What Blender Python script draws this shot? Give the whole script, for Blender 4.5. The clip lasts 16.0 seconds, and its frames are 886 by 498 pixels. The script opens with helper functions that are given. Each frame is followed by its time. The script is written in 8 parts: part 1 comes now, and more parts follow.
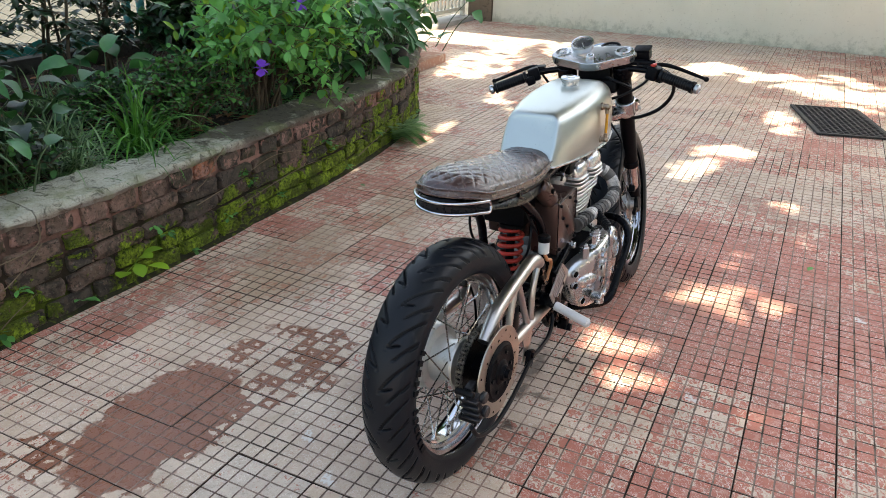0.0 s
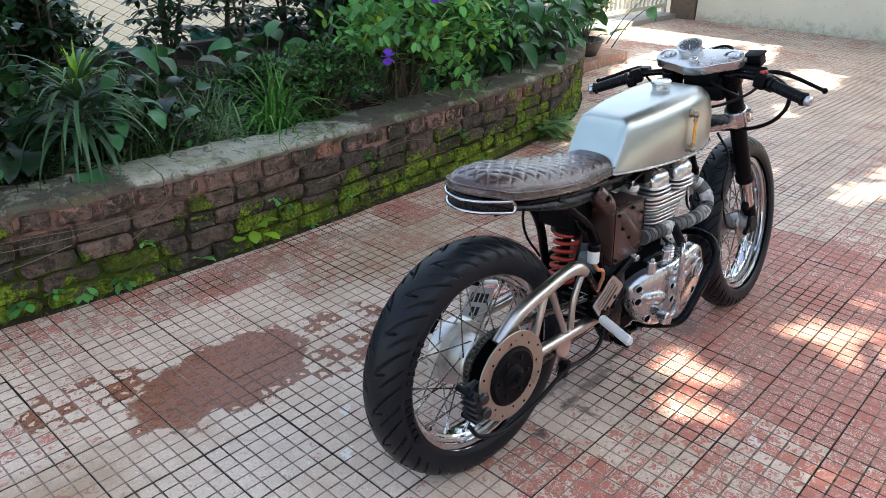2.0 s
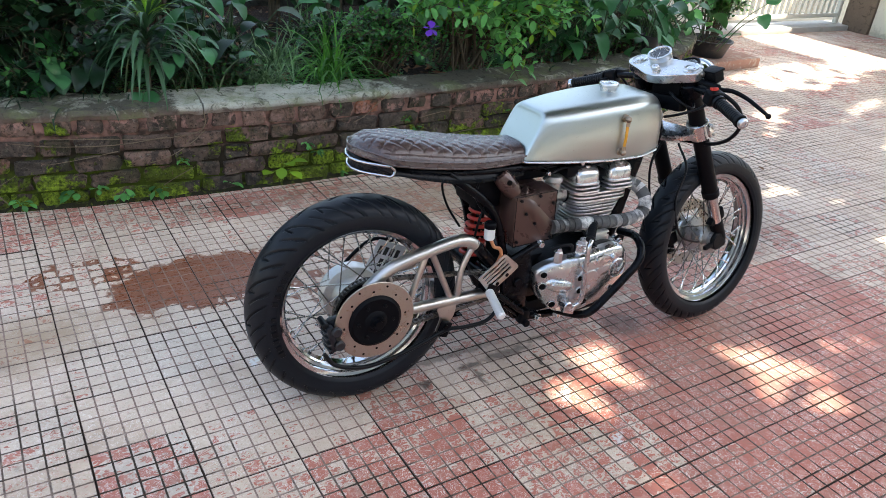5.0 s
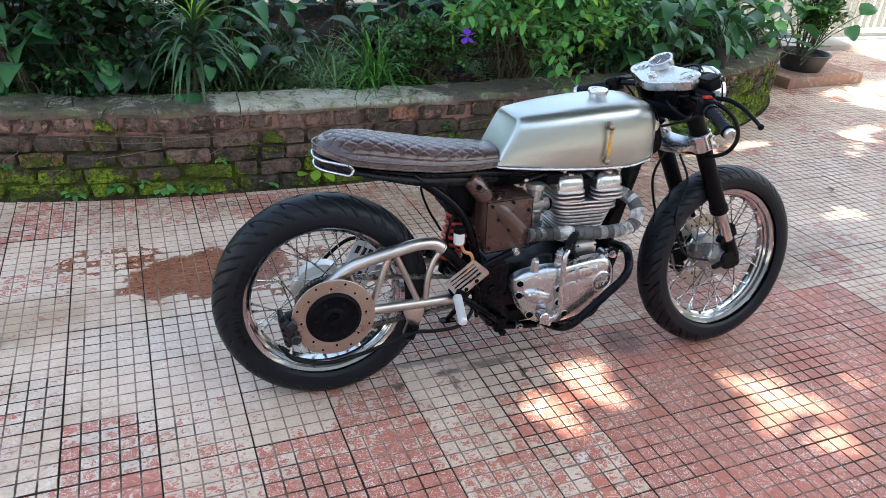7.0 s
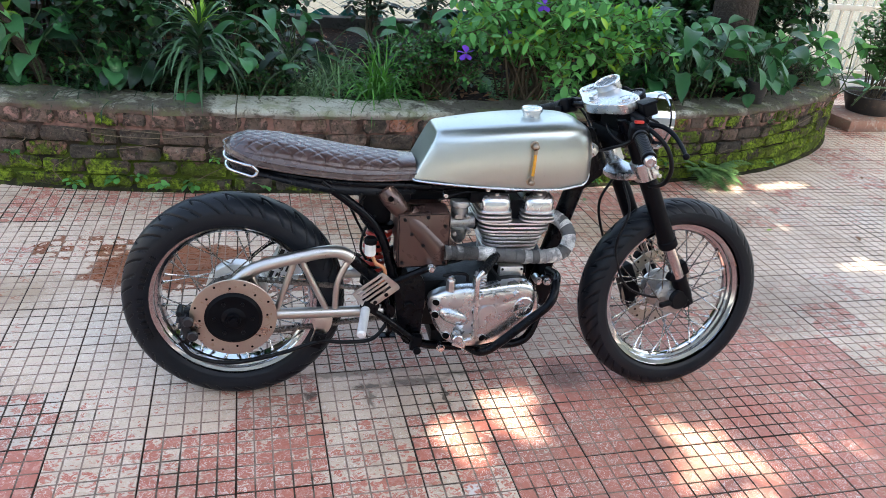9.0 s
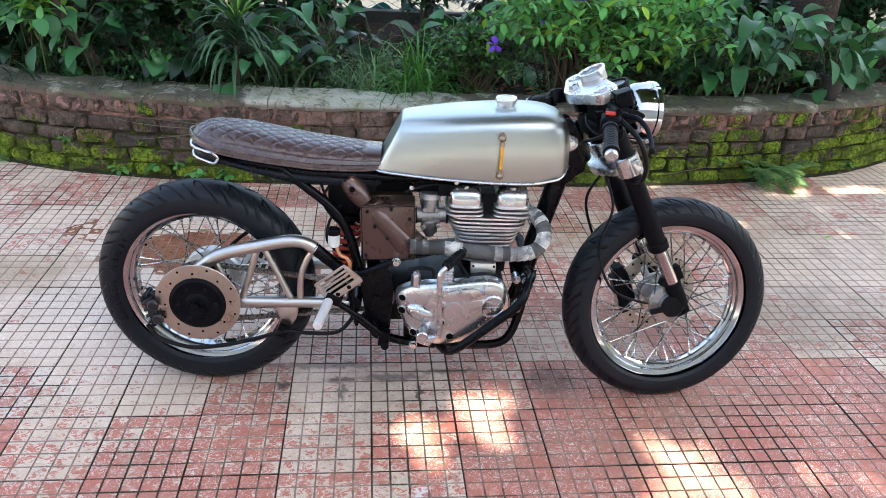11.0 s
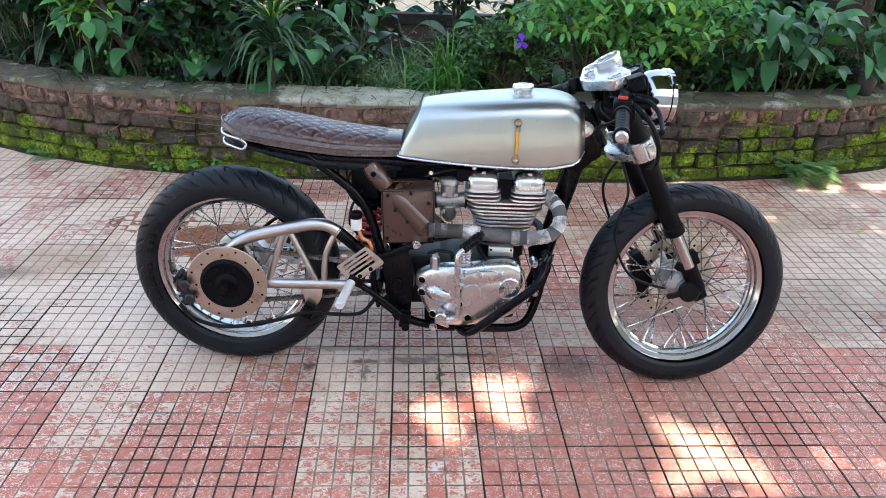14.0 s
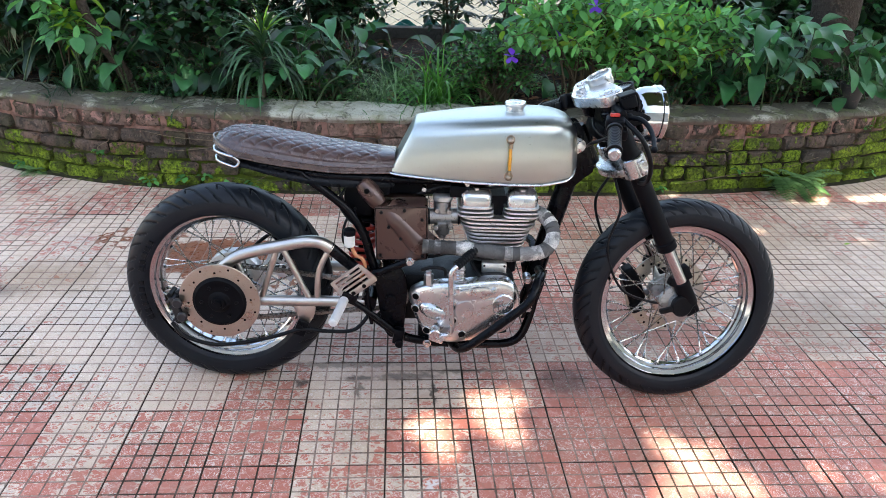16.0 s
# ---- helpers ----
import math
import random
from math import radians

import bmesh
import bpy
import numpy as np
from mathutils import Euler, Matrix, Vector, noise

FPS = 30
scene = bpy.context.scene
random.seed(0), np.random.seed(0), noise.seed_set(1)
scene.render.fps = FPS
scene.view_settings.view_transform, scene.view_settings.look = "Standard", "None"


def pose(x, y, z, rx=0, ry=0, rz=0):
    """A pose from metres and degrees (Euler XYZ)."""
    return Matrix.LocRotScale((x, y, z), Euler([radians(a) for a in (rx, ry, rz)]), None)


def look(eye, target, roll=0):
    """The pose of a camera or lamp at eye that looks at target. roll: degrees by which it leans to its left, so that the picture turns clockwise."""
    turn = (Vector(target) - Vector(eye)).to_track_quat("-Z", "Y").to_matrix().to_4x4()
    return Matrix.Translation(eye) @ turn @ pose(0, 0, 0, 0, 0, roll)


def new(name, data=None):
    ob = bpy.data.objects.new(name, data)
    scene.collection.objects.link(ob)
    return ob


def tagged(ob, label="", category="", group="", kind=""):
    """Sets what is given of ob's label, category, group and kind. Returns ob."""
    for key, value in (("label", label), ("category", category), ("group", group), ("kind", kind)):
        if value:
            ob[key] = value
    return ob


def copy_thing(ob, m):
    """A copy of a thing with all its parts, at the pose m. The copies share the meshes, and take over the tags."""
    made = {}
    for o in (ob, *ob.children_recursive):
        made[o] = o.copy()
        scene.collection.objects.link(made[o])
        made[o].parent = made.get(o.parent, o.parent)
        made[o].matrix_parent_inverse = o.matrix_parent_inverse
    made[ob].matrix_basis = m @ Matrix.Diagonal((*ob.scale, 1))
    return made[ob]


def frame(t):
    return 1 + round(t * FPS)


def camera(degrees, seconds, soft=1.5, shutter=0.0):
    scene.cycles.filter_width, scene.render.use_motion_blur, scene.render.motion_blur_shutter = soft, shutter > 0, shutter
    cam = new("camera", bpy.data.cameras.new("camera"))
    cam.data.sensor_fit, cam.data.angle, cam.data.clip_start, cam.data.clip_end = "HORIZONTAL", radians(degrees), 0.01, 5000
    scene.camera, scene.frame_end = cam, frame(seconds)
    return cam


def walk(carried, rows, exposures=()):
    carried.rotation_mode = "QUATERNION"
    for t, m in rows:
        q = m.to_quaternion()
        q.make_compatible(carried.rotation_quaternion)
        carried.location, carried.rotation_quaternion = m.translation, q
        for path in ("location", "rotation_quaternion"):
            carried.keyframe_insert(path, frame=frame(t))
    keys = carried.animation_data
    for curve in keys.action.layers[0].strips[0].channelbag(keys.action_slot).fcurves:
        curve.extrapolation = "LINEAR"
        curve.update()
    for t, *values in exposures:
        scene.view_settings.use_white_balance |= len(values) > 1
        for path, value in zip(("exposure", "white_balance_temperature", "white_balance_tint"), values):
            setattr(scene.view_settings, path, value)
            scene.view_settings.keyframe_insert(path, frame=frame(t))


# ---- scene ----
cam = camera(61.5, 16.0, 0.6)
PATH = [
    (0, (-1.246, -0.47, 1.385), (0.395, 0.326, 0.564), 1.6),
    (0.5, (-1.199, -0.555, 1.387), (0.37, 0.364, 0.553), 0.7),
    (1, (-1.136, -0.666, 1.391), (0.341, 0.386, 0.548), 0.4),
    (1.5, (-1.077, -0.764, 1.387), (0.324, 0.387, 0.543), 0.8),
    (2, (-0.999, -0.826, 1.396), (0.333, 0.403, 0.55), 1.0),
    (2.5, (-0.893, -0.909, 1.438), (0.408, 0.356, 0.596), 2.7),
    (3, (-0.861, -0.983, 1.485), (0.398, 0.296, 0.602), 3.1),
    (3.5, (-0.813, -1.094, 1.483), (0.425, 0.19, 0.578), 3.3),
    (4, (-0.765, -1.255, 1.493), (0.397, 0.093, 0.582), 4.4),
    (6.5, (-0.263, -1.601, 1.5), (0.511, -0.013, 0.562), 4.7),
    (7, (-0.194, -1.653, 1.501), (0.523, -0.031, 0.577), 4.1),
    (7.5, (-0.065, -1.636, 1.483), (0.601, 0.009, 0.56), 4.4),
    (8, (0.074, -1.628, 1.479), (0.678, 0.037, 0.55), 4.4),
    (8.5, (0.208, -1.711, 1.487), (0.736, -0.01, 0.577), 5.0),
    (9, (0.311, -1.773, 1.49), (0.807, -0.051, 0.602), 5.5),
    (11.5, (0.782, -1.789, 1.475), (0.939, -0.017, 0.561), 2.8),
    (12, (0.798, -1.824, 1.481), (0.938, -0.043, 0.581), 2.7),
    (12.5, (0.804, -1.873, 1.461), (0.939, -0.087, 0.571), 2.9),
    (13, (0.808, -1.883, 1.446), (0.935, -0.099, 0.552), 2.6),
    (13.5, (0.795, -1.882, 1.445), (0.909, -0.097, 0.549), 2.2),
    (14, (0.788, -1.879, 1.444), (0.887, -0.094, 0.547), 2.0),
    (14.5, (0.785, -1.876, 1.455), (0.881, -0.088, 0.563), 2.0),
    (15, (0.781, -1.87, 1.458), (0.885, -0.079, 0.574), 2.0),
    (15.5, (0.775, -1.871, 1.46), (0.897, -0.077, 0.584), 2.0),
    (16, (0.774, -1.871, 1.46), (0.903, -0.075, 0.589), 2.1),
]
walk(cam, [(t, look(eye, target, roll)) for t, eye, target, roll in PATH], [(0, 2.26, 8200, 6), (1, 2.3, 7700, 7), (4, 2.36, 7300, 6), (8, 2.57, 7230, 6), (12.5, 2.75, 7230, 8), (16, 2.70, 7230, 7)])

# ---- place ----
# ---- light ----
SUN_ELEV, SUN_AZ = 62.0, 28.0          # degrees above the ground; bearing of the sun, counted from +x towards -y
world = bpy.data.worlds.new("sky")
scene.world = world
world.use_nodes = True
wn = world.node_tree
wn.nodes.clear()
sky = wn.nodes.new("ShaderNodeTexSky")
sky.sky_type, sky.sun_disc = "NISHITA", False
sky.sun_elevation, sky.sun_rotation = radians(SUN_ELEV), radians(90 + SUN_AZ)
sky.air_density, sky.dust_density, sky.ozone_density = 1.0, 2.5, 1.0
bg = wn.nodes.new("ShaderNodeBackground")
bg.inputs["Strength"].default_value = 0.13
wo = wn.nodes.new("ShaderNodeOutputWorld")
wn.links.new(sky.outputs[0], bg.inputs[0])
wn.links.new(bg.outputs[0], wo.inputs[0])
SUN_WAY = Vector((math.cos(radians(SUN_ELEV)) * math.cos(radians(SUN_AZ)), -math.cos(radians(SUN_ELEV)) * math.sin(radians(SUN_AZ)), math.sin(radians(SUN_ELEV))))
sun_data = bpy.data.lights.new("sun", "SUN")
sun_data.energy, sun_data.angle, sun_data.color = 4.1, radians(0.53), (1.0, 0.975, 0.955)
sun = new("sun", sun_data)
sun.matrix_world = look(SUN_WAY * 20, (0, 0, 0))


# ---- materials ----
class Nodes:
    """A small wrapper to write node trees briefly."""

    def __init__(self, name):
        self.m = bpy.data.materials.new(name)
        self.m.use_nodes = True
        self.t = self.m.node_tree
        self.t.nodes.clear()
        self.out = self.t.nodes.new("ShaderNodeOutputMaterial")
        self.b = self.t.nodes.new("ShaderNodeBsdfPrincipled")
        self.t.links.new(self.b.outputs[0], self.out.inputs[0])

    def n(self, kind, **kw):
        node = self.t.nodes.new(kind)
        for k, v in kw.items():
            if k == "operation":
                node.operation = v
            elif k == "data_type":
                node.data_type = v
            elif k == "blend_type":
                node.blend_type = v
            elif k == "feature":
                node.feature = v
        return node

    def put(self, sock, v):
        if hasattr(v, "is_output"):
            self.t.links.new(v, sock)
        elif isinstance(v, (tuple, list)) and len(v) == 3 and sock.type == "RGBA":
            sock.default_value = (*v, 1)
        else:
            sock.default_value = v

    def coord(self, kind="Object"):
        return self.n("ShaderNodeTexCoord").outputs[kind]

    def position(self):
        return self.n("ShaderNodeNewGeometry").outputs["Position"]

    def math(self, op, a, b=0.0, c=0.0):
        node = self.n("ShaderNodeMath", operation=op)
        for s, v in zip(node.inputs, (a, b, c)):
            self.put(s, v)
        return node.outputs[0]

    def vmath(self, op, a, b=(0, 0, 0)):
        node = self.n("ShaderNodeVectorMath", operation=op)
        self.put(node.inputs[0], a)
        self.put(node.inputs[1], b)
        return node.outputs[0]

    def noise(self, vec, scale, detail=4.0, rough=0.6, distort=0.0):
        node = self.n("ShaderNodeTexNoise")
        self.put(node.inputs["Vector"], vec)
        for k, v in (("Scale", scale), ("Detail", detail), ("Roughness", rough), ("Distortion", distort)):
            self.put(node.inputs[k], v)
        return node.outputs[0]

    def ramp(self, v, lo, hi, a=0.0, b=1.0):
        node = self.n("ShaderNodeMapRange")
        for s, x in zip(node.inputs, (v, lo, hi, a, b)):
            self.put(s, x)
        return node.outputs[0]

    def mix(self, f, a, b, blend="MIX"):
        node = self.n("ShaderNodeMix", data_type="RGBA", blend_type=blend)
        self.put(node.inputs["Factor"], f)
        self.put(node.inputs["A"], a) if False else self.put(node.inputs[6], a)
        self.put(node.inputs[7], b)
        return node.outputs[2]

    def bump(self, h, strength=0.3, dist=0.01):
        node = self.n("ShaderNodeBump")
        self.put(node.inputs["Strength"], strength)
        self.put(node.inputs["Distance"], dist)
        self.put(node.inputs["Height"], h)
        self.t.links.new(node.outputs[0], self.b.inputs["Normal"])

    def set(self, **kw):
        names = dict(color="Base Color", rough="Roughness", metal="Metallic", coat="Coat Weight", coat_rough="Coat Roughness", spec="Specular IOR Level",
                     trans="Transmission Weight", ior="IOR", sss="Subsurface Weight", sheen="Sheen Weight")
        for k, v in kw.items():
            self.put(self.b.inputs[names[k]], v)
        return self.m


def shade(c, f):
    return tuple(max(0.0, x * f) for x in c)


def mat(name, color, rough=0.5, metal=0.0, var=0.2, scale=12.0, fine=160.0, bump=0.1, dist=0.002, rvar=0.12, second=None, cover=0.5, coat=0.0, spec=0.5):
    """A surface with stains at one scale and grain at another; second: a colour of dirt or wear in patches."""
    k = Nodes(name)
    v = k.coord()
    big, small = k.noise(v, scale, 5, 0.65, 0.4), k.noise(v, fine, 3, 0.6)
    c = k.mix(big, shade(color, 1 - var), shade(color, 1 + var))
    c = k.mix(k.ramp(small, 0.35, 0.7, 0, 0.35), c, shade(color, 1 - 1.4 * var))
    if second:
        c = k.mix(k.ramp(k.noise(v, scale * 2.3, 6, 0.7, 0.8), cover, cover + 0.13), c, second)
    r = k.ramp(big, 0.3, 0.7, max(0.02, rough - rvar), min(1.0, rough + rvar))
    if bump:
        k.bump(small, bump, dist)
    return k.set(color=c, rough=r, metal=metal, coat=coat, spec=spec)


def leaf_mat(name, color, rough=0.5, light=0.35, hue=(1.25, 1.1, 0.6), trans=0.3):
    """Leaves: each one a little different, with a paler vein side and light that comes through."""
    k = Nodes(name)
    rnd = k.n("ShaderNodeNewGeometry").outputs["Random Per Island"]
    v = k.coord()
    c = k.mix(rnd, shade(color, 0.6), tuple(x * h * 1.25 for x, h in zip(color, hue)))
    c = k.mix(k.ramp(k.noise(v, 35, 4), 0.3, 0.75, 0, light), c, shade(color, 0.5))
    k.bump(k.noise(v, 120, 3), 0.25, 0.002)
    k.set(color=c, rough=rough + 0.04, spec=0.34)
    tr = k.n("ShaderNodeBsdfTranslucent")
    k.put(tr.inputs[0], k.mix(0.4, c, (0.10, 0.28, 0.04)))
    mx = k.n("ShaderNodeMixShader")
    mx.inputs[0].default_value = trans
    k.t.links.new(k.b.outputs[0], mx.inputs[1])
    k.t.links.new(tr.outputs[0], mx.inputs[2])
    k.t.links.new(mx.outputs[0], k.out.inputs[0])
    return k.m


TILE, STUDS = 0.25, 5


def tile_mat():
    """Chequered cement tiles: red oxide worn away to pale cement, tile by tile, with wet and dark stains and painted
    shade under the motorcycle.
    """
    k = Nodes("chequer_tile")
    p = k.position()
    cell = k.vmath("FLOOR", k.vmath("MULTIPLY", p, (1 / TILE, 1 / TILE, 0)))
    wn_ = k.n("ShaderNodeTexWhiteNoise")
    k.put(wn_.inputs["Vector"], k.vmath("ADD", cell, (0.37, 0.21, 0)))
    tile_r = wn_.outputs["Value"]
    stud = k.vmath("FLOOR", k.vmath("MULTIPLY", p, (STUDS / TILE, STUDS / TILE, 0)))
    ws = k.n("ShaderNodeTexWhiteNoise")
    k.put(ws.inputs["Vector"], k.vmath("ADD", stud, (0.13, 0.55, 0)))
    stud_r = ws.outputs["Value"]
    mid_ = k.vmath("MULTIPLY", k.vmath("ADD", cell, (0.5, 0.5, 0)), (TILE, TILE, 0))
    sep = k.n("ShaderNodeSeparateXYZ")
    k.put(sep.inputs[0], mid_)
    tx, ty = sep.outputs["X"], sep.outputs["Y"]

    def spot(cx, cy, rx, ry, turn, edge, wobble=0.10, fs=9.0, base=p):
        d = k.vmath("SUBTRACT", base, (cx, cy, 0))
        if wobble:
            d = k.vmath("ADD", d, k.vmath("MULTIPLY", k.vmath("SUBTRACT", k.noise_color(d, fs), (0.5, 0.5, 0.5)), (wobble * 2, wobble * 2, 0)))
        rot = k.n("ShaderNodeVectorRotate")
        k.put(rot.inputs["Vector"], d)
        rot.inputs["Angle"].default_value = radians(-turn)
        q = k.vmath("MULTIPLY", rot.outputs[0], (1 / rx, 1 / ry, 0))
        ln = k.n("ShaderNodeVectorMath", operation="LENGTH")
        k.put(ln.inputs[0], q)
        return k.ramp(ln.outputs["Value"], 1 - edge, 1 + edge, 1, 0)

    frac = k.vmath("SUBTRACT", k.vmath("FRACTION", k.vmath("MULTIPLY", p, (STUDS / TILE, STUDS / TILE, 0))), (0.5, 0.5, 0))
    fsep = k.n("ShaderNodeSeparateXYZ")
    k.put(fsep.inputs[0], k.vmath("ABSOLUTE", frac))
    rim = k.math("MAXIMUM", fsep.outputs["X"], fsep.outputs["Y"])
    # how much red is left: by region, by tile, by stud, then flaked at the scale of a finger
    area = k.noise(p, 0.75, 3, 0.5)
    worn = k.noise(k.vmath("MULTIPLY", p, (1.0, 1.5, 1.0)), 34, 4, 0.58, 1.5)
    flake = k.noise(p, 13, 4, 0.6, 0.9)
    zone = k.math("ADD", k.ramp(ty, -0.20, 0.30, 0.055, -0.055), k.math("ADD", k.ramp(tx, 0.85, 1.35, -0.01, 0.095), k.ramp(tx, 2.0, 3.2, 0.0, -0.17)))
    zone = k.math("ADD", zone, k.ramp(ty, 0.3, 0.9, 0.0, -0.05))
    zone = k.math("ADD", zone, k.math("SUBTRACT", k.math("MULTIPLY", k.ramp(ty, 1.30, 1.65), 0.10), k.math("MULTIPLY", spot(-0.15, 0.55, 0.75, 0.40, 20, 0.35, 0, 1, mid_), 0.10)))
    red_amount = k.math("ADD", k.math("ADD", k.ramp(tile_r, 0, 1, -0.10, 0.10), k.ramp(area, 0.3, 0.7, -0.09, 0.09)), k.math("ADD", zone, k.ramp(stud_r, 0, 1, -0.06, 0.06)))
    red_amount = k.math("ADD", red_amount, k.ramp(rim, 0.28, 0.46, 0.02, -0.05))
    red_f = k.ramp(k.math("ADD", k.math("ADD", k.math("MULTIPLY", worn, 0.75), k.math("MULTIPLY", flake, 0.45)), red_amount), 0.585, 0.615)
    red = k.mix(k.noise(p, 9, 4), (0.40, 0.105, 0.070), (0.56, 0.20, 0.140))
    red = k.mix(k.ramp(tile_r, 0.2, 0.8, 0, 0.35), red, (0.36, 0.135, 0.105))
    red = k.mix(k.ramp(k.noise(p, 38, 4, 0.6, 1.0), 0.52, 0.64, 0, 0.5), red, (0.60, 0.34, 0.27))
    pale = k.mix(k.noise(p, 6, 5, 0.7), (0.47, 0.345, 0.25), (0.78, 0.645, 0.52))
    pale = k.mix(k.ramp(k.noise(p, 3.6, 6, 0.7, 0.8), 0.48, 0.62, 0, 0.5), pale, (0.43, 0.30, 0.20))
    pale = k.mix(k.ramp(tile_r, 0.6, 1.0, 0, 0.5), pale, (0.56, 0.515, 0.455))
    pale = k.mix(k.ramp(k.noise(p, 48, 4, 0.65, 1.5), 0.56, 0.64, 0, 0.55), pale, (0.58, 0.36, 0.29))
    c = k.mix(red_f, pale, red)
    # pale scuffs curling over the red, grey dirt in clouds, fine grit
    curl = k.math("ABSOLUTE", k.math("SUBTRACT", k.noise(p, 30, 2, 0.5, 2.4), 0.5))
    c = k.mix(k.math("MULTIPLY", k.ramp(curl, 0.006, 0.022, 0.85, 0), k.ramp(k.noise(p, 5, 3), 0.40, 0.52)), c, (0.76, 0.68, 0.61))
    c = k.mix(k.ramp(k.noise(p, 2.2, 6, 0.75, 0.6), 0.52, 0.70, 0, 0.40), c, (0.25, 0.19, 0.145))
    c = k.mix(k.ramp(k.noise(p, 0.9, 5, 0.7, 0.8), 0.54, 0.68, 0, 0.38), c, (0.30, 0.20, 0.145))
    c = k.mix(k.ramp(k.noise(p, 26, 5, 0.7), 0.58, 0.68, 0, 0.45), c, (0.22, 0.16, 0.12))
    c = k.mix(k.ramp(k.noise(p, 72, 4, 0.7), 0.58, 0.68, 0, 0.35), c, (0.20, 0.13, 0.095))
    c = k.mix(k.ramp(k.noise(p, 58, 4, 0.7, 0.5), 0.60, 0.70, 0, 0.4), c, (0.80, 0.72, 0.64))
    c = k.mix(k.ramp(k.noise(p, 170, 3), 0.60, 0.74, 0, 0.4), c, (0.15, 0.09, 0.07))
    # black dirt creeping from the grooves over the edges of the studs, in patches
    grime = k.math("ADD", k.noise(p, 1.7, 5, 0.65, 0.4), k.ramp(k.noise(p, 21, 4, 0.65), 0.3, 0.7, -0.10, 0.10))
    c = k.mix(k.math("MULTIPLY", k.ramp(k.math("ADD", rim, k.ramp(k.noise(p, 60, 3), 0.3, 0.7, -0.05, 0.05)), 0.415, 0.455), k.ramp(grime, 0.50, 0.62, 0, 0.70)), c, (0.060, 0.045, 0.034))
    rough = k.ramp(worn, 0.3, 0.7, 0.46, 0.78)

    # a drying wet patch: solid in the middle, only the sunk edges of the studs still wet round it
    solid = spot(0.0, 1.05, 0.31, 0.18, 4, 0.03, 0.10, 15)
    damp_edge = k.math("MAXIMUM", spot(0.40, 0.94, 0.29, 0.22, -10, 0.05, 0.11, 13), k.math("MAXIMUM", spot(-0.36, 1.24, 0.22, 0.10, 0, 0.05, 0.10, 13), spot(0.05, 1.02, 0.40, 0.20, 0, 0.05, 0.1, 11)))
    edge_ = k.math("ADD", rim, k.ramp(k.noise(p, 48, 4, 0.6, 0.6), 0.3, 0.7, -0.24, 0.24))
    dried = k.ramp(k.math("SUBTRACT", k.ramp(stud_r, 0.2, 1.0, 0.12, 0.62), edge_), -0.015, 0.025)
    wet = k.math("MAXIMUM", solid, k.math("MULTIPLY", damp_edge, k.math("SUBTRACT", 1.0, dried)))
    c = k.mix(k.math("MULTIPLY", wet, 0.93), c, k.mix(k.noise(p, 14, 4), (0.15, 0.038, 0.010), (0.26, 0.070, 0.021)))
    # damp brown stain farther along, oil drips by the bike
    damp = k.math("MAXIMUM", spot(1.05, 1.35, 0.55, 0.20, 5, 0.4, 0.2, 5), k.math("MAXIMUM", spot(2.1, 1.25, 0.7, 0.2, 5, 0.5, 0.25, 5), spot(-0.62, 0.86, 0.22, 0.14, 0, 0.5, 0.15, 7)))
    c = k.mix(k.math("MULTIPLY", damp, 0.55), c, (0.26, 0.17, 0.09))
    wash = k.math("MAXIMUM", spot(2.42, 0.52, 0.42, 0.20, 8, 0.5, 0.2, 5), spot(1.75, 0.55, 0.30, 0.16, 0, 0.5, 0.2, 6))
    c = k.mix(k.math("MULTIPLY", wash, 0.5), c, (0.17, 0.125, 0.095))
    # damp floor beneath the motorcycle, with its shade painted in as a soft dark ellipse
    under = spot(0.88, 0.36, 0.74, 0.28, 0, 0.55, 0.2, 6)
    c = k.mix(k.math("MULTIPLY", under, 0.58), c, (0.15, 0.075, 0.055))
    damp2 = spot(0.55, 1.62, 0.8, 0.07, 0, 0.6, 0.2, 5)
    c = k.mix(k.math("MULTIPLY", damp2, 0.35), c, (0.12, 0.09, 0.05))
    for cx, cy, rx, ry, f in ((0.475, 0.135, 0.020, 0.022, 0.9), (0.66, 0.16, 0.05, 0.016, 0.8), (0.66, 0.10, 0.012, 0.04, 0.7), (0.90, 0.085, 0.010, 0.05, 0.9), (0.82, 0.17, 0.10, 0.02, 0.7),
                             (1.33, 0.14, 0.085, 0.075, 0.62), (0.62, 0.24, 0.2, 0.018, 0.6), (1.02, 0.2, 0.14, 0.012, 0.6), (-0.9, 0.75, 0.22, 0.06, 0.6)):
        c = k.mix(k.math("MULTIPLY", spot(cx, cy, rx, ry, 0, 0.35, 0.03, 30), f), c, (0.045, 0.032, 0.022))
    # old paint splashes
    for cx, cy in ((0.86, -0.10), (0.03, 0.47), (1.72, -0.82), (0.15, 0.62), (0.88, -0.33)):
        c = k.mix(k.math("MULTIPLY", spot(cx, cy, 0.026, 0.012, 30, 0.3, 0.04, 60), 0.85), c, (0.68, 0.67, 0.64))
    rough = k.math("SUBTRACT", rough, k.math("MULTIPLY", wet, 0.30))
    k.bump(k.math("ADD", k.math("MULTIPLY", red_f, 0.5), k.math("ADD", k.math("MULTIPLY", worn, 0.5), k.noise(p, 160, 3))), 0.5, 0.0022)
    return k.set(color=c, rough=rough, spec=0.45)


def noise_color(self, vec, scale):
    node = self.n("ShaderNodeTexNoise")
    self.put(node.inputs["Vector"], vec)
    self.put(node.inputs["Scale"], scale)
    self.put(node.inputs["Detail"], 3.0)
    return node.outputs["Color"]


Nodes.noise_color = noise_color


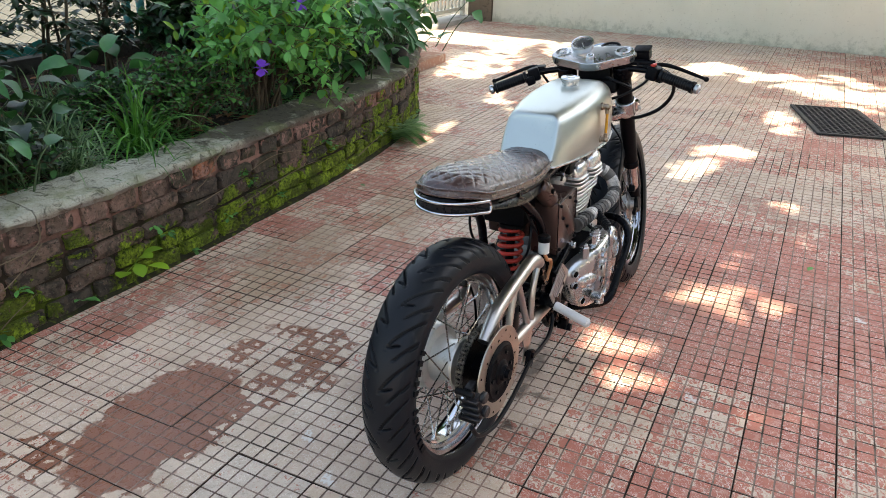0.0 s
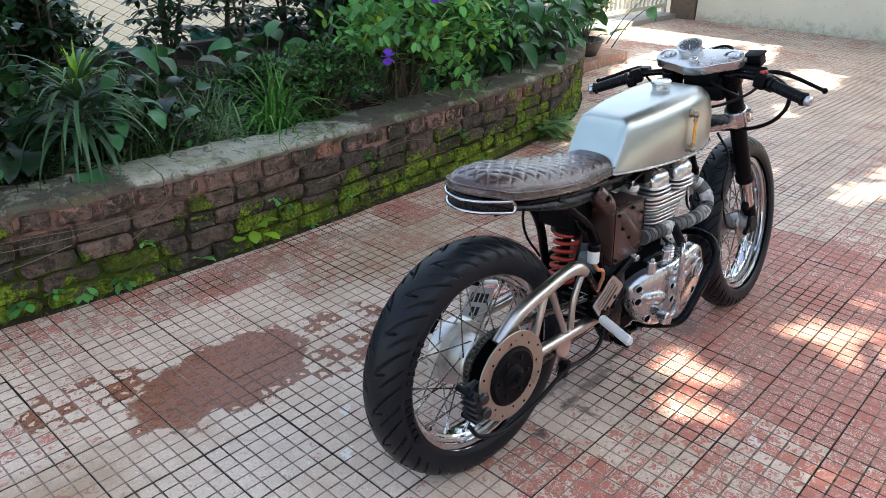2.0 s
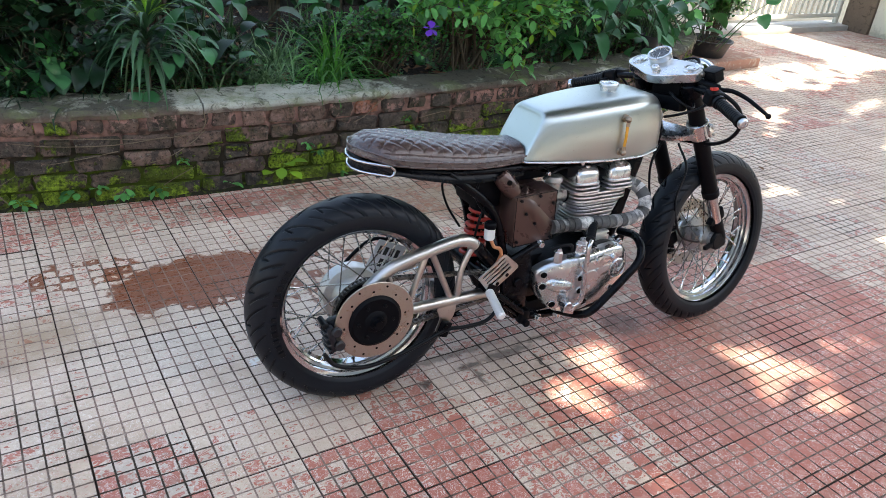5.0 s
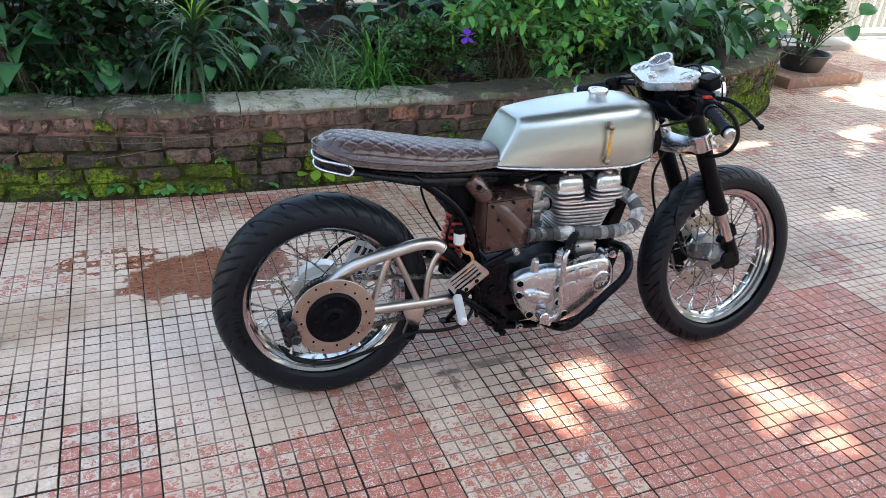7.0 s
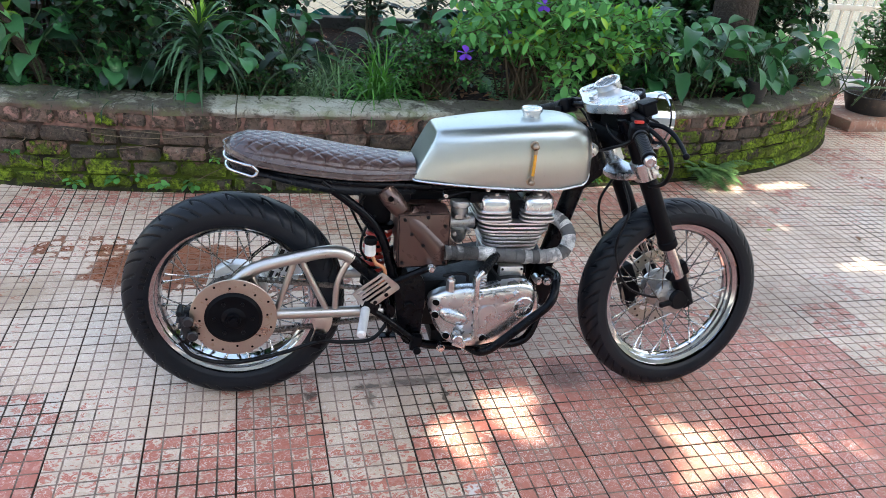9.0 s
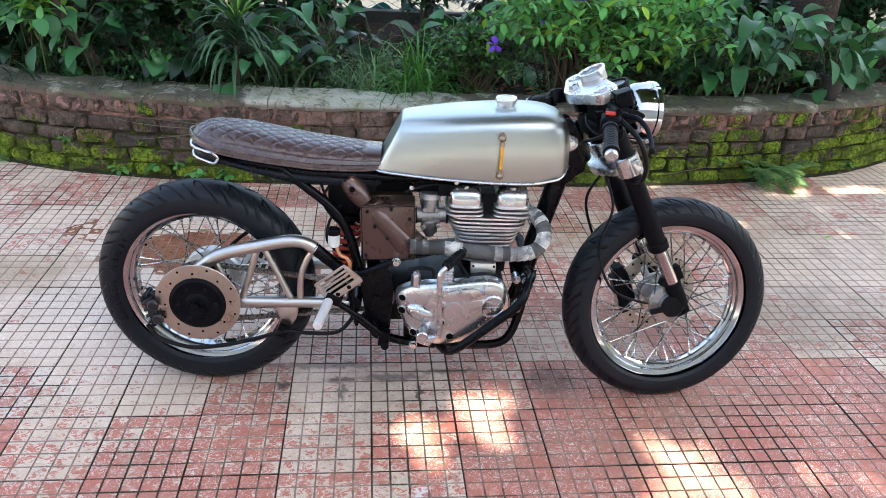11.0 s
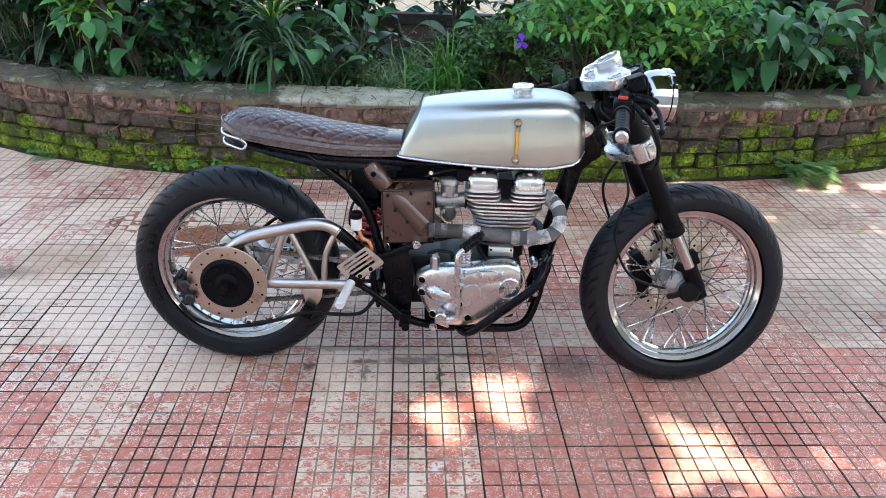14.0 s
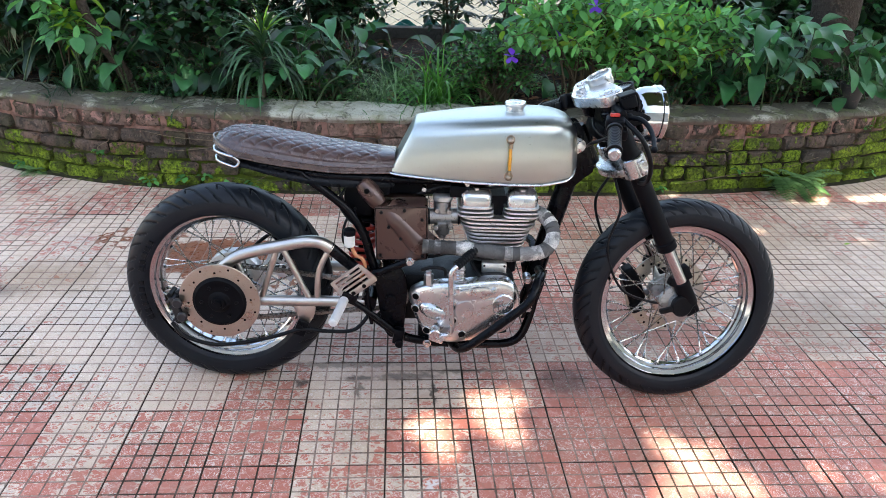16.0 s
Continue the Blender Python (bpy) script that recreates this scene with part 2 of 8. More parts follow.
def brick_mat():
    """Old hand-made bricks: dark with lichen, red where the face has broken, moss in the damp lower courses."""
    k = Nodes("mossy_brick")
    p = k.position()
    info = k.n("ShaderNodeObjectInfo").outputs["Random"]
    base = k.mix(info, (0.066, 0.056, 0.045), (0.205, 0.130, 0.098))
    base = k.mix(k.ramp(info, 0.955, 0.97), base, (0.36, 0.150, 0.09))
    base = k.mix(k.ramp(k.noise(p, 16, 6, 0.7, 0.6), 0.47, 0.60, 0, 0.8), base, (0.028, 0.025, 0.021))
    base = k.mix(k.ramp(k.noise(p, 23, 5, 0.7), 0.60, 0.70, 0, 0.75), base, (0.27, 0.165, 0.130))
    base = k.mix(k.ramp(k.noise(p, 60, 4), 0.60, 0.72, 0, 0.5), base, (0.26, 0.23, 0.19))
    base = k.mix(k.ramp(k.noise(p, 5.5, 5, 0.65, 0.4), 0.52, 0.60, 0, 0.6), base, (0.045, 0.046, 0.024))
    sep = k.n("ShaderNodeSeparateXYZ")
    k.put(sep.inputs[0], p)
    low = k.ramp(sep.outputs["Z"], 0.02, 0.34, 0.11, -0.17)
    east = k.math("ADD", k.ramp(sep.outputs["X"], 1.3, 2.3, 0.0, 0.13), k.ramp(sep.outputs["X"], 0.2, 0.9, 0.012, 0.0))
    top = k.ramp(sep.outputs["Z"], 0.29, 0.35)
    base = k.mix(k.math("MULTIPLY", top, k.ramp(k.noise(p, 13, 6, 0.7, 0.6), 0.53, 0.60)), base, (0.33, 0.185, 0.15))
    moss_n = k.math("ADD", k.math("ADD", k.noise(p, 4.2, 7, 0.66, 0.5), k.ramp(info, 0, 1, -0.05, 0.05)), k.math("ADD", low, east))
    moss_n = k.math("ADD", moss_n, k.ramp(k.noise(p, 40, 4, 0.6), 0.3, 0.7, -0.05, 0.05))
    moss = k.ramp(moss_n, 0.505, 0.555)
    mc = k.mix(k.ramp(k.noise(p, 60, 5, 0.7), 0.36, 0.64), (0.040, 0.066, 0.010), (0.34, 0.48, 0.040))
    mc = k.mix(k.ramp(k.noise(p, 9, 5, 0.65), 0.44, 0.58, 0, 0.8), mc, (0.070, 0.090, 0.016))
    c = k.mix(moss, base, mc)
    c = k.mix(k.ramp(k.noise(p, 85, 4, 0.7), 0.56, 0.66, 0, 0.75), c, (0.014, 0.012, 0.008))
    c = k.mix(k.ramp(k.noise(p, 110, 3, 0.6), 0.64, 0.74, 0, 0.4), c, (0.34, 0.31, 0.20))
    h = k.math("ADD", k.math("MULTIPLY", k.noise(p, 150, 4, 0.7), k.ramp(moss, 0, 1, 0.4, 1.5)), k.math("ADD", k.noise(p, 34, 5), k.math("MULTIPLY", moss, 0.5)))
    k.bump(h, 1.0, 0.015)
    return k.set(color=c, rough=0.95, spec=0.2)


def mortar_mat():
    k = Nodes("red_mortar")
    p = k.position()
    c = k.mix(k.noise(p, 12, 5, 0.7), (0.16, 0.085, 0.065), (0.44, 0.245, 0.195))
    c = k.mix(k.ramp(k.noise(p, 5, 5, 0.65, 0.4), 0.50, 0.60, 0, 0.85), c, (0.045, 0.033, 0.025))
    sep = k.n("ShaderNodeSeparateXYZ")
    k.put(sep.inputs[0], p)
    c = k.mix(k.ramp(k.math("ADD", sep.outputs["Z"], k.ramp(k.noise(p, 6, 4), 0.3, 0.7, -0.08, 0.08)), 0.33, 0.24, 0, 0.92), c, (0.016, 0.017, 0.009))
    moss = k.ramp(k.math("ADD", k.noise(p, 3.4, 7, 0.68, 0.5), k.ramp(sep.outputs["Z"], 0.02, 0.36, 0.11, -0.17)), 0.50, 0.575)
    c = k.mix(moss, c, k.mix(k.noise(p, 45, 5, 0.7), (0.020, 0.032, 0.005), (0.10, 0.14, 0.015)))
    k.bump(k.noise(p, 70, 5, 0.7), 0.9, 0.01)
    return k.set(color=c, rough=0.95, spec=0.2)


def coping_mat():
    """The cement cap of the planter: grey-cream, green film, black lichen at the edge."""
    k = Nodes("cement_coping")
    p = k.position()
    c = k.mix(k.noise(p, 7, 6, 0.7), (0.26, 0.26, 0.19), (0.60, 0.59, 0.50))
    sep = k.n("ShaderNodeSeparateXYZ")
    k.put(sep.inputs[0], p)
    dark = k.math("ADD", k.noise(p, 5, 6, 0.7, 0.6), k.math("MAXIMUM", k.ramp(sep.outputs["X"], 0.9, 1.4, -0.10, 0.12), k.ramp(sep.outputs["X"], 0.28, -0.05, -0.10, 0.12)))
    c = k.mix(k.ramp(dark, 0.47, 0.58, 0, 0.88), c, (0.062, 0.052, 0.036))
    c = k.mix(k.ramp(k.noise(p, 24, 6, 0.75, 0.8), 0.53, 0.63, 0, 0.8), c, (0.045, 0.043, 0.030))
    c = k.mix(k.ramp(sep.outputs["Z"], 0.415, 0.395, 0, 0.7), c, (0.16, 0.10, 0.08))
    c = k.mix(k.ramp(k.noise(p, 8, 5, 0.65), 0.50, 0.66, 0, 0.6), c, (0.16, 0.19, 0.075))
    c = k.mix(k.ramp(k.noise(p, 120, 3), 0.55, 0.75, 0, 0.5), c, (0.08, 0.08, 0.06))
    k.bump(k.math("ADD", k.noise(p, 90, 5, 0.7), k.noise(p, 18, 4)), 0.95, 0.012)
    return k.set(color=c, rough=0.92, spec=0.2)


def plaster_mat():
    k = Nodes("cream_plaster")
    p = k.position()
    c = k.mix(k.noise(p, 2.2, 5, 0.6), (0.62, 0.60, 0.48), (0.74, 0.73, 0.62))
    sep = k.n("ShaderNodeSeparateXYZ")
    k.put(sep.inputs[0], p)
    grime = k.math("ADD", k.noise(p, 11, 7, 0.78), k.ramp(sep.outputs["Z"], 0.0, 0.30, 0.16, -0.12))
    c = k.mix(k.ramp(grime, 0.54, 0.74, 0, 0.6), c, (0.30, 0.31, 0.22))
    c = k.mix(k.ramp(k.noise(p, 30, 5, 0.7), 0.6, 0.72, 0, 0.5), c, (0.30, 0.29, 0.23))
    k.bump(k.noise(p, 60, 5, 0.7), 0.6, 0.006)
    return k.set(color=c, rough=0.92, spec=0.2)


def soil_mat():
    k = Nodes("soil_and_litter")
    p = k.position()
    c = k.mix(k.noise(p, 22, 6, 0.75), (0.007, 0.005, 0.004), (0.036, 0.022, 0.015))
    c = k.mix(k.ramp(k.noise(p, 60, 4), 0.58, 0.68), c, (0.15, 0.085, 0.05))
    k.bump(k.noise(p, 50, 6, 0.8), 1.0, 0.02)
    return k.set(color=c, rough=0.95, spec=0.15)


def wrap_mat():
    """Glass-fibre exhaust wrap: overlapping turns, singed in places."""
    k = Nodes("exhaust_wrap")
    v = k.coord()
    n1 = k.noise(v, 14, 4, 0.6)
    rnd = k.n("ShaderNodeNewGeometry").outputs["Random Per Island"]
    ob_r = k.n("ShaderNodeObjectInfo").outputs["Random"]
    c = k.mix(k.ramp(n1, 0.42, 0.54), (0.24, 0.235, 0.23), (0.74, 0.72, 0.69))
    c = k.mix(k.ramp(k.math("ADD", ob_r, k.ramp(n1, 0.3, 0.7, 0.15, -0.15)), 0.46, 0.40, 0, 0.9), c, (0.045, 0.044, 0.044))
    sep = k.n("ShaderNodeSeparateXYZ")
    k.put(sep.inputs[0], v)
    c = k.mix(k.ramp(k.math("ADD", sep.outputs["X"], k.ramp(n1, 0.3, 0.7, -0.06, 0.06)), 0.69, 0.63, 0, 0.85), c, (0.03, 0.028, 0.027))
    c = k.mix(k.ramp(k.noise(v, 300, 2), 0.45, 0.65, 0, 0.45), c, (0.08, 0.08, 0.08))
    wv = k.n("ShaderNodeTexWave")
    k.put(wv.inputs["Vector"], v)
    wv.inputs["Scale"].default_value = 160
    wv.inputs["Distortion"].default_value = 3
    k.bump(k.math("ADD", wv.outputs[1], k.noise(v, 400, 2)), 0.6, 0.0012)
    return k.set(color=c, rough=0.7, metal=0.15)


def leather_mat():
    k = Nodes("brown_leather")
    v = k.coord()
    c = k.mix(k.noise(v, 9, 5, 0.65), (0.036, 0.018, 0.016), (0.078, 0.044, 0.039))
    c = k.mix(k.ramp(k.noise(v, 40, 4), 0.55, 0.75, 0, 0.5), c, (0.15, 0.10, 0.085))
    vo = k.n("ShaderNodeTexVoronoi")
    k.put(vo.inputs["Vector"], v)
    vo.inputs["Scale"].default_value = 420
    k.bump(k.math("ADD", vo.outputs["Distance"], k.noise(v, 60, 4)), 0.35, 0.0012)
    return k.set(color=c, rough=k.ramp(k.noise(v, 22, 4), 0.3, 0.7, 0.20, 0.34), spec=0.55, coat=0.25)


def rubber_mat(name, grey=0.017):
    k = Nodes(name)
    v = k.coord()
    c = k.mix(k.noise(v, 8, 5, 0.7), (grey * 0.6, grey * 0.75, grey * 1.0), (grey * 1.1, grey * 1.35, grey * 1.8))
    c = k.mix(k.ramp(k.noise(v, 35, 5, 0.75), 0.6, 0.75, 0, 0.3), c, (0.016, 0.016, 0.017))
    k.bump(k.noise(v, 300, 3), 0.25, 0.0008)
    return k.set(color=c, rough=k.ramp(k.noise(v, 14, 4), 0.3, 0.7, 0.34, 0.46), spec=0.17)


def brushed_mat(name, color, rough, stretch=(1, 1, 14), var=0.12):
    """Bare or brushed metal with fine scratches along one way."""
    k = Nodes(name)
    v = k.coord()
    s = k.noise(k.vmath("MULTIPLY", v, stretch), 60, 4, 0.6)
    big = k.noise(v, 7, 5, 0.6)
    c = k.mix(big, shade(color, 1 - var), shade(color, 1 + var * 0.6))
    c = k.mix(k.ramp(k.noise(v, 30, 5, 0.7), 0.64, 0.8, 0, 0.25), c, shade(color, 0.6))
    k.bump(s, 0.04, 0.0004)
    return k.set(color=c, rough=k.ramp(s, 0.3, 0.7, rough - 0.06, rough + 0.08), metal=1.0)


M_TILE, M_BRICK, M_MORTAR, M_COPING, M_PLASTER, M_SOIL = tile_mat(), brick_mat(), mortar_mat(), coping_mat(), plaster_mat(), soil_mat()
M_GROUT = mat("dirty_joint", (0.042, 0.026, 0.02), 0.95, var=0.5, scale=5, fine=90, bump=0.5, dist=0.004, spec=0.15)
M_WRAP, M_LEATHER, M_TYRE = wrap_mat(), leather_mat(), rubber_mat("tyre_rubber", 0.0095)
M_RUBBER = rubber_mat("black_rubber", 0.004)
M_TANK = brushed_mat("brushed_tank_steel", (0.425, 0.46, 0.445), 0.33, (1, 6, 14), 0.03)
M_STEEL = brushed_mat("bare_steel_tube", (0.50, 0.47, 0.44), 0.33, (2, 2, 12))
M_ALLOY = mat("polished_alloy", (0.55, 0.56, 0.57), 0.27, 0.95, var=0.08, scale=9, fine=320, bump=0.04, rvar=0.05, second=(0.40, 0.40, 0.40), cover=0.70)
M_FIN = mat("cast_alloy", (0.80, 0.81, 0.81), 0.38, 1.0, var=0.18, scale=22, fine=240, bump=0.2, rvar=0.1, second=(0.22, 0.20, 0.18), cover=0.58)
M_CHROME = mat("chrome", (0.47, 0.48, 0.50), 0.10, 1.0, var=0.05, scale=18, fine=200, bump=0.02, rvar=0.04, second=(0.42, 0.40, 0.38), cover=0.68)
M_SPOKE = mat("dull_spoke_steel", (0.74, 0.72, 0.68), 0.22, 1.0, var=0.2, scale=40, bump=0.05, second=(0.25, 0.20, 0.16), cover=0.56)
M_BLACK = mat("black_frame_paint", (0.0022, 0.0026, 0.0040), 0.26, var=0.3, scale=16, fine=200, bump=0.06, rvar=0.1, second=(0.010, 0.010, 0.011), cover=0.66, coat=0.0, spec=0.12)
M_DULL = mat("dull_black", (0.0030, 0.0034, 0.0048), 0.46, var=0.35, scale=18, fine=240, bump=0.2, second=(0.010, 0.010, 0.010), cover=0.64, spec=0.08)
M_GREASE = mat("oily_black_metal", (0.0050, 0.0054, 0.0065), 0.42, 0.1, var=0.4, scale=30, fine=200, bump=0.4, second=(0.022, 0.021, 0.02), cover=0.64, spec=0.12)
M_CARB = mat("dull_carburettor_alloy", (0.40, 0.39, 0.38), 0.42, 0.9, var=0.25, scale=40, fine=220, bump=0.3, second=(0.12, 0.11, 0.10), cover=0.55)
M_CHAIN = mat("oily_chain_steel", (0.24, 0.23, 0.21), 0.36, 0.9, var=0.4, scale=60, fine=200, bump=0.2, second=(0.02, 0.018, 0.016), cover=0.5)
M_CALIPER = mat("cast_black_caliper", (0.012, 0.013, 0.016), 0.36, var=0.4, scale=40, fine=200, bump=0.3, second=(0.05, 0.05, 0.05), cover=0.62, spec=0.4)
M_BROWN = mat("brown_metallic_paint", (0.074, 0.041, 0.034), 0.30, 0.35, var=0.14, scale=10, fine=500, bump=0.06, rvar=0.08, second=(0.075, 0.045, 0.036), cover=0.6, coat=0.2)
M_SPRING = mat("red_spring_paint", (0.44, 0.026, 0.014), 0.38, var=0.2, scale=18, bump=0.06, second=(0.20, 0.02, 0.012), cover=0.62, coat=0.2)
M_DISC = mat("worn_disc_steel", (0.46, 0.42, 0.365), 0.34, 1.0, var=0.12, scale=16, fine=320, bump=0.12, second=(0.30, 0.22, 0.15), cover=0.58)
M_WHITEPLASTIC = mat("white_plastic", (0.66, 0.66, 0.63), 0.42, var=0.08, scale=20, bump=0.05, second=(0.45, 0.44, 0.40), cover=0.64)
M_PEG = mat("scuffed_alloy_peg", (0.70, 0.70, 0.70), 0.45, 0.35, var=0.1, scale=40, bump=0.1, second=(0.42, 0.42, 0.42), cover=0.6)
M_BRASS = mat("brass_fitting", (0.33, 0.27, 0.21), 0.34, 1.0, var=0.2, scale=50, bump=0.1, second=(0.16, 0.11, 0.06), cover=0.58)
M_AMBER = mat("amber_fuel_hose", (0.62, 0.28, 0.02), 0.28, var=0.15, scale=60, bump=0.04, coat=0.3)
M_HOSE = mat("orange_hose", (0.55, 0.22, 0.10), 0.35, var=0.2, scale=60, bump=0.04)
M_RED = mat("red_switch", (0.50, 0.03, 0.02), 0.35, var=0.1, scale=60, bump=0.03)
M_PLATE = mat("white_plate_paint", (0.80, 0.81, 0.80), 0.4, var=0.06, scale=20, bump=0.03, second=(0.5, 0.49, 0.46), cover=0.66)
# near-black for uncut holes and wells: the shade inside is painted on discs
M_HOLE = mat("hole_shade_black", (0.004, 0.004, 0.004), 0.95, var=0.2, scale=40, bump=0.0, spec=0.02)
M_INK = mat("black_print", (0.015, 0.015, 0.016), 0.5, var=0.2, scale=40, bump=0.03)
M_DIAL = mat("black_dial", (0.02, 0.02, 0.024), 0.3, var=0.2, scale=40, bump=0.0)
M_DRUM = mat("matt_alloy_drum", (0.62, 0.61, 0.58), 0.42, 0.8, var=0.12, scale=18, bump=0.12, second=(0.40, 0.38, 0.34), cover=0.6)
M_BARK = mat("tree_bark", (0.055, 0.040, 0.030), 0.92, var=0.45, scale=9, fine=55, bump=0.9, dist=0.02, second=(0.11, 0.09, 0.07), cover=0.56, spec=0.2)
M_TWIG = mat("twig_bark", (0.10, 0.075, 0.05), 0.85, var=0.3, scale=30, fine=120, bump=0.5, dist=0.004, spec=0.2)
M_DRYVINE = mat("dry_vine", (0.19, 0.145, 0.095), 0.85, var=0.35, scale=30, bump=0.3, spec=0.2)
M_STEM = mat("green_stem", (0.04, 0.075, 0.022), 0.6, var=0.3, scale=30, bump=0.1)
M_POT = mat("black_plastic_pot", (0.022, 0.022, 0.022), 0.5, var=0.3, scale=14, bump=0.1, second=(0.07, 0.055, 0.04), cover=0.56)
M_GATE = mat("cream_gate_paint", (0.66, 0.62, 0.52), 0.5, var=0.1, scale=8, bump=0.1, second=(0.35, 0.28, 0.2), cover=0.64)
M_TEAL = mat("teal_paint", (0.03, 0.21, 0.19), 0.5, var=0.2, scale=8, bump=0.1, second=(0.10, 0.16, 0.14), cover=0.6)
M_WIRE = mat("galvanised_wire", (0.34, 0.36, 0.34), 0.5, 0.7, var=0.2, scale=20, bump=0.1)
M_UNSEEN_WALL = mat("unseen_wall_grey", (0.42, 0.43, 0.43), 0.9, var=0.1, scale=1.5, fine=50, bump=0.3, dist=0.004, second=(0.33, 0.33, 0.31), cover=0.58, spec=0.2)
M_CONCRETE = mat("pale_concrete", (0.39, 0.375, 0.345), 0.9, var=0.18, scale=2.5, fine=60, bump=0.4, dist=0.005, second=(0.30, 0.28, 0.23), cover=0.55, spec=0.2)
M_PLINTH = mat("dark_plinth", (0.075, 0.07, 0.062), 0.9, var=0.35, scale=6, fine=60, bump=0.5, dist=0.006, second=(0.03, 0.03, 0.025), cover=0.52, spec=0.2)
# ground past the fence: colour kept dark to stand for shade falling on it
M_SAND = mat("shade_darkened_ground", (0.066, 0.066, 0.058), 0.95, var=0.2, scale=3, fine=40, bump=0.5, dist=0.01, second=(0.038, 0.036, 0.03), cover=0.54, spec=0.15)
M_EARTH = mat("bare_earth", (0.20, 0.16, 0.11), 0.95, var=0.25, scale=0.6, fine=30, bump=0.6, dist=0.01, second=(0.12, 0.12, 0.06), cover=0.55, spec=0.15)
M_KERB = mat("kerb_brick", (0.34, 0.20, 0.15), 0.9, var=0.25, scale=7, fine=70, bump=0.5, dist=0.006, second=(0.42, 0.36, 0.30), cover=0.52, spec=0.2)
M_PILLAR = mat("weathered_pillar", (0.20, 0.15, 0.11), 0.9, var=0.3, scale=5, fine=60, bump=0.6, dist=0.008, second=(0.09, 0.07, 0.05), cover=0.53, spec=0.2)
M_MAT = mat("black_rubber_mat", (0.02, 0.02, 0.02), 0.7, var=0.3, scale=9, bump=0.2, second=(0.06, 0.055, 0.05), cover=0.56)
M_FOOT = mat("mossy_dirt", (0.030, 0.028, 0.016), 0.95, var=0.5, scale=9, fine=120, bump=1.0, dist=0.008, second=(0.10, 0.13, 0.02), cover=0.53, spec=0.1)
L_BUSH = leaf_mat("bush_leaf", (0.100, 0.325, 0.105), 0.42, 0.25, (1.5, 1.35, 1.0), 0.3)
L_LIME = leaf_mat("young_leaf", (0.19, 0.38, 0.05), 0.42, 0.15)
# dark green lowered further, so the colour carries shade deep among the plants
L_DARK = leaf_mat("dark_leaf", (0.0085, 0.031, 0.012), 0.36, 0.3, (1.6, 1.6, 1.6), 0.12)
L_LILY = leaf_mat("broad_leaf", (0.030, 0.124, 0.046), 0.40, 0.3, (1.5, 1.4, 1.2), 0.18)
L_GRASS = leaf_mat("grass_blade", (0.045, 0.17, 0.025), 0.42, 0.25, (2.0, 1.7, 1.4), 0.25)
L_MONDO = leaf_mat("pale_edged_blade", (0.055, 0.125, 0.050), 0.42, 0.3, (3.6, 2.6, 3.0), 0.2)
L_STRAP = leaf_mat("strap_leaf", (0.022, 0.070, 0.026), 0.40, 0.3, (2.8, 2.0, 2.4), 0.15)
L_CLOVER = leaf_mat("clover_leaf", (0.040, 0.150, 0.042), 0.45, 0.2, (1.8, 1.6, 1.2), 0.25)
L_FERN = leaf_mat("fern_leaf", (0.13, 0.27, 0.10), 0.5, 0.25, (1.2, 1.1, 1.0), 0.25)
L_DRY = leaf_mat("dry_leaf", (0.16, 0.085, 0.045), 0.7, 0.3, (1.3, 1.0, 0.8), 0.1)
L_CROWN = leaf_mat("canopy_leaf", (0.06, 0.105, 0.04), 0.45, 0.3, (1.1, 1.05, 0.9), 0.3)
M_PETAL = leaf_mat("purple_petal", (0.17, 0.035, 0.50), 0.5, 0.15, (1.1, 1.1, 1.1), 0.3)


# ---- mesh tools ----
def mesh_ob(name, bm, material, smooth=True):
    me = bpy.data.meshes.new(name)
    bm.to_mesh(me)
    bm.free()
    for m_ in material if isinstance(material, (list, tuple)) else (material,):
        me.materials.append(m_)
    if smooth:
        me.polygons.foreach_set("use_smooth", [True] * len(me.polygons))
        me.set_sharp_from_angle(angle=radians(38))
    return new(name, me)


def part(name, bm, material, parent, label="", smooth=True):
    ob = mesh_ob(name, bm, material, smooth)
    ob.parent = parent
    return tagged(ob, label)


def thing(name, label, category, m=None, group="", kind=""):
    ob = new(name)
    ob.empty_display_size = 0.1
    if m is not None:
        ob.matrix_world = m
    return tagged(ob, label, category, group, kind)


def raw(name, verts, faces, material, smooth=True):
    me = bpy.data.meshes.new(name)
    me.from_pydata([tuple(v) for v in verts], [], faces)
    me.materials.append(material)
    if smooth:
        me.polygons.foreach_set("use_smooth", [True] * len(me.polygons))
    me.update()
    return new(name, me)


def box(bm, size, at=(0, 0, 0), rot=(0, 0, 0), bevel=0.0, seg=2, m=None):
    g = bmesh.ops.create_cube(bm, size=1, matrix=(m or pose(*at, *rot)) @ Matrix.Diagonal((*size, 1)))
    if bevel:
        vs = set(g["verts"])
        es = [e for e in bm.edges if e.verts[0] in vs and e.verts[1] in vs]
        bmesh.ops.bevel(bm, geom=es, offset=bevel, segments=seg, profile=0.6, affect="EDGES")


def along(a, b):
    """A pose at a whose z axis points to b."""
    a, b = Vector(a), Vector(b)
    return Matrix.Translation(a) @ (b - a).to_track_quat("Z", "Y").to_matrix().to_4x4()


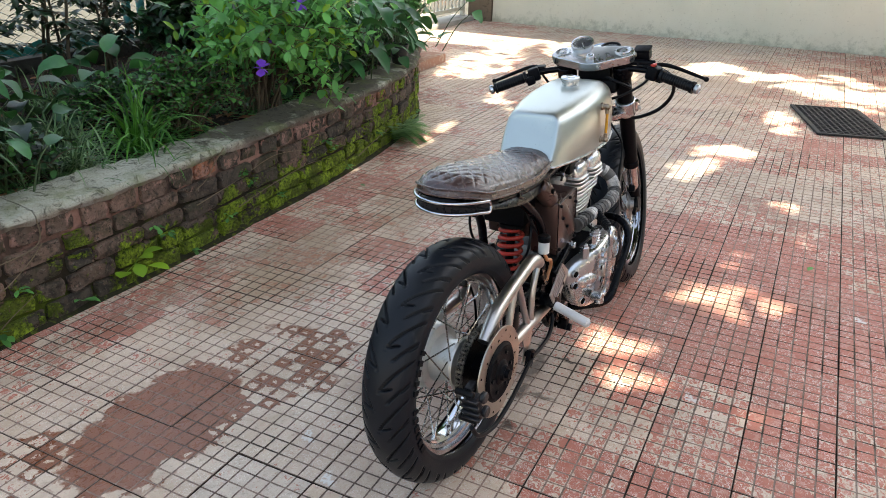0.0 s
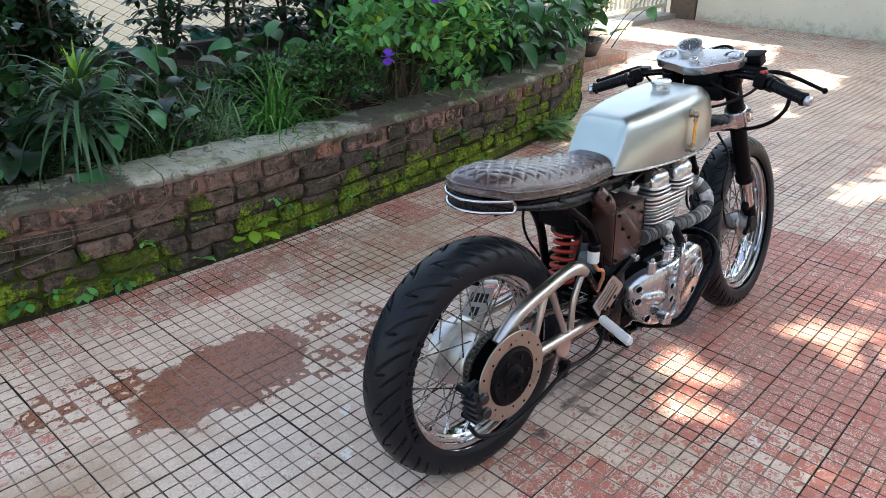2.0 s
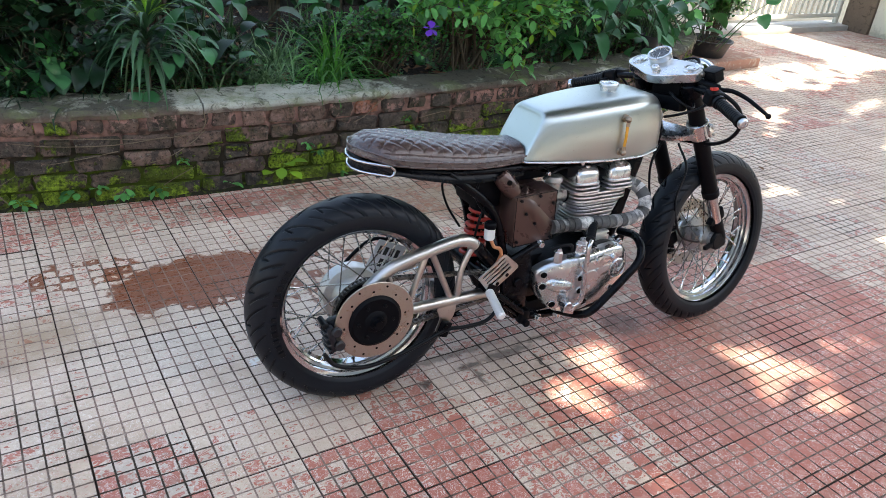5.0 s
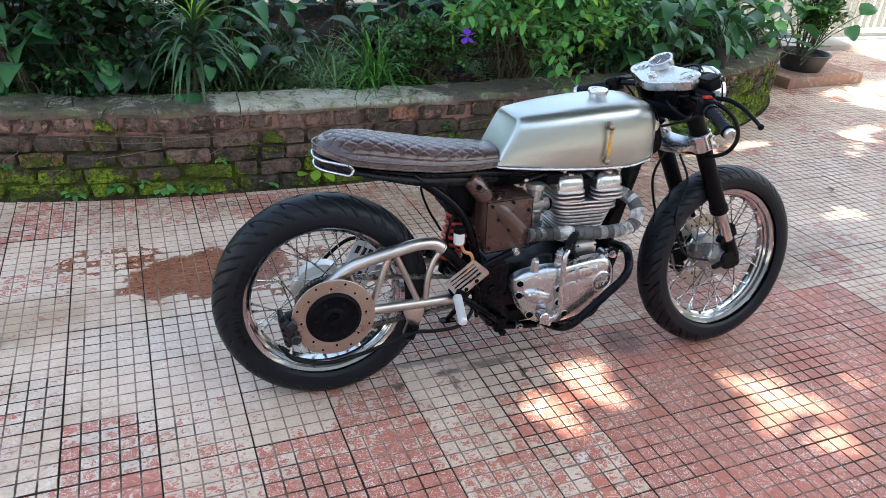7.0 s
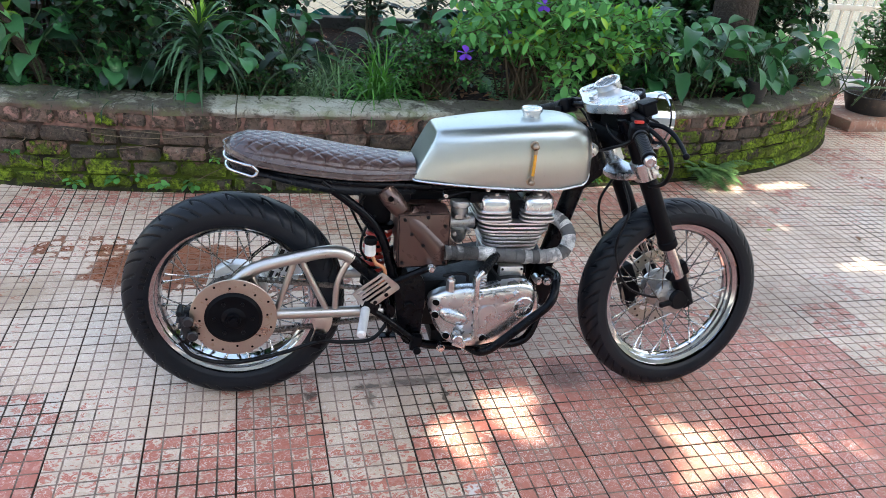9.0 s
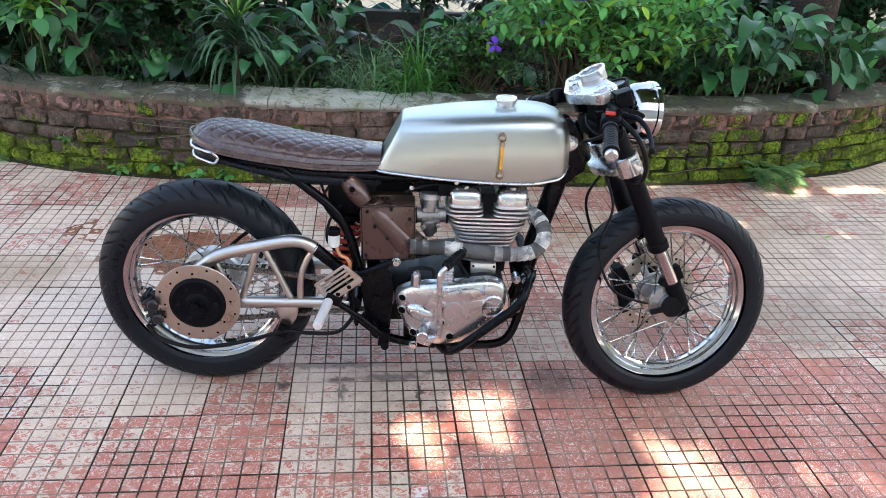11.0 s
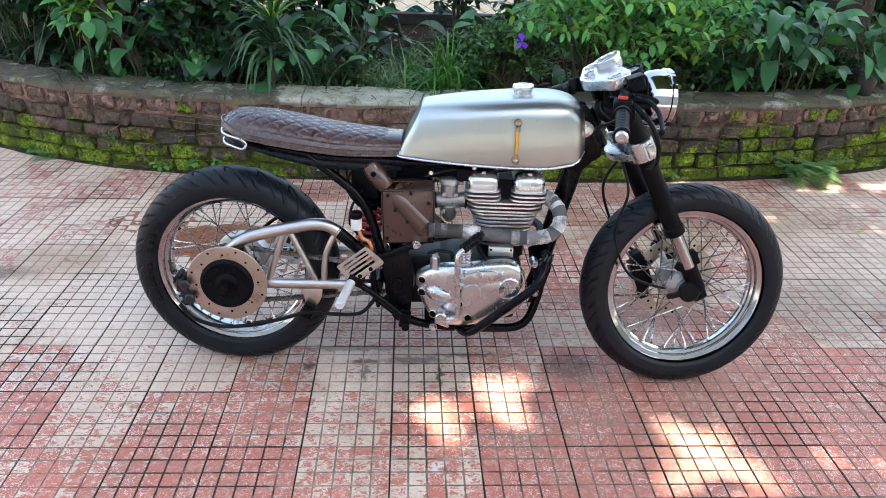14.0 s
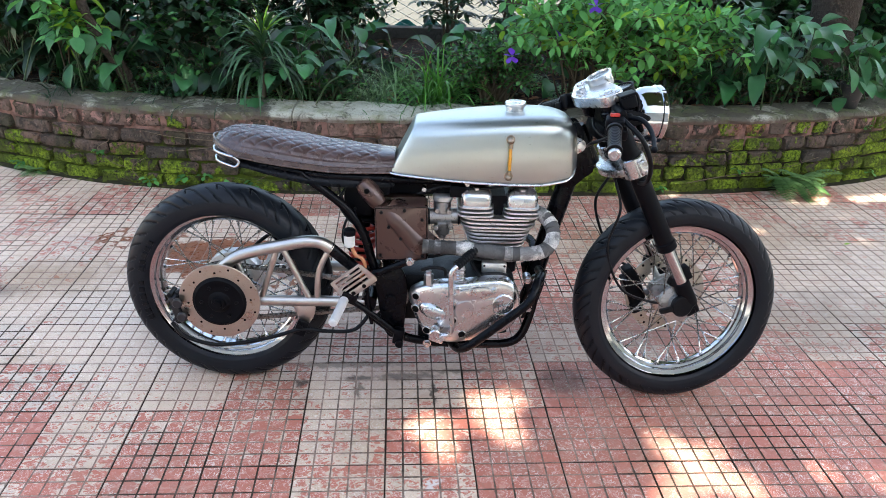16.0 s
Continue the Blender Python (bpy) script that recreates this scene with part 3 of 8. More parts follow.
def lathe(bm, prof, m=None, seg=40, closed=False):
    """Turns a list of (radius, height) round the z axis."""
    m = m or Matrix()
    rings = []
    for r, h in prof:
        if r < 1e-6:
            rings.append([bm.verts.new(m @ Vector((0, 0, h)))])
        else:
            rings.append([bm.verts.new(m @ Vector((r * math.cos(2 * math.pi * i / seg), r * math.sin(2 * math.pi * i / seg), h))) for i in range(seg)])
    pairs = list(zip(rings, rings[1:] + rings[:1])) if closed else list(zip(rings, rings[1:]))
    for a, b in pairs:
        for i in range(seg):
            j = (i + 1) % seg
            q = [a[0 if len(a) == 1 else i], a[0 if len(a) == 1 else j], b[0 if len(b) == 1 else j], b[0 if len(b) == 1 else i]]
            q = [v for n_, v in enumerate(q) if v not in q[:n_]]
            if len(q) > 2:
                bm.faces.new(q)


def cyl(bm, a, b, r, r2=None, seg=20, bevel=0.0):
    """A closed round bar from a to b."""
    h = (Vector(b) - Vector(a)).length
    r2 = r if r2 is None else r2
    c = min(bevel, h / 3, r * 0.9, r2 * 0.9)
    prof = [(0, 0), (r - c, 0), (r, c), (r2, h - c), (r2 - c, h), (0, h)] if c else [(0, 0), (r, 0), (r2, h), (0, h)]
    lathe(bm, prof, along(a, b), seg)


def curve(points, steps=8):
    """A smooth line through the points."""
    p = [Vector(q) for q in points]
    p = [2 * p[0] - p[1]] + p + [2 * p[-1] - p[-2]]
    out = []
    for i in range(1, len(p) - 2):
        for s in range(steps):
            t = s / steps
            out.append(0.5 * (2 * p[i] + (p[i + 1] - p[i - 1]) * t + (2 * p[i - 1] - 5 * p[i] + 4 * p[i + 1] - p[i + 2]) * t * t + (3 * p[i] - p[i - 1] - 3 * p[i + 1] + p[i + 2]) * t ** 3))
    return out + [p[-2]]


def tube(bm, points, r, seg=12, steps=8, smooth=True, ring=None):
    """A round tube along the points; r: one radius or a function of 0..1; ring: add a ripple."""
    pts = curve(points, steps) if smooth else [Vector(q) for q in points]
    up, rings = None, []
    for i, q in enumerate(pts):
        d = (pts[min(i + 1, len(pts) - 1)] - pts[max(i - 1, 0)]).normalized()
        if up is None:
            up = d.orthogonal().normalized()
        up = (up - d * up.dot(d)).normalized()
        side = d.cross(up)
        rr = r(i / (len(pts) - 1)) if callable(r) else r
        rings.append([bm.verts.new(q + rr * (math.cos(2 * math.pi * k / seg) * up + math.sin(2 * math.pi * k / seg) * side)) for k in range(seg)])
    for a, b in zip(rings, rings[1:]):
        for k in range(seg):
            bm.faces.new((a[k], a[(k + 1) % seg], b[(k + 1) % seg], b[k]))
    bm.faces.new(rings[0][::-1])
    bm.faces.new(rings[-1])


def loft(bm, rings, cap=True):
    vs = [[bm.verts.new(q) for q in ring] for ring in rings]
    n_ = len(vs[0])
    for a, b in zip(vs, vs[1:]):
        for k in range(n_):
            bm.faces.new((a[k], a[(k + 1) % n_], b[(k + 1) % n_], b[k]))
    if cap:
        bm.faces.new(vs[0][::-1])
        bm.faces.new(vs[-1])


def plate(bm, outline, a, b, bevel=0.0, m=None, seg=2):
    """A flat plate: an outline of (u, v) swept from height a to b along local y of the bike (x, z outline), or by m."""
    m = m or Matrix(((1, 0, 0, 0), (0, 0, 1, 0), (0, 1, 0, 0), (0, 0, 0, 1)))
    lo = [bm.verts.new(m @ Vector((u, v, a))) for u, v in outline]
    hi = [bm.verts.new(m @ Vector((u, v, b))) for u, v in outline]
    n_ = len(outline)
    fs = [bm.faces.new(lo), bm.faces.new(hi[::-1])]
    for i in range(n_):
        fs.append(bm.faces.new((lo[i], hi[i], hi[(i + 1) % n_], lo[(i + 1) % n_])))
    bmesh.ops.recalc_face_normals(bm, faces=fs)
    if bevel:
        es = [e for e in bm.edges if e.verts[0] in lo + hi and e.verts[1] in lo + hi and ((e.verts[0] in lo) == (e.verts[1] in lo))]
        bmesh.ops.bevel(bm, geom=es, offset=bevel, segments=seg, profile=0.55, affect="EDGES")


def smooth_loop(pts, steps=5):
    """A closed smooth outline through 2D points."""
    n_ = len(pts)
    out = []
    for i in range(n_):
        p0, p1, p2, p3 = (np.array(pts[(i + k) % n_]) for k in (-1, 0, 1, 2))
        for s in range(steps):
            t = s / steps
            out.append(tuple(0.5 * (2 * p1 + (p2 - p0) * t + (2 * p0 - 5 * p1 + 4 * p2 - p3) * t * t + (3 * p1 - p0 - 3 * p2 + p3) * t ** 3)))
    return out


# ---- ground and floor ----
rng = random.Random(7)


def flat(name, x0, x1, y0, y1, z, material, label, category, kind="structure"):
    ob = raw(name, [(x0, y0, z), (x1, y0, z), (x1, y1, z), (x0, y1, z)], [(0, 1, 2, 3)], material)
    return tagged(ob, label, category, kind=kind)


def grout_mat():
    k = Nodes("tile_joint_dirt")
    p = k.position()
    dust = k.mix(k.noise(p, 3, 4, 0.6), (0.24, 0.125, 0.095), (0.44, 0.36, 0.30))
    cell = k.vmath("FLOOR", k.vmath("MULTIPLY", p, (1 / TILE, 1 / TILE, 0)))
    wn_ = k.n("ShaderNodeTexWhiteNoise")
    k.put(wn_.inputs["Vector"], k.vmath("ADD", cell, (0.37, 0.21, 0)))
    dirt = k.math("ADD", k.math("ADD", k.ramp(k.noise(p, 1.7, 5, 0.65, 0.4), 0.3, 0.7, 0.18, 0.84), k.ramp(wn_.outputs["Value"], 0, 1, -0.09, 0.09)), k.ramp(k.noise(p, 14, 4, 0.6), 0.3, 0.7, -0.07, 0.07))
    away = k.n("ShaderNodeVectorMath", operation="LENGTH")
    k.put(away.inputs[0], k.vmath("MULTIPLY", k.vmath("SUBTRACT", p, (0.92, 0.22, 0)), (1 / 0.75, 1 / 0.35, 0)))
    dirt = k.math("ADD", dirt, k.ramp(away.outputs["Value"], 0.5, 1.3, 0.14, 0))
    east = k.n("ShaderNodeSeparateXYZ")
    k.put(east.inputs[0], p)
    dirt = k.math("ADD", dirt, k.ramp(east.outputs["X"], 0.6, 1.6, 0.0, -0.05))
    c = k.mix(k.ramp(dirt, 0.46, 0.68), dust, (0.055, 0.040, 0.030))
    c = k.mix(k.ramp(k.noise(p, 90, 4), 0.45, 0.7, 0, 0.5), c, (0.05, 0.032, 0.025))
    k.bump(k.noise(p, 150, 4), 0.5, 0.003)
    return k.set(color=c, rough=0.95, spec=0.15)


M_JOINT = grout_mat()
flat("ground", -400, 400, -400, 400, -0.02, M_EARTH, "bare brown earth reaching to the horizon", "ground")
flat("tile_bed", -3, 9.0, -3, 4.6, -0.0085, M_GROUT, "dark dirty bed in the joints between tiles", "floor")
# out of view: grey sheet added so metal reflects a neutral bright floor
flat("pavement", -9, 8.95, -6.6, -2.5, -0.003, M_CONCRETE, "unseen grey concrete paving added for neutral reflections", "pavement")
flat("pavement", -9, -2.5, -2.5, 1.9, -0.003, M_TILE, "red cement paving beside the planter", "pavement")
flat("yard_beyond", -12, 30, 3.9, 22, -0.006, M_SAND, "concrete yard behind the fence, darkened in place of shade", "ground")


def tile_geometry():
    """A chequered tile, 5 by 5 raised studs on a sunk bed; origin at its low corner, top at 0."""
    e = 0.0016
    v = [(e, e, -0.0018), (TILE - e, e, -0.0018), (TILE - e, TILE - e, -0.0018), (e, TILE - e, -0.0018)]
    f, slot = [(0, 1, 2, 3)], [1]
    pitch, last = TILE / STUDS, STUDS - 1
    for i in range(STUDS):
        for j in range(STUDS):
            x0, x1 = i * pitch + (0.0018 if i == 0 else 0.0012), (i + 1) * pitch - (0.0018 if i == last else 0.0012)
            y0, y1 = j * pitch + (0.0018 if j == 0 else 0.0012), (j + 1) * pitch - (0.0018 if j == last else 0.0012)
            b, c = len(v), 0.0012
            v += [(x0, y0, -0.0017), (x1, y0, -0.0017), (x1, y1, -0.0017), (x0, y1, -0.0017), (x0 + c, y0 + c, 0), (x1 - c, y0 + c, 0), (x1 - c, y1 - c, 0), (x0 + c, y1 - c, 0)]
            f += [(b + 4, b + 5, b + 6, b + 7)] + [(b + k, b + (k + 1) % 4, b + 4 + (k + 1) % 4, b + 4 + k) for k in range(4)]
            slot += [0, 1, 1, 1, 1]
    return v, f, slot


tv, tf, tslot = tile_geometry()
tile_mesh = bpy.data.meshes.new("floor_tile")
tile_mesh.from_pydata(tv, [], tf)
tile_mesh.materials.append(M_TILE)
tile_mesh.materials.append(M_JOINT)
tile_mesh.polygons.foreach_set("material_index", tslot)
NEAR = (-6, 16, -5, 8)                # columns and rows of tiles that lie round the motorcycle

# ---- planter wall ----
WALL = [(-2.35, 3.75), (-2.28, 3.3), (-2.05, 2.8), (-1.75, 2.42), (-1.37, 2.165), (-1.0, 2.02), (-0.7, 1.925), (-0.3, 1.855), (0.2, 1.815), (0.8, 1.800), (1.42, 1.815), (2.0, 1.835), (2.5, 1.875),
        (2.95, 1.945), (3.4, 2.055), (3.83, 2.25), (4.2, 2.49), (4.5, 2.78), (4.68, 3.1), (4.76, 3.45), (4.78, 3.75)]
wall_line = curve([(x, y, 0) for x, y in WALL], 10)
wall_s = [0.0]
for a_, b_ in zip(wall_line, wall_line[1:]):
    wall_s.append(wall_s[-1] + (b_ - a_).length)
WALL_LEN = wall_s[-1]


def wall_at(s):
    """The point of the wall's front at s metres along it, the way along, and the way out of the wall."""
    s = min(max(s, 0), WALL_LEN - 1e-4)
    i = max(k for k in range(len(wall_s) - 1) if wall_s[k] <= s)
    f = (s - wall_s[i]) / (wall_s[i + 1] - wall_s[i])
    q = wall_line[i].lerp(wall_line[i + 1], f)
    d = (wall_line[min(i + 2, len(wall_line) - 1)] - wall_line[max(i - 1, 0)]).normalized()
    return q, d, Vector((d.y, -d.x, 0))


def wall_s_of(x):
    """How far along the wall its front passes x."""
    return min(((abs(q.x - x), s) for q, s in zip(wall_line, wall_s)))[1]


def in_planter(x, y, gap=0.0):
    if x < -2.2 or x > 4.6:
        return False
    i = min(range(len(wall_line)), key=lambda k: (wall_line[k].x - x) ** 2 + (wall_line[k].y - y) ** 2)
    q, d, out = wall_at(wall_s[i])
    return (Vector((x, y, 0)) - q).dot(out) < -gap


def sweep_wall(name, section, step, material, label, s0=0.0, s1=None, rough=0.0, seed=1):
    """Sweeps a section of (depth into the wall, height) along the wall."""
    s1 = WALL_LEN if s1 is None else s1
    bm = bmesh.new()
    rings, n_ = [], max(2, int((s1 - s0) / step))
    for i in range(n_ + 1):
        q, d, out = wall_at(s0 + (s1 - s0) * i / n_)
        ring = []
        for k, (dep, z) in enumerate(section):
            w = noise.noise(Vector((s0 + (s1 - s0) * i / n_, k * 1.7, seed)) * 5) * rough + noise.noise(Vector((s0 + (s1 - s0) * i / n_, k * 1.7, seed + 9)) * 19) * rough * 0.6
            ring.append(q - out * (dep + w) + Vector((0, 0, z + w * 0.5)))
        rings.append(ring)
    loft(bm, rings)
    bmesh.ops.recalc_face_normals(bm, faces=bm.faces)
    return mesh_ob(name, bm, material)


planter_wall = sweep_wall("planter_wall", [(0.020, -0.01), (0.020, 0.2), (0.017, 0.30), (0.012, 0.325), (0.010, 0.392), (0.19, 0.392), (0.19, -0.01)], 0.04, M_MORTAR, "", rough=0.008)
tagged(planter_wall, "curved low planter wall of mossy old red bricks on the tiled yard", "planter wall", kind="structure")
foot = sweep_wall("moss_bank", [(-0.024, -0.004), (-0.014, 0.007), (-0.002, 0.014), (0.012, 0.022), (0.03, 0.02), (0.03, -0.006)], 0.025, M_FOOT, "", rough=0.012, seed=11)
foot.parent = planter_wall
tagged(foot, "dark mossy dirt gathered along the wall's foot")
CRACK = wall_s_of(0.275)
cop = [(-0.006, 0.385), (-0.012, 0.405), (0.002, 0.424), (0.07, 0.432), (0.14, 0.438), (0.185, 0.440), (0.20, 0.39)]
for c0, c1 in ((0.0, CRACK - 0.003), (CRACK + 0.003, WALL_LEN)):
    ob = sweep_wall("coping", cop, 0.02, M_COPING, "", c0, c1, 0.016, 4)
    ob.parent = planter_wall
    tagged(ob, "weathered grey cement coping with green film")


def brick_mesh(seed, lx, lz):
    """A hand-made brick seen from its front: a worn, rounded face on straight flanks."""
    r = random.Random(seed)
    hx, hz = lx / 2, lz / 2
    c = r.uniform(0.006, 0.012)
    loop = [(-hx, -hz + c), (-hx + c, -hz), (0, -hz), (hx - c, -hz), (hx, -hz + c), (hx, 0), (hx, hz - c), (hx - c, hz), (0, hz), (-hx + c, hz), (-hx, hz - c), (-hx, 0)]
    loop = [(x + r.uniform(-1, 1) * 0.006, z + r.uniform(-1, 1) * 0.005) for x, z in loop]
    face = [r.uniform(-0.005, 0.004) for _ in loop]
    verts = [(x, 0.05, z) for x, z in loop] + [(x, -0.040 + d, z) for (x, z), d in zip(loop, face)]
    verts += [(x - math.copysign(min(abs(x), 0.005), x), -0.049 + d * 1.3, z - math.copysign(min(abs(z), 0.005), z)) for (x, z), d in zip(loop, face)] + [(r.uniform(-0.02, 0.02), -0.052 + r.uniform(-0.003, 0.004), 0)]
    n_ = len(loop)
    faces = [(k + q * n_, (k + 1) % n_ + q * n_, (k + 1) % n_ + (q + 1) * n_, k + (q + 1) * n_) for q in range(2) for k in range(n_)] + [(2 * n_ + k, 2 * n_ + (k + 1) % n_, 3 * n_) for k in range(n_)]
    me = bpy.data.meshes.new("brick")
    me.from_pydata(verts, [], faces)
    me.materials.append(M_BRICK)
    me.polygons.foreach_set("use_smooth", [True] * len(me.polygons))
    me.set_sharp_from_angle(angle=radians(50))
    return me


STRETCHERS = [brick_mesh(20 + i, 0.205, 0.064) for i in range(9)]
HEADERS = [brick_mesh(40 + i, 0.115, 0.072) for i in range(9)]
brick_places = []
for course in range(5):
    z = 0.034 + course * 0.0775 + (0.008 if course == 4 else 0)
    s = rng.uniform(0.0, 0.1)
    while s < WALL_LEN - 0.05:
        head = course == 4
        w = (0.118 if head else 0.207) * rng.uniform(0.86, 1.12)
        if not head and rng.random() < 0.18:
            w *= 0.55
        q, d, out = wall_at(s + w / 2)
        m = Matrix.Translation(q - out * (0.048 - rng.uniform(-0.005, 0.006)) + Vector((0, 0, z + rng.uniform(-0.005, 0.005)))) @ Matrix.Rotation(math.atan2(d.y, d.x) + rng.uniform(-0.025, 0.025), 4, "Z") @ Matrix.Rotation(rng.uniform(-0.03, 0.03), 4, "Y")
        brick_places.append((rng.choice(HEADERS if head else STRETCHERS), m @ Matrix.Diagonal((w / (0.115 if head else 0.205) * 1.0, 1, rng.uniform(0.95, 1.05), 1))))
        s += w + (rng.uniform(0.016, 0.038) if head else rng.uniform(0.009, 0.020))

# soil between the coping and the fence
bm = bmesh.new()
rows = []
for i in range(140):
    q, d, out = wall_at(WALL_LEN * i / 139)
    a = q - out * 0.185
    b = Vector((min(max(a.x, -2.2), 4.6), 3.72, 0))
    row = []
    for k in range(24):
        c = a.lerp(b, k / 23)
        c.z = 0.405 + 0.05 * k / 23 + 0.025 * noise.noise(Vector((c.x * 3, c.y * 3, 2))) + 0.012 * noise.noise(Vector((c.x * 14, c.y * 14, 5)))
        row.append(bm.verts.new(c))
    rows.append(row)
for a, b in zip(rows, rows[1:]):
    for k in range(23):
        bm.faces.new((a[k], a[k + 1], b[k + 1], b[k]))
bmesh.ops.recalc_face_normals(bm, faces=bm.faces)
tagged(mesh_ob("soil", bm, M_SOIL), "dark planter soil with leaf litter", "soil", kind="structure")

# ---- fence, gate and far wall ----
fence = thing("chain_link_fence", "chain-link fence with teal posts on a dark plinth", "fence")
bm = bmesh.new()
box(bm, (8.1, 0.10, 0.56), (0.85, 3.77, 0.26), bevel=0.012)
part("plinth", bm, M_PLINTH, fence, "low dark cement plinth")
for x in (-2.9, -0.2, 2.50, 2.62, 4.86):
    bm = bmesh.new()
    cyl(bm, (x, 3.77, 0.5), (x, 3.77, 2.0), 0.028, seg=14, bevel=0.004)
    part("post", bm, M_TEAL, fence, "teal painted steel post")
verts, faces = [], []
CELL, WR = 0.062, 0.0016


def wire(pts):
    b = len(verts)
    for p in pts:
        verts.extend([(p[0] - WR, p[1], p[2] - WR), (p[0] + WR, p[1] - WR, p[2]), (p[0] + WR, p[1] + WR, p[2] + WR)])
    for i in range(len(pts) - 1):
        for k in range(3):
            faces.append((b + i * 3 + k, b + i * 3 + (k + 1) % 3, b + i * 3 + 3 + (k + 1) % 3, b + i * 3 + 3 + k))


for i in range(int(7.8 / CELL)):
    x = -2.9 + i * CELL
    wire([(x + (CELL / 2 + 0.002 if k % 2 else -CELL / 2 - 0.002) * (1 if i % 2 else -1), 3.77 + (0.003 if k % 2 else -0.003), 0.55 + k * CELL / 2 * 1.05) for k in range(40)])
ob = raw("wire_mesh", verts, faces, M_WIRE)
ob.parent = fence
tagged(ob, "diamond wire mesh", kind="stuff")
for x0, x1, h in ((1.55, 2.45, 0.14), (0.6, 1.3, 0.10), (3.6, 4.6, 0.55), (-1.6, -0.6, 0.12)):
    bm = bmesh.new()
    rows = []
    n_ = 26
    for i in range(n_):
        x = x0 + (x1 - x0) * i / (n_ - 1)
        yy = 3.83 + 0.02 * math.sin(i * 1.3) + 0.015 * math.sin(i * 0.5)
        rows.append([bm.verts.new((x, yy + 0.012 * math.sin(k * 2 + i), 0.46 + (h + 0.03 * math.sin(i * 0.9)) * k / 4)) for k in range(5)])
    for a, b in zip(rows, rows[1:]):
        for k in range(4):
            bm.faces.new((a[k], a[k + 1], b[k + 1], b[k]))
    bmesh.ops.solidify(bm, geom=bm.faces[:], thickness=0.003)
    tagged(mesh_ob("shade_cloth", bm, M_TEAL), "crumpled teal shade cloth hung on the fence", "cloth")

bm = bmesh.new()
box(bm, (0.22, 15.8, 2.6), (9.06, -4.1, 1.29), bevel=0.01)
tagged(mesh_ob("wall_east", bm, M_PLASTER), "stained cream plaster boundary wall", "wall", kind="structure")
# two walls out of view, added to tone down reflections and fill light
for name_, size_, at_ in (("wall_south", (18.2, 0.24, 4.0), (0.0, -6.6, 1.99)), ("wall_west", (0.24, 11.0, 3.0), (-9.1, -1.2, 1.49))):
    bm = bmesh.new()
    box(bm, size_, at_, bevel=0.01)
    tagged(mesh_ob(name_, bm, M_UNSEEN_WALL), "unseen plain grey wall added to shape reflections and bounced light", "wall", kind="structure")
bm = bmesh.new()
box(bm, (0.36, 0.36, 1.9), (9.1, 3.99, 0.94), bevel=0.015)
box(bm, (0.42, 0.42, 0.08), (9.1, 3.99, 1.93), bevel=0.012)
tagged(mesh_ob("gate_pillar", bm, M_PILLAR), "weathered brown gate pillar beside the cream wall", "pillar", kind="structure")
gate = thing("metal_gate", "cream painted metal gate with upright bars", "gate")
bm = bmesh.new()
for z in (0.16, 0.75, 1.45):
    box(bm, (2.3, 0.045, 0.05), (7.75, 4.24, z), bevel=0.006)
for x in (6.62, 8.88):
    box(bm, (0.06, 0.05, 1.45), (x, 4.24, 0.78), bevel=0.006)
part("gate_frame", bm, M_GATE, gate)
for i in range(19):
    bm = bmesh.new()
    box(bm, (0.035, 0.02, 1.25), (6.76 + i * 0.111, 4.24, 0.80), bevel=0.004, seg=1)
    part("bar", bm, M_GATE, gate)
copy_thing(gate, pose(-2.36, 0, 0))
bm = bmesh.new()
box(bm, (5.0, 0.35, 0.07), (6.5, 4.24, 0.025), bevel=0.015)
tagged(mesh_ob("gate_threshold", bm, M_CONCRETE), "worn concrete threshold under the gate", "threshold", kind="structure")
bm = bmesh.new()
box(bm, (0.92, 0.46, 0.10), (5.26, 3.14, 0.04), (0, 0, 4), bevel=0.018)
for v in bm.verts:
    v.co += Vector((0, 0, 0.006 * noise.noise(v.co * 9)))
tagged(mesh_ob("kerb", bm, M_KERB), "low brick and cement kerb at the planter's end", "kerb", kind="structure")

# black rubber mat on the paving
rubber_mat_thing = thing("door_mat", "black perforated rubber mat lying on the paving", "mat", pose(5.16, -0.71, 0.004, 0, 0, 14.5))
bm = bmesh.new()
for i in range(21):
    box(bm, (0.012, 0.47, 0.012), (-0.44 + i * 0.044, 0, 0.006), bevel=0.002, seg=1)
for j in range(12):
    box(bm, (0.89, 0.012, 0.011), (0, -0.229 + j * 0.0416, 0.0056), bevel=0.002, seg=1)
part("lattice", bm, M_MAT, rubber_mat_thing)
bm = bmesh.new()
for sx, sy, px, py in ((0.93, 0.03, 0, 0.245), (0.93, 0.03, 0, -0.245), (0.03, 0.46, 0.45, 0), (0.03, 0.46, -0.45, 0)):
    box(bm, (sx, sy, 0.014), (px, py, 0.007), bevel=0.003, seg=1)
part("border", bm, M_MAT, rubber_mat_thing)

# ---- the shade tree ----
tree = thing("tree", "tall tree with dark furrowed trunk rising from the planter", "tree")
TREE = Vector((3.45, 2.78, 0.36))
bm = bmesh.new()
tube(bm, [TREE, TREE + Vector((0.05, 0.02, 0.6)), TREE + Vector((-0.05, 0.0, 1.6)), TREE + Vector((-0.15, -0.2, 3.0)), TREE + Vector((-0.1, -0.5, 5.2)), TREE + Vector((0.2, -0.9, 7.6))], lambda f: 0.15 * (1 - 0.45 * f) + 0.08 * max(0, 0.08 - f) * 10, 22, 12)
for v in bm.verts:
    v.co += Vector((noise.noise(v.co * Vector((6, 6, 1.5))), noise.noise(v.co * 6 + Vector((5, 0, 0))), 0)) * 0.022
part("trunk", bm, M_BARK, tree)
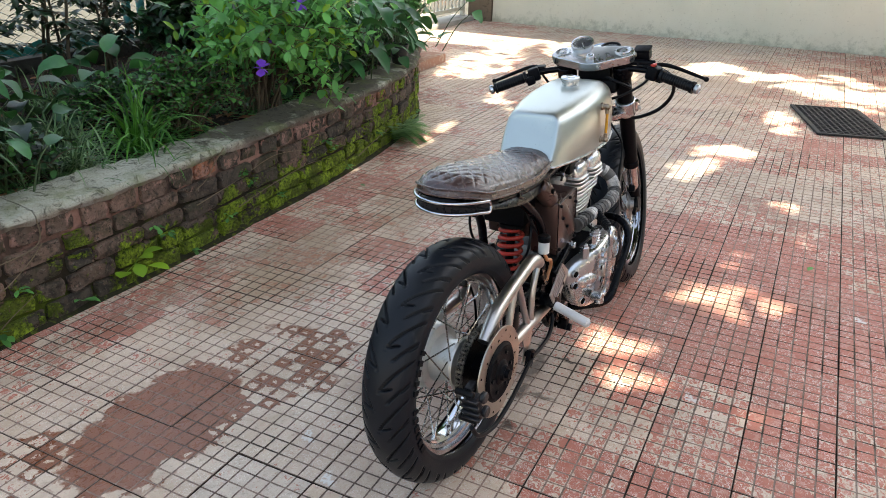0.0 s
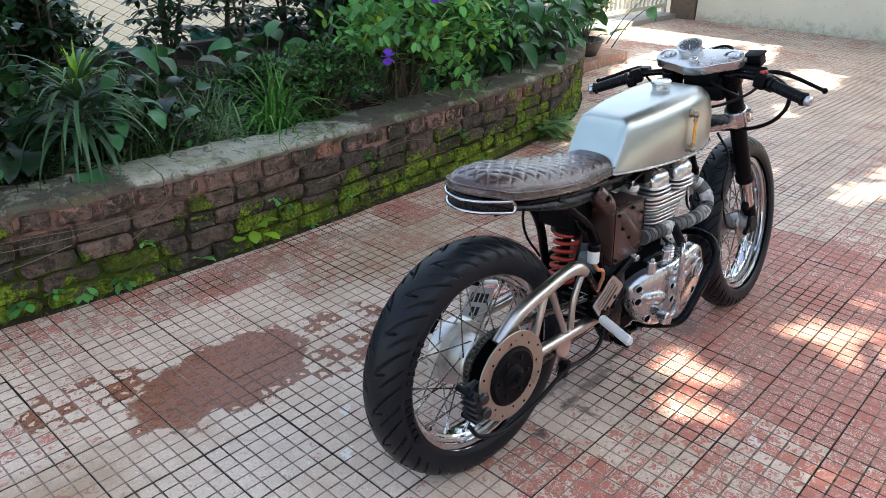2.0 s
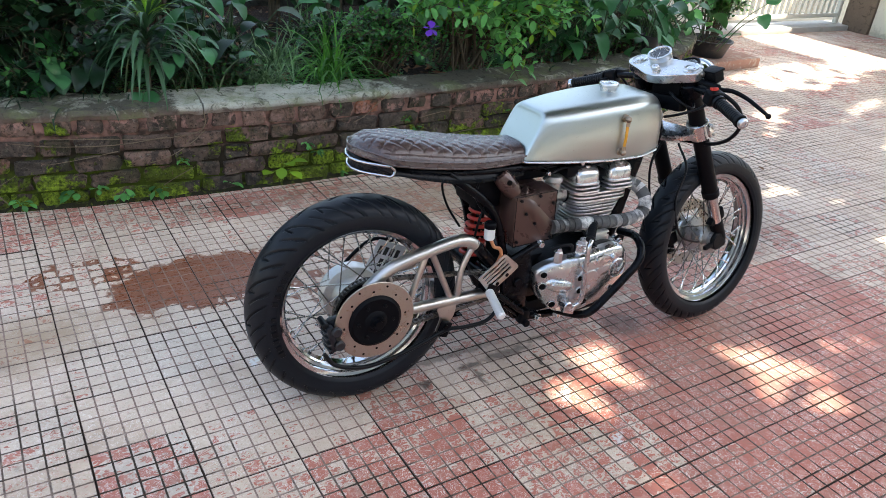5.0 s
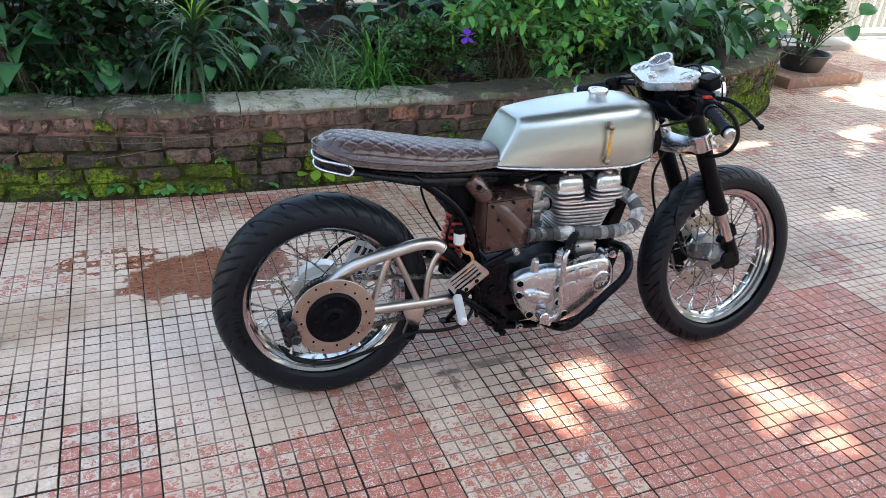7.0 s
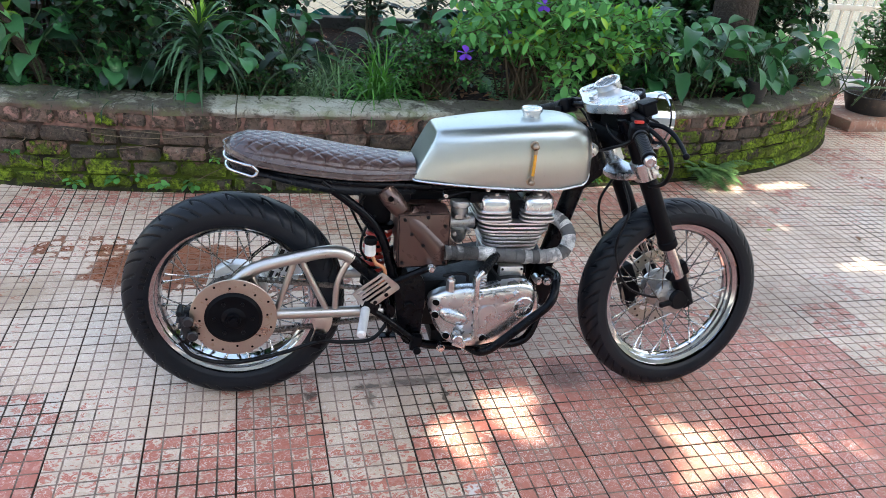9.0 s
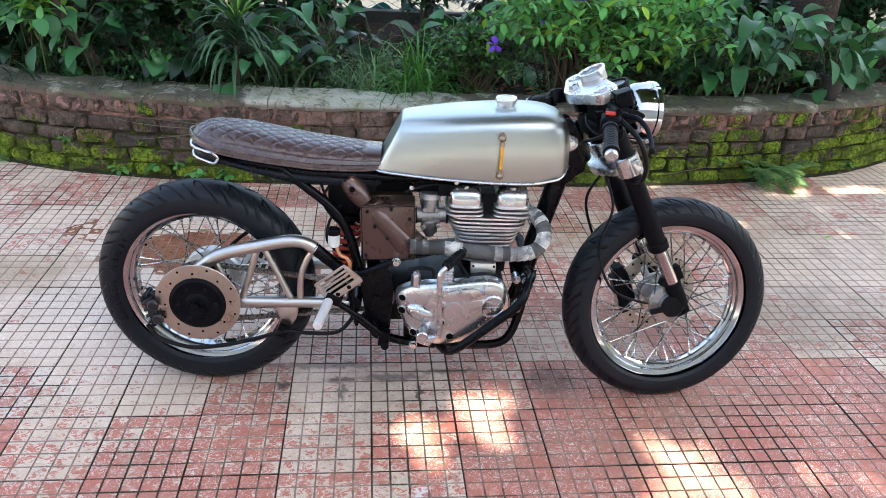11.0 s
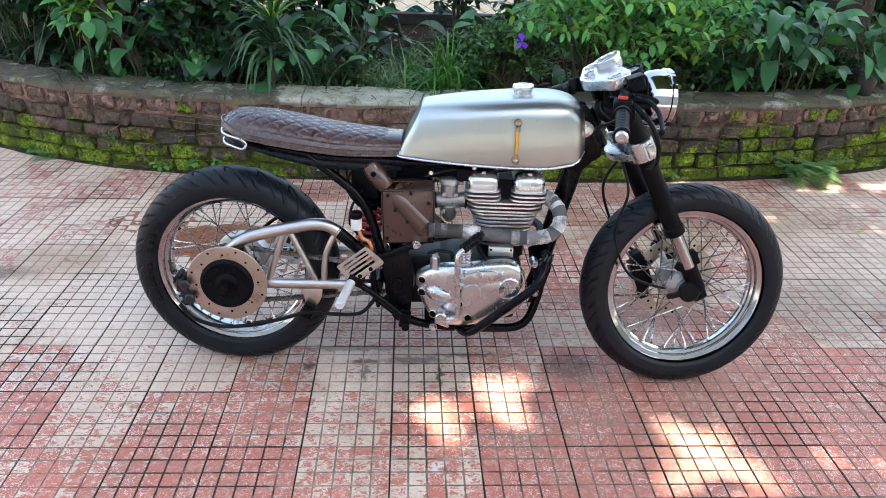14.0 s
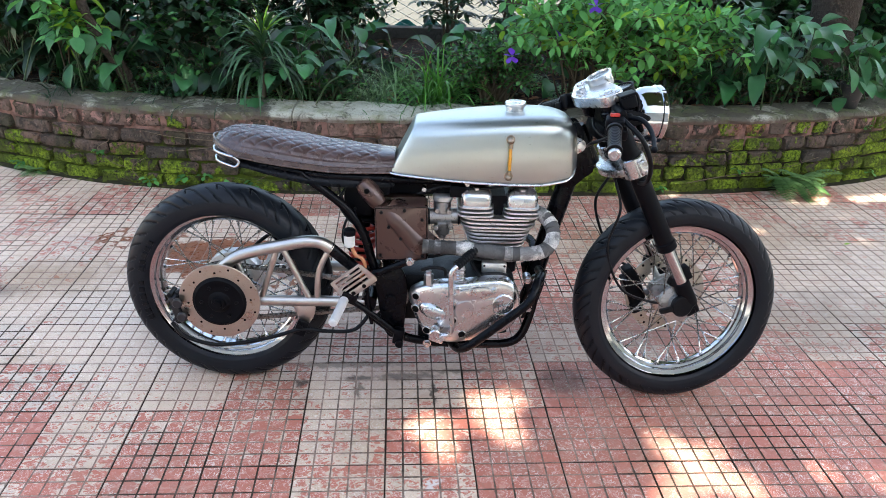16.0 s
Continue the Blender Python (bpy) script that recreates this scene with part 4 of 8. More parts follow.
for lx, ly, lz in ((-2.4, -1.4, 2.2), (2.6, -3.6, 2.0), (1.6, -4.4, 2.4), (4.2, 0.6, 2.3), (-3.0, 0.4, 2.0), (0.8, -5.2, 2.5), (6.2, -2.2, 2.2)):
    st = TREE + Vector((0.1, -0.7, 6.4))
    bm = bmesh.new()
    tube(bm, [st, st + Vector((lx * 0.3, ly * 0.3, lz * 0.6)), st + Vector((lx * 0.7, ly * 0.7, lz * 0.9)), st + Vector((lx, ly, lz))], lambda f: 0.07 * (1 - 0.8 * f), 10, 6)
    part("limb", bm, M_BARK, tree)
# gaps in the crown through which the sun reaches the paving: place on the ground, half widths, turn
GAPS = [(5.95, 2.62, 1.05, 0.42, 5), (6.95, 0.45, 0.5, 0.35, -15), (6.5, -0.72, 1.0, 0.42, 8), (6.7, -0.15, 0.5, 0.4, 0), (3.5, 0.06, 0.55, 0.16, -6), (3.82, -0.10, 0.30, 0.20, 10), (3.45, 0.62, 0.22, 0.10, -40),
        (2.94, -0.48, 0.14, 0.10, 0), (2.37, -0.59, 0.14, 0.09, 20), (1.05, 0.0, 0.18, 0.125, 30), (0.96, -0.07, 0.20, 0.11, 10), (1.60, -0.33, 0.18, 0.20, 0), (0.88, -0.10, 0.16, 0.09, 15), (1.15, -0.12, 0.15, 0.09, -10), (1.56, -0.25, 0.19, 0.15, -30), (1.67, -0.42, 0.16, 0.20, 15),
        (1.62, -0.02, 0.06, 0.07, 0), (2.04, 0.12, 0.035, 0.13, 5), (1.07, -0.56, 0.27, 0.05, 4), (0.93, -0.42, 0.10, 0.04, 20), (2.0, -0.34, 0.14, 0.05, 30), (3.25, 1.78, 0.5, 0.10, 8), (3.2, 0.80, 0.22, 0.07, 5),
        (4.56, 1.89, 0.4, 0.12, 10), (5.4, 1.7, 0.6, 0.12, 20), (4.85, 1.08, 0.35, 0.10, 25), (6.2, 1.3, 0.55, 0.28, 15), (4.9, -0.3, 0.5, 0.15, 10), (2.4, -0.15, 0.12, 0.04, 30), (0.2, 0.98, 0.22, 0.03, 15), (0.0, 0.86, 0.10, 0.02, 10),
        (2.55, 1.35, 0.22, 0.05, 10), (7.6, 3.4, 0.8, 0.8, 0), (7.2, 2.2, 0.9, 0.25, 20), (2.5, 0.9, 0.15, 0.04, 0), (4.2, 1.6, 0.35, 0.08, 20)]


def sunlit(x, y):
    """How open the crown is over this place: 0 closed, 1 open."""
    best = 0.0
    for gx, gy, rx, ry, turn in GAPS:
        c, s_ = math.cos(radians(turn)), math.sin(radians(turn))
        dx, dy = x - gx, y - gy
        r_ = math.sqrt(((dx * c + dy * s_) / rx) ** 2 + ((dy * c - dx * s_) / ry) ** 2)
        best = max(best, min(1.0, (1.12 - r_) * 3.5))
    return best


crown_v, crown_f = [], []
for n_ in range(62000):
    z = rng.uniform(7.6, 9.6)
    gx, gy = rng.uniform(-4.6, 8.6), rng.uniform(-3.2, 5.6)
    size = rng.uniform(0.10, 0.18)
    jx, jy = gx + rng.gauss(0, 0.02), gy + rng.gauss(0, 0.02)
    if rng.random() < 0.965 * sunlit(jx, jy) ** 0.55 or (gx > 5.2 and gy < -1.1) or (gx > 6.8 and gy > 2.5):
        continue
    centre = Vector((gx, gy, 0)) + SUN_WAY * (z / SUN_WAY.z)
    m = Matrix.Translation(centre) @ Euler((rng.uniform(-0.5, 0.5), rng.uniform(-0.5, 0.5), rng.uniform(0, 6.28))).to_matrix().to_4x4()
    b = len(crown_v)
    crown_v += [m @ Vector(q) for q in ((-size, 0, 0), (0, -size * 0.42, 0.01), (size, 0, -0.01), (0, size * 0.42, 0.01))]
    crown_f += [(b, b + 1, b + 2, b + 3)]
ob = raw("crown", crown_v, crown_f, L_CROWN)
ob.parent = tree
tagged(ob, "broad crown of many green leaves with gaps", kind="stuff")


# ---- the motorcycle ----
# bike axes: x forwards from the rear axle, y to its left, z up from the ground
BIKE = pose(0.262, 0.241, 0, -2.5, 0, -3.0)
bike = thing("motorcycle", "cafe racer motorcycle with brushed steel tank and quilted brown seat", "motorcycle", BIKE)
AX = Matrix.Rotation(-math.pi / 2, 4, "X")
RAKE = Vector((-0.4645, 0, 0.8856))
HEAD = Vector((1.05, 0, 0.93))
STEER = Matrix.Translation(HEAD) @ Matrix.Rotation(radians(8), 4, RAKE) @ Matrix.Translation(-HEAD)
RZ, FX, FZ = 0.325, 1.408, 0.324
TILT, OFFSET = 0.010, -0.050           # sideways tilt of the fork below the clamps, and the front wheel's place in it
FRONT = STEER @ Matrix.Translation((0, OFFSET, 0))
WHEEL_PARTS = ("front_wheel", "rim", "front_brake_disc", "drilled_hole", "disc_carrier", "carrier_arm", "front_brake_caliper")


def fpart(name, bm, material, parent, label="", smooth=True):
    """A part that turns with the steering."""
    for v in bm.verts:
        v.co.y += OFFSET if name in WHEEL_PARTS else -TILT * max(0.0, 0.80 - v.co.z)
    bm.transform(STEER)
    return part(name, bm, material, parent, label, smooth)


def tyre(name, centre, rc, w, h, turn, parent, n_groove, seed, way):
    """A tyre with cut tread grooves; rc, w, h: the section's middle radius and its half sizes."""
    na, nu = 1500, 80
    th = np.linspace(0, 2 * np.pi, na, endpoint=False)[:, None]
    a = np.linspace(-2.2, 2.2, nu)[None, :]
    flat_ = np.cos(a)
    r = rc + h * np.sign(flat_) * np.abs(flat_) ** 0.92 + 0 * th
    y = w * np.sin(a) * (1 + 0.04 * np.cos(2 * a)) + 0 * th
    u = np.abs(a) / 1.30
    side = np.where(a >= 0, 0.5, 0.0)

    def groove(shift, k, power, half, u0, u1):
        ph = (th * n_groove / (2 * np.pi) + side + shift + way * k * u ** power) % 1
        ends = np.clip((u - u0) / 0.04, 0, 1) * np.clip((u1 - u) / 0.04, 0, 1)
        return np.clip((half * 1.45 - np.abs(ph - 0.5)) / (half * 0.7), 0, 1) * ends

    cut = np.maximum.reduce([groove(0, 1.15, 0.55, 0.030, 0.05, 1.06), groove(0.5, 1.10, 0.62, 0.028, 0.30, 1.04), groove(0.27, 0.30, 0.9, 0.024, 0.14, 0.42), groove(0.76, 0.75, 0.8, 0.022, 0.70, 1.02)])
    r = r - 0.008 * cut
    # shoulder line and rim guard on the sidewall
    r = r + 0.0012 * (np.abs(np.abs(a) - 1.38) < 0.05)
    y = y * (1 + 0.012 * (np.abs(np.abs(a) - 1.95) < 0.07))
    co = np.stack([r * np.cos(th), y, r * np.sin(th)], -1).reshape(-1, 3)
    faces = [(i * nu + k, i * nu + k + 1, ((i + 1) % na) * nu + k + 1, ((i + 1) % na) * nu + k) for i in range(na) for k in range(nu - 1)]
    m = turn @ Matrix.Translation(centre)
    ob = raw(name, [m @ Vector(q) for q in co], faces, M_TYRE)
    # groove floors get a blacker rubber that paints in their shade
    ob.data.materials.append(M_RUBBER)
    deep = (cut > 0.55)[:, :-1]
    ob.data.polygons.foreach_set("material_index", deep.astype(np.int32).reshape(-1))
    ob.data.flip_normals()
    ob.parent = parent
    return ob


def rim_profile(R, b):
    half = [(R + 0.004, b), (R + 0.004, b - 0.005), (R - 0.002, b - 0.007), (R - 0.009, b - 0.009), (R - 0.0105, b - 0.013), (R - 0.0115, b - 0.020), (R - 0.019, b - 0.023), (R - 0.0205, b - 0.030), (R - 0.0255, b - 0.034), (R - 0.026, 0.0)]
    inner = [(r, -y) for r, y in half] + [(r, y) for r, y in half[::-1][1:]]
    back = [(r + 0.005, y * 0.93) for r, y in inner[::-1]]
    return inner + back


SPOKE = bpy.data.meshes.new("spoke")
bm = bmesh.new()
lathe(bm, [(0, 0), (0.0021, 0), (0.0021, 0.89), (0.0036, 0.90), (0.0040, 0.97), (0.0058, 0.975), (0.0058, 1.0), (0, 1.0)], None, 8)
bm.to_mesh(SPOKE)
bm.free()
SPOKE.materials.append(M_SPOKE)
SPOKE.polygons.foreach_set("use_smooth", [True] * len(SPOKE.polygons))


def spokes(wheel, centre, turn, n_, rh, yh, rr, yr):
    for i in range(n_):
        s_ = 1 if i % 2 else -1
        lead = 1 if (i // 2) % 2 else -1
        at = 2 * math.pi * i / n_
        ah = at + lead * 0.85
        a = Vector((rh * math.cos(ah), s_ * (yh + 0.004 * lead), rh * math.sin(ah)))
        b = Vector((rr * math.cos(at), s_ * yr, rr * math.sin(at)))
        ob = new("spoke", SPOKE)
        ob.parent = wheel
        a, b = turn @ (centre + a), turn @ (centre + b)
        ob.matrix_basis = along(a, b) @ Matrix.Diagonal((1, 1, (b - a).length, 1))


def ring_holes(bm, R0, R1, t0, t1, centre, n_seg=64, holes=0, hole_r=0.0035, hole_R=None):
    """A flat disc ring about the bike's y axis; its holes are separate black discs."""
    lathe(bm, [(R0, t0), (R1 - 0.001, t0), (R1, t0 + 0.0008), (R1, t1 - 0.0008), (R1 - 0.001, t1), (R0, t1)], Matrix.Translation(centre) @ AX, n_seg, True)


# rear wheel
RC = Vector((0, 0, RZ))
bm = bmesh.new()
lathe(bm, [(0.016, -0.075), (0.040, -0.075), (0.042, -0.050), (0.068, -0.046), (0.072, -0.040), (0.060, -0.034), (0.056, 0.0), (0.066, 0.022), (0.088, 0.026), (0.092, 0.034), (0.092, 0.064), (0.086, 0.070), (0.03, 0.076), (0.016, 0.078)], Matrix.Translation(RC) @ AX, 48, True)
rear_wheel = part("rear_wheel", bm, M_DRUM, bike, "wire-spoked rear wheel on an alloy drum hub")
tyre("tyre", RC, 0.2725, 0.068, 0.0525, Matrix(), rear_wheel, 20, 1, 1)["label"] = "wide black tyre with curved tread grooves"
bm = bmesh.new()
lathe(bm, rim_profile(0.240, 0.049), Matrix.Translation(RC) @ AX, 96, True)
part("rim", bm, M_CHROME, rear_wheel, "chromed steel rim")
spokes(rear_wheel, RC, Matrix(), 36, 0.074, 0.040, 0.214, 0.010)
for i in range(12):
    if i != 5:
        at = radians(146 + i * 5.2)
        bm = bmesh.new()
        box(bm, (0.017, 0.007, 0.011 + 0.003 * (i % 3)), m=Matrix.Translation(RC) @ Matrix.Rotation(-at, 4, "Y") @ pose(0.262, -0.0660, 0), bevel=0.0005, seg=1)
        part("sidewall_mark", bm, M_RUBBER, rear_wheel, "raised mark on the tyre wall")
bm = bmesh.new()
ring_holes(bm, 0.078, 0.120, -0.1665, -0.1615, RC)
rear_wheel.matrix_basis = BIKE.inverted() @ pose(0.2595, 0.2345, 0.3215, -4.2, 0, -4.9) @ Matrix.Diagonal((0.992, 1, 0.992, 1)) @ Matrix.Translation(-RC)
rear_disc = part("rear_brake_disc", bm, M_DISC, bike, "worn drilled steel brake disc")
for i in range(16):
    at = 2 * math.pi * (i + 0.2) / 16
    r_ = 0.108 if i % 2 else 0.093
    bm = bmesh.new()
    c = RC + Vector((r_ * math.cos(at), -0.1669, r_ * math.sin(at)))
    cyl(bm, c, c + Vector((0, 0.0004, 0)), 0.0036, seg=12)
    part("drilled_hole", bm, M_HOLE, rear_disc)
bm = bmesh.new()
lathe(bm, [(0, -0.196), (0.012, -0.196), (0.013, -0.186), (0.019, -0.186), (0.022, -0.178), (0.030, -0.176), (0.034, -0.172), (0.060, -0.171), (0.066, -0.174), (0.071, -0.174), (0.075, -0.170), (0.080, -0.168), (0.080, -0.155), (0.05, -0.15), (0.03, -0.08), (0, -0.07)], Matrix.Translation(RC) @ AX, 48)
carrier = part("disc_carrier", bm, M_DULL, bike, "black disc carrier with axle nut")
for i in range(6):
    at = 2 * math.pi * i / 6
    c = RC + Vector((0.052 * math.cos(at), -0.171, 0.052 * math.sin(at)))
    bm = bmesh.new()
    cyl(bm, c + Vector((0, 0.002, 0)), c + Vector((0, -0.005, 0)), 0.006, seg=6, bevel=0.001)
    part("bolt", bm, M_GREASE, carrier)
bm = bmesh.new()
teeth = [((0.098 if i % 3 == 1 else 0.091) * math.cos(2 * math.pi * i / 126), (0.098 if i % 3 == 1 else 0.091) * math.sin(2 * math.pi * i / 126)) for i in range(126)]
plate(bm, [(u, v + RZ) for u, v in teeth], -0.104, -0.097)
part("rear_sprocket", bm, M_GREASE, bike, "black rear sprocket", smooth=False)
bm = bmesh.new()
links = []
for i in range(26):
    at = math.pi / 2 + math.pi * i / 25
    links.append((0.096 * math.cos(at), RZ + 0.096 * math.sin(at)))
for k in range(1, 33):
    f = k / 33
    links.append((0.52 * f, RZ - 0.096 + f * 0.060))
for i in range(10):
    at = -math.pi / 2 + math.pi * i / 9
    links.append((0.52 + 0.036 * math.cos(at), 0.325 + 0.036 * math.sin(at)))
for k in range(1, 33):
    f = 1 - k / 33
    links.append((0.52 * f, RZ + 0.096 - f * 0.060))
for i, (a, b) in enumerate(zip(links, links[1:] + links[:1])):
    d = math.degrees(math.atan2(b[1] - a[1], b[0] - a[0]))
    ln = math.hypot(b[0] - a[0], b[1] - a[1])
    mid = ((a[0] + b[0]) / 2, (a[1] + b[1]) / 2)
    o = 0.0075 if i % 2 else 0.0055
    for s_ in (-1, 1):
        box(bm, (ln * 1.15, 0.0018, 0.010), (mid[0], -0.1005 + s_ * o, mid[1]), (0, -d, 0))
    cyl(bm, (a[0], -0.110, a[1]), (a[0], -0.091, a[1]), 0.0042, seg=8)
part("drive_chain", bm, M_CHAIN, bike, "oily black drive chain", smooth=False)

cm = Matrix.Translation(RC) @ Matrix.Rotation(radians(-12), 4, "Y")      # caliper axes: -x outwards from the axle
bm = bmesh.new()
box(bm, (0.034, 0.020, 0.100), m=cm @ pose(-0.112, -0.146, 0), bevel=0.006)
box(bm, (0.022, 0.046, 0.082), m=cm @ pose(-0.132, -0.156, 0), bevel=0.006)
rear_caliper = part("rear_brake_caliper", bm, M_CALIPER, bike, "black cast twin-piston brake caliper")
for z in (-0.030, -0.010, 0.010, 0.030):
    bm = bmesh.new()
    box(bm, (0.010, 0.050, 0.007), m=cm @ pose(-0.146, -0.157, z), bevel=0.002, seg=1)
    part("rib", bm, M_CALIPER, rear_caliper)
for z in (-0.022, 0.024):
    bm = bmesh.new()
    cyl(bm, cm @ Vector((-0.118, -0.176, z)), cm @ Vector((-0.118, -0.190, z)), 0.015, seg=20, bevel=0.003)
    part("piston_housing", bm, M_CALIPER, rear_caliper)
    bm = bmesh.new()
    cyl(bm, cm @ Vector((-0.140, -0.170, z * 1.9)), cm @ Vector((-0.140, -0.120, z * 1.9)), 0.0085, seg=14, bevel=0.002)
    part("slider_boot", bm, M_RUBBER, rear_caliper)
bm = bmesh.new()
cyl(bm, cm @ Vector((-0.150, -0.150, 0.04)), cm @ Vector((-0.162, -0.150, 0.052)), 0.004, seg=8, bevel=0.001)
part("bleed_nipple", bm, M_ALLOY, rear_caliper)
bm = bmesh.new()
tube(bm, [(-0.150, -0.165, 0.25), (-0.115, -0.168, 0.205), (-0.03, -0.168, 0.178), (0.06, -0.165, 0.185), (0.15, -0.160, 0.205), (0.24, -0.155, 0.232), (0.31, -0.15, 0.224), (0.39, -0.145, 0.226), (0.43, -0.14, 0.262), (0.45, -0.12, 0.30)], 0.0062, 10, 8)
part("brake_hose", bm, M_RUBBER, bike, "black rubber brake hose")

# swingarm
bm = bmesh.new()
tube(bm, [(-0.012, -0.128, 0.405), (0.045, -0.128, 0.452), (0.10, -0.128, 0.474), (0.187, -0.128, 0.496), (0.255, -0.128, 0.510), (0.300, -0.128, 0.508), (0.332, -0.126, 0.488)], 0.0185, 18, 8)
swingarm = part("swingarm", bm, M_STEEL, bike, "bare brushed steel trellis swingarm")
for s_ in (-1, 1):
    bm = bmesh.new()
    cyl(bm, (0.035, s_ * 0.128, 0.312), (0.43, s_ * 0.128, 0.318), 0.0165, seg=18, bevel=0.003)
    part("lower_tube", bm, M_STEEL, swingarm)
for s_ in (-1,):
    for pts in ([(0.052, 0.436), (0.092, 0.322)], [(0.169, 0.480), (0.117, 0.322)], [(0.190, 0.482), (0.262, 0.322)], [(0.328, 0.490), (0.306, 0.45), (0.290, 0.40), (0.285, 0.322)]):
        bm = bmesh.new()
        tube(bm, [(x, s_ * 0.128, z) for x, z in pts], 0.0095, 12, 6)
        part("strut", bm, M_STEEL, swingarm)
    bm = bmesh.new()
    tube(bm, [(0.326, s_ * 0.127, 0.494), (0.352, s_ * 0.122, 0.468), (0.385, s_ * 0.11, 0.432), (0.43, s_ * 0.10, 0.388)], 0.0178, 16, 6)
    part("black_arm", bm, M_BLACK, swingarm, "black painted arm end")
    bm = bmesh.new()
    plate(bm, smooth_loop([(0.216, 0.305), (0.274, 0.305), (0.276, 0.275), (0.262, 0.247), (0.240, 0.226), (0.214, 0.222), (0.226, 0.262)], 3), s_ * 0.137, s_ * 0.133, 0.001)
    part("tab", bm, M_STEEL, swingarm, "welded steel tab")
    bm = bmesh.new()
    box(bm, (0.085, 0.012, 0.05), (0.015, s_ * 0.126, 0.322), bevel=0.006)
    part("axle_plate", bm, M_STEEL, swingarm)
bm = bmesh.new()
cyl(bm, (0.40, -0.115, 0.36), (0.40, 0.115, 0.36), 0.022, seg=18)
cyl(bm, (0.44, -0.14, 0.318), (0.44, 0.14, 0.318), 0.024, seg=18)
part("cross_tube", bm, M_BLACK, swingarm)
bm = bmesh.new()
box(bm, (0.035, 0.014, 0.05), (0.236, -0.150, 0.233), (0, 20, 0), bevel=0.004)
cyl(bm, (0.235, -0.165, 0.245), (0.235, -0.135, 0.245), 0.008, seg=12)
part("hose_clip", bm, M_DULL, swingarm)

# shock absorber
SH0, SH1 = Vector((0.393, 0, 0.335)), Vector((0.437, 0, 0.61))
bm = bmesh.new()
cyl(bm, SH0, SH1, 0.013, seg=16)
cyl(bm, SH0.lerp(SH1, 0.02), SH0.lerp(SH1, 0.22), 0.027, seg=20, bevel=0.004)
cyl(bm, SH0.lerp(SH1, 0.74), SH0.lerp(SH1, 0.80), 0.040, seg=24, bevel=0.004)
cyl(bm, SH0.lerp(SH1, 0.80), SH0.lerp(SH1, 0.95), 0.022, seg=18, bevel=0.004)
shock = part("shock_absorber", bm, M_DULL, bike, "black rear shock with red coil spring")
bm = bmesh.new()
sm = along(SH0, SH1)
hl = (SH1 - SH0).length
tube(bm, [sm @ Vector((0.034 * math.cos(k * 0.42), 0.034 * math.sin(k * 0.42), hl * (0.20 + 0.54 * k / 96))) for k in range(97)], 0.0066, 10, 2)
part("spring", bm, M_SPRING, shock, "orange-red coil spring")
bm = bmesh.new()
lathe(bm, [(0, 0), (0.014, 0), (0.0165, 0.003), (0.0165, 0.036), (0.012, 0.038), (0, 0.038)], pose(0.384, -0.120, 0.496), 24)
reservoir = part("fluid_reservoir", bm, M_WHITEPLASTIC, bike, "white brake fluid cup with black lid and orange hose")
bm = bmesh.new()
lathe(bm, [(0, 0), (0.018, 0), (0.0185, 0.003), (0.0185, 0.014), (0.015, 0.018), (0, 0.018)], pose(0.384, -0.120, 0.533), 28)
part("lid", bm, M_DULL, reservoir, "black plastic lid")
bm = bmesh.new()
tube(bm, [(0.388, -0.119, 0.500), (0.402, -0.124, 0.470), (0.420, -0.128, 0.462), (0.430, -0.126, 0.440), (0.424, -0.122, 0.415), (0.415, -0.12, 0.395)], 0.0055, 10, 8)
part("hose", bm, M_HOSE, reservoir, "orange rubber hose")

# frame
bm = bmesh.new()
for s_ in (-1, 1):
    tube(bm, [(0.03, s_ * 0.075, 0.728), (0.15, s_ * 0.082, 0.722), (0.30, s_ * 0.083, 0.702), (0.45, s_ * 0.078, 0.695), (0.62, s_ * 0.06, 0.688), (0.90, s_ * 0.035, 0.70)], 0.0125, 12, 6)
    tube(bm, [(0.245, s_ * 0.088, 0.706), (0.315, s_ * 0.094, 0.655), (0.383, s_ * 0.098, 0.597), (0.424, s_ * 0.10, 0.528), (0.447, s_ * 0.102, 0.45), (0.475, s_ * 0.104, 0.36), (0.50, s_ * 0.10, 0.25)], 0.0135, 12, 8)
    tube(bm, [(0.47, s_ * 0.09, 0.26), (0.52, s_ * 0.09, 0.195), (0.60, s_ * 0.088, 0.165), (0.78, s_ * 0.085, 0.155), (0.90, s_ * 0.08, 0.17), (0.945, s_ * 0.06, 0.26), (0.955, s_ * 0.05, 0.36)], 0.0135, 12, 8)
cyl(bm, (0.62, 0, 0.70), (1.02, 0, 0.80), 0.024, seg=18)
tube(bm, [(1.062, 0, 0.80), (1.035, 0, 0.70), (0.985, 0, 0.50), (0.950, 0, 0.34)], 0.029, 16, 6)
cyl(bm, (1.092, 0, 0.735), (1.035, 0, 0.845), 0.032, seg=22, bevel=0.004)
for s_ in (-1, 1):
    plate(bm, smooth_loop([(0.985, 0.695), (1.03, 0.665), (1.075, 0.70), (1.10, 0.735), (1.055, 0.85), (1.02, 0.86), (1.0, 0.78)], 3), s_ * 0.030, s_ * 0.024, 0.001)
motor_frame = part("frame", bm, M_BLACK, bike, "gloss black tubular frame")
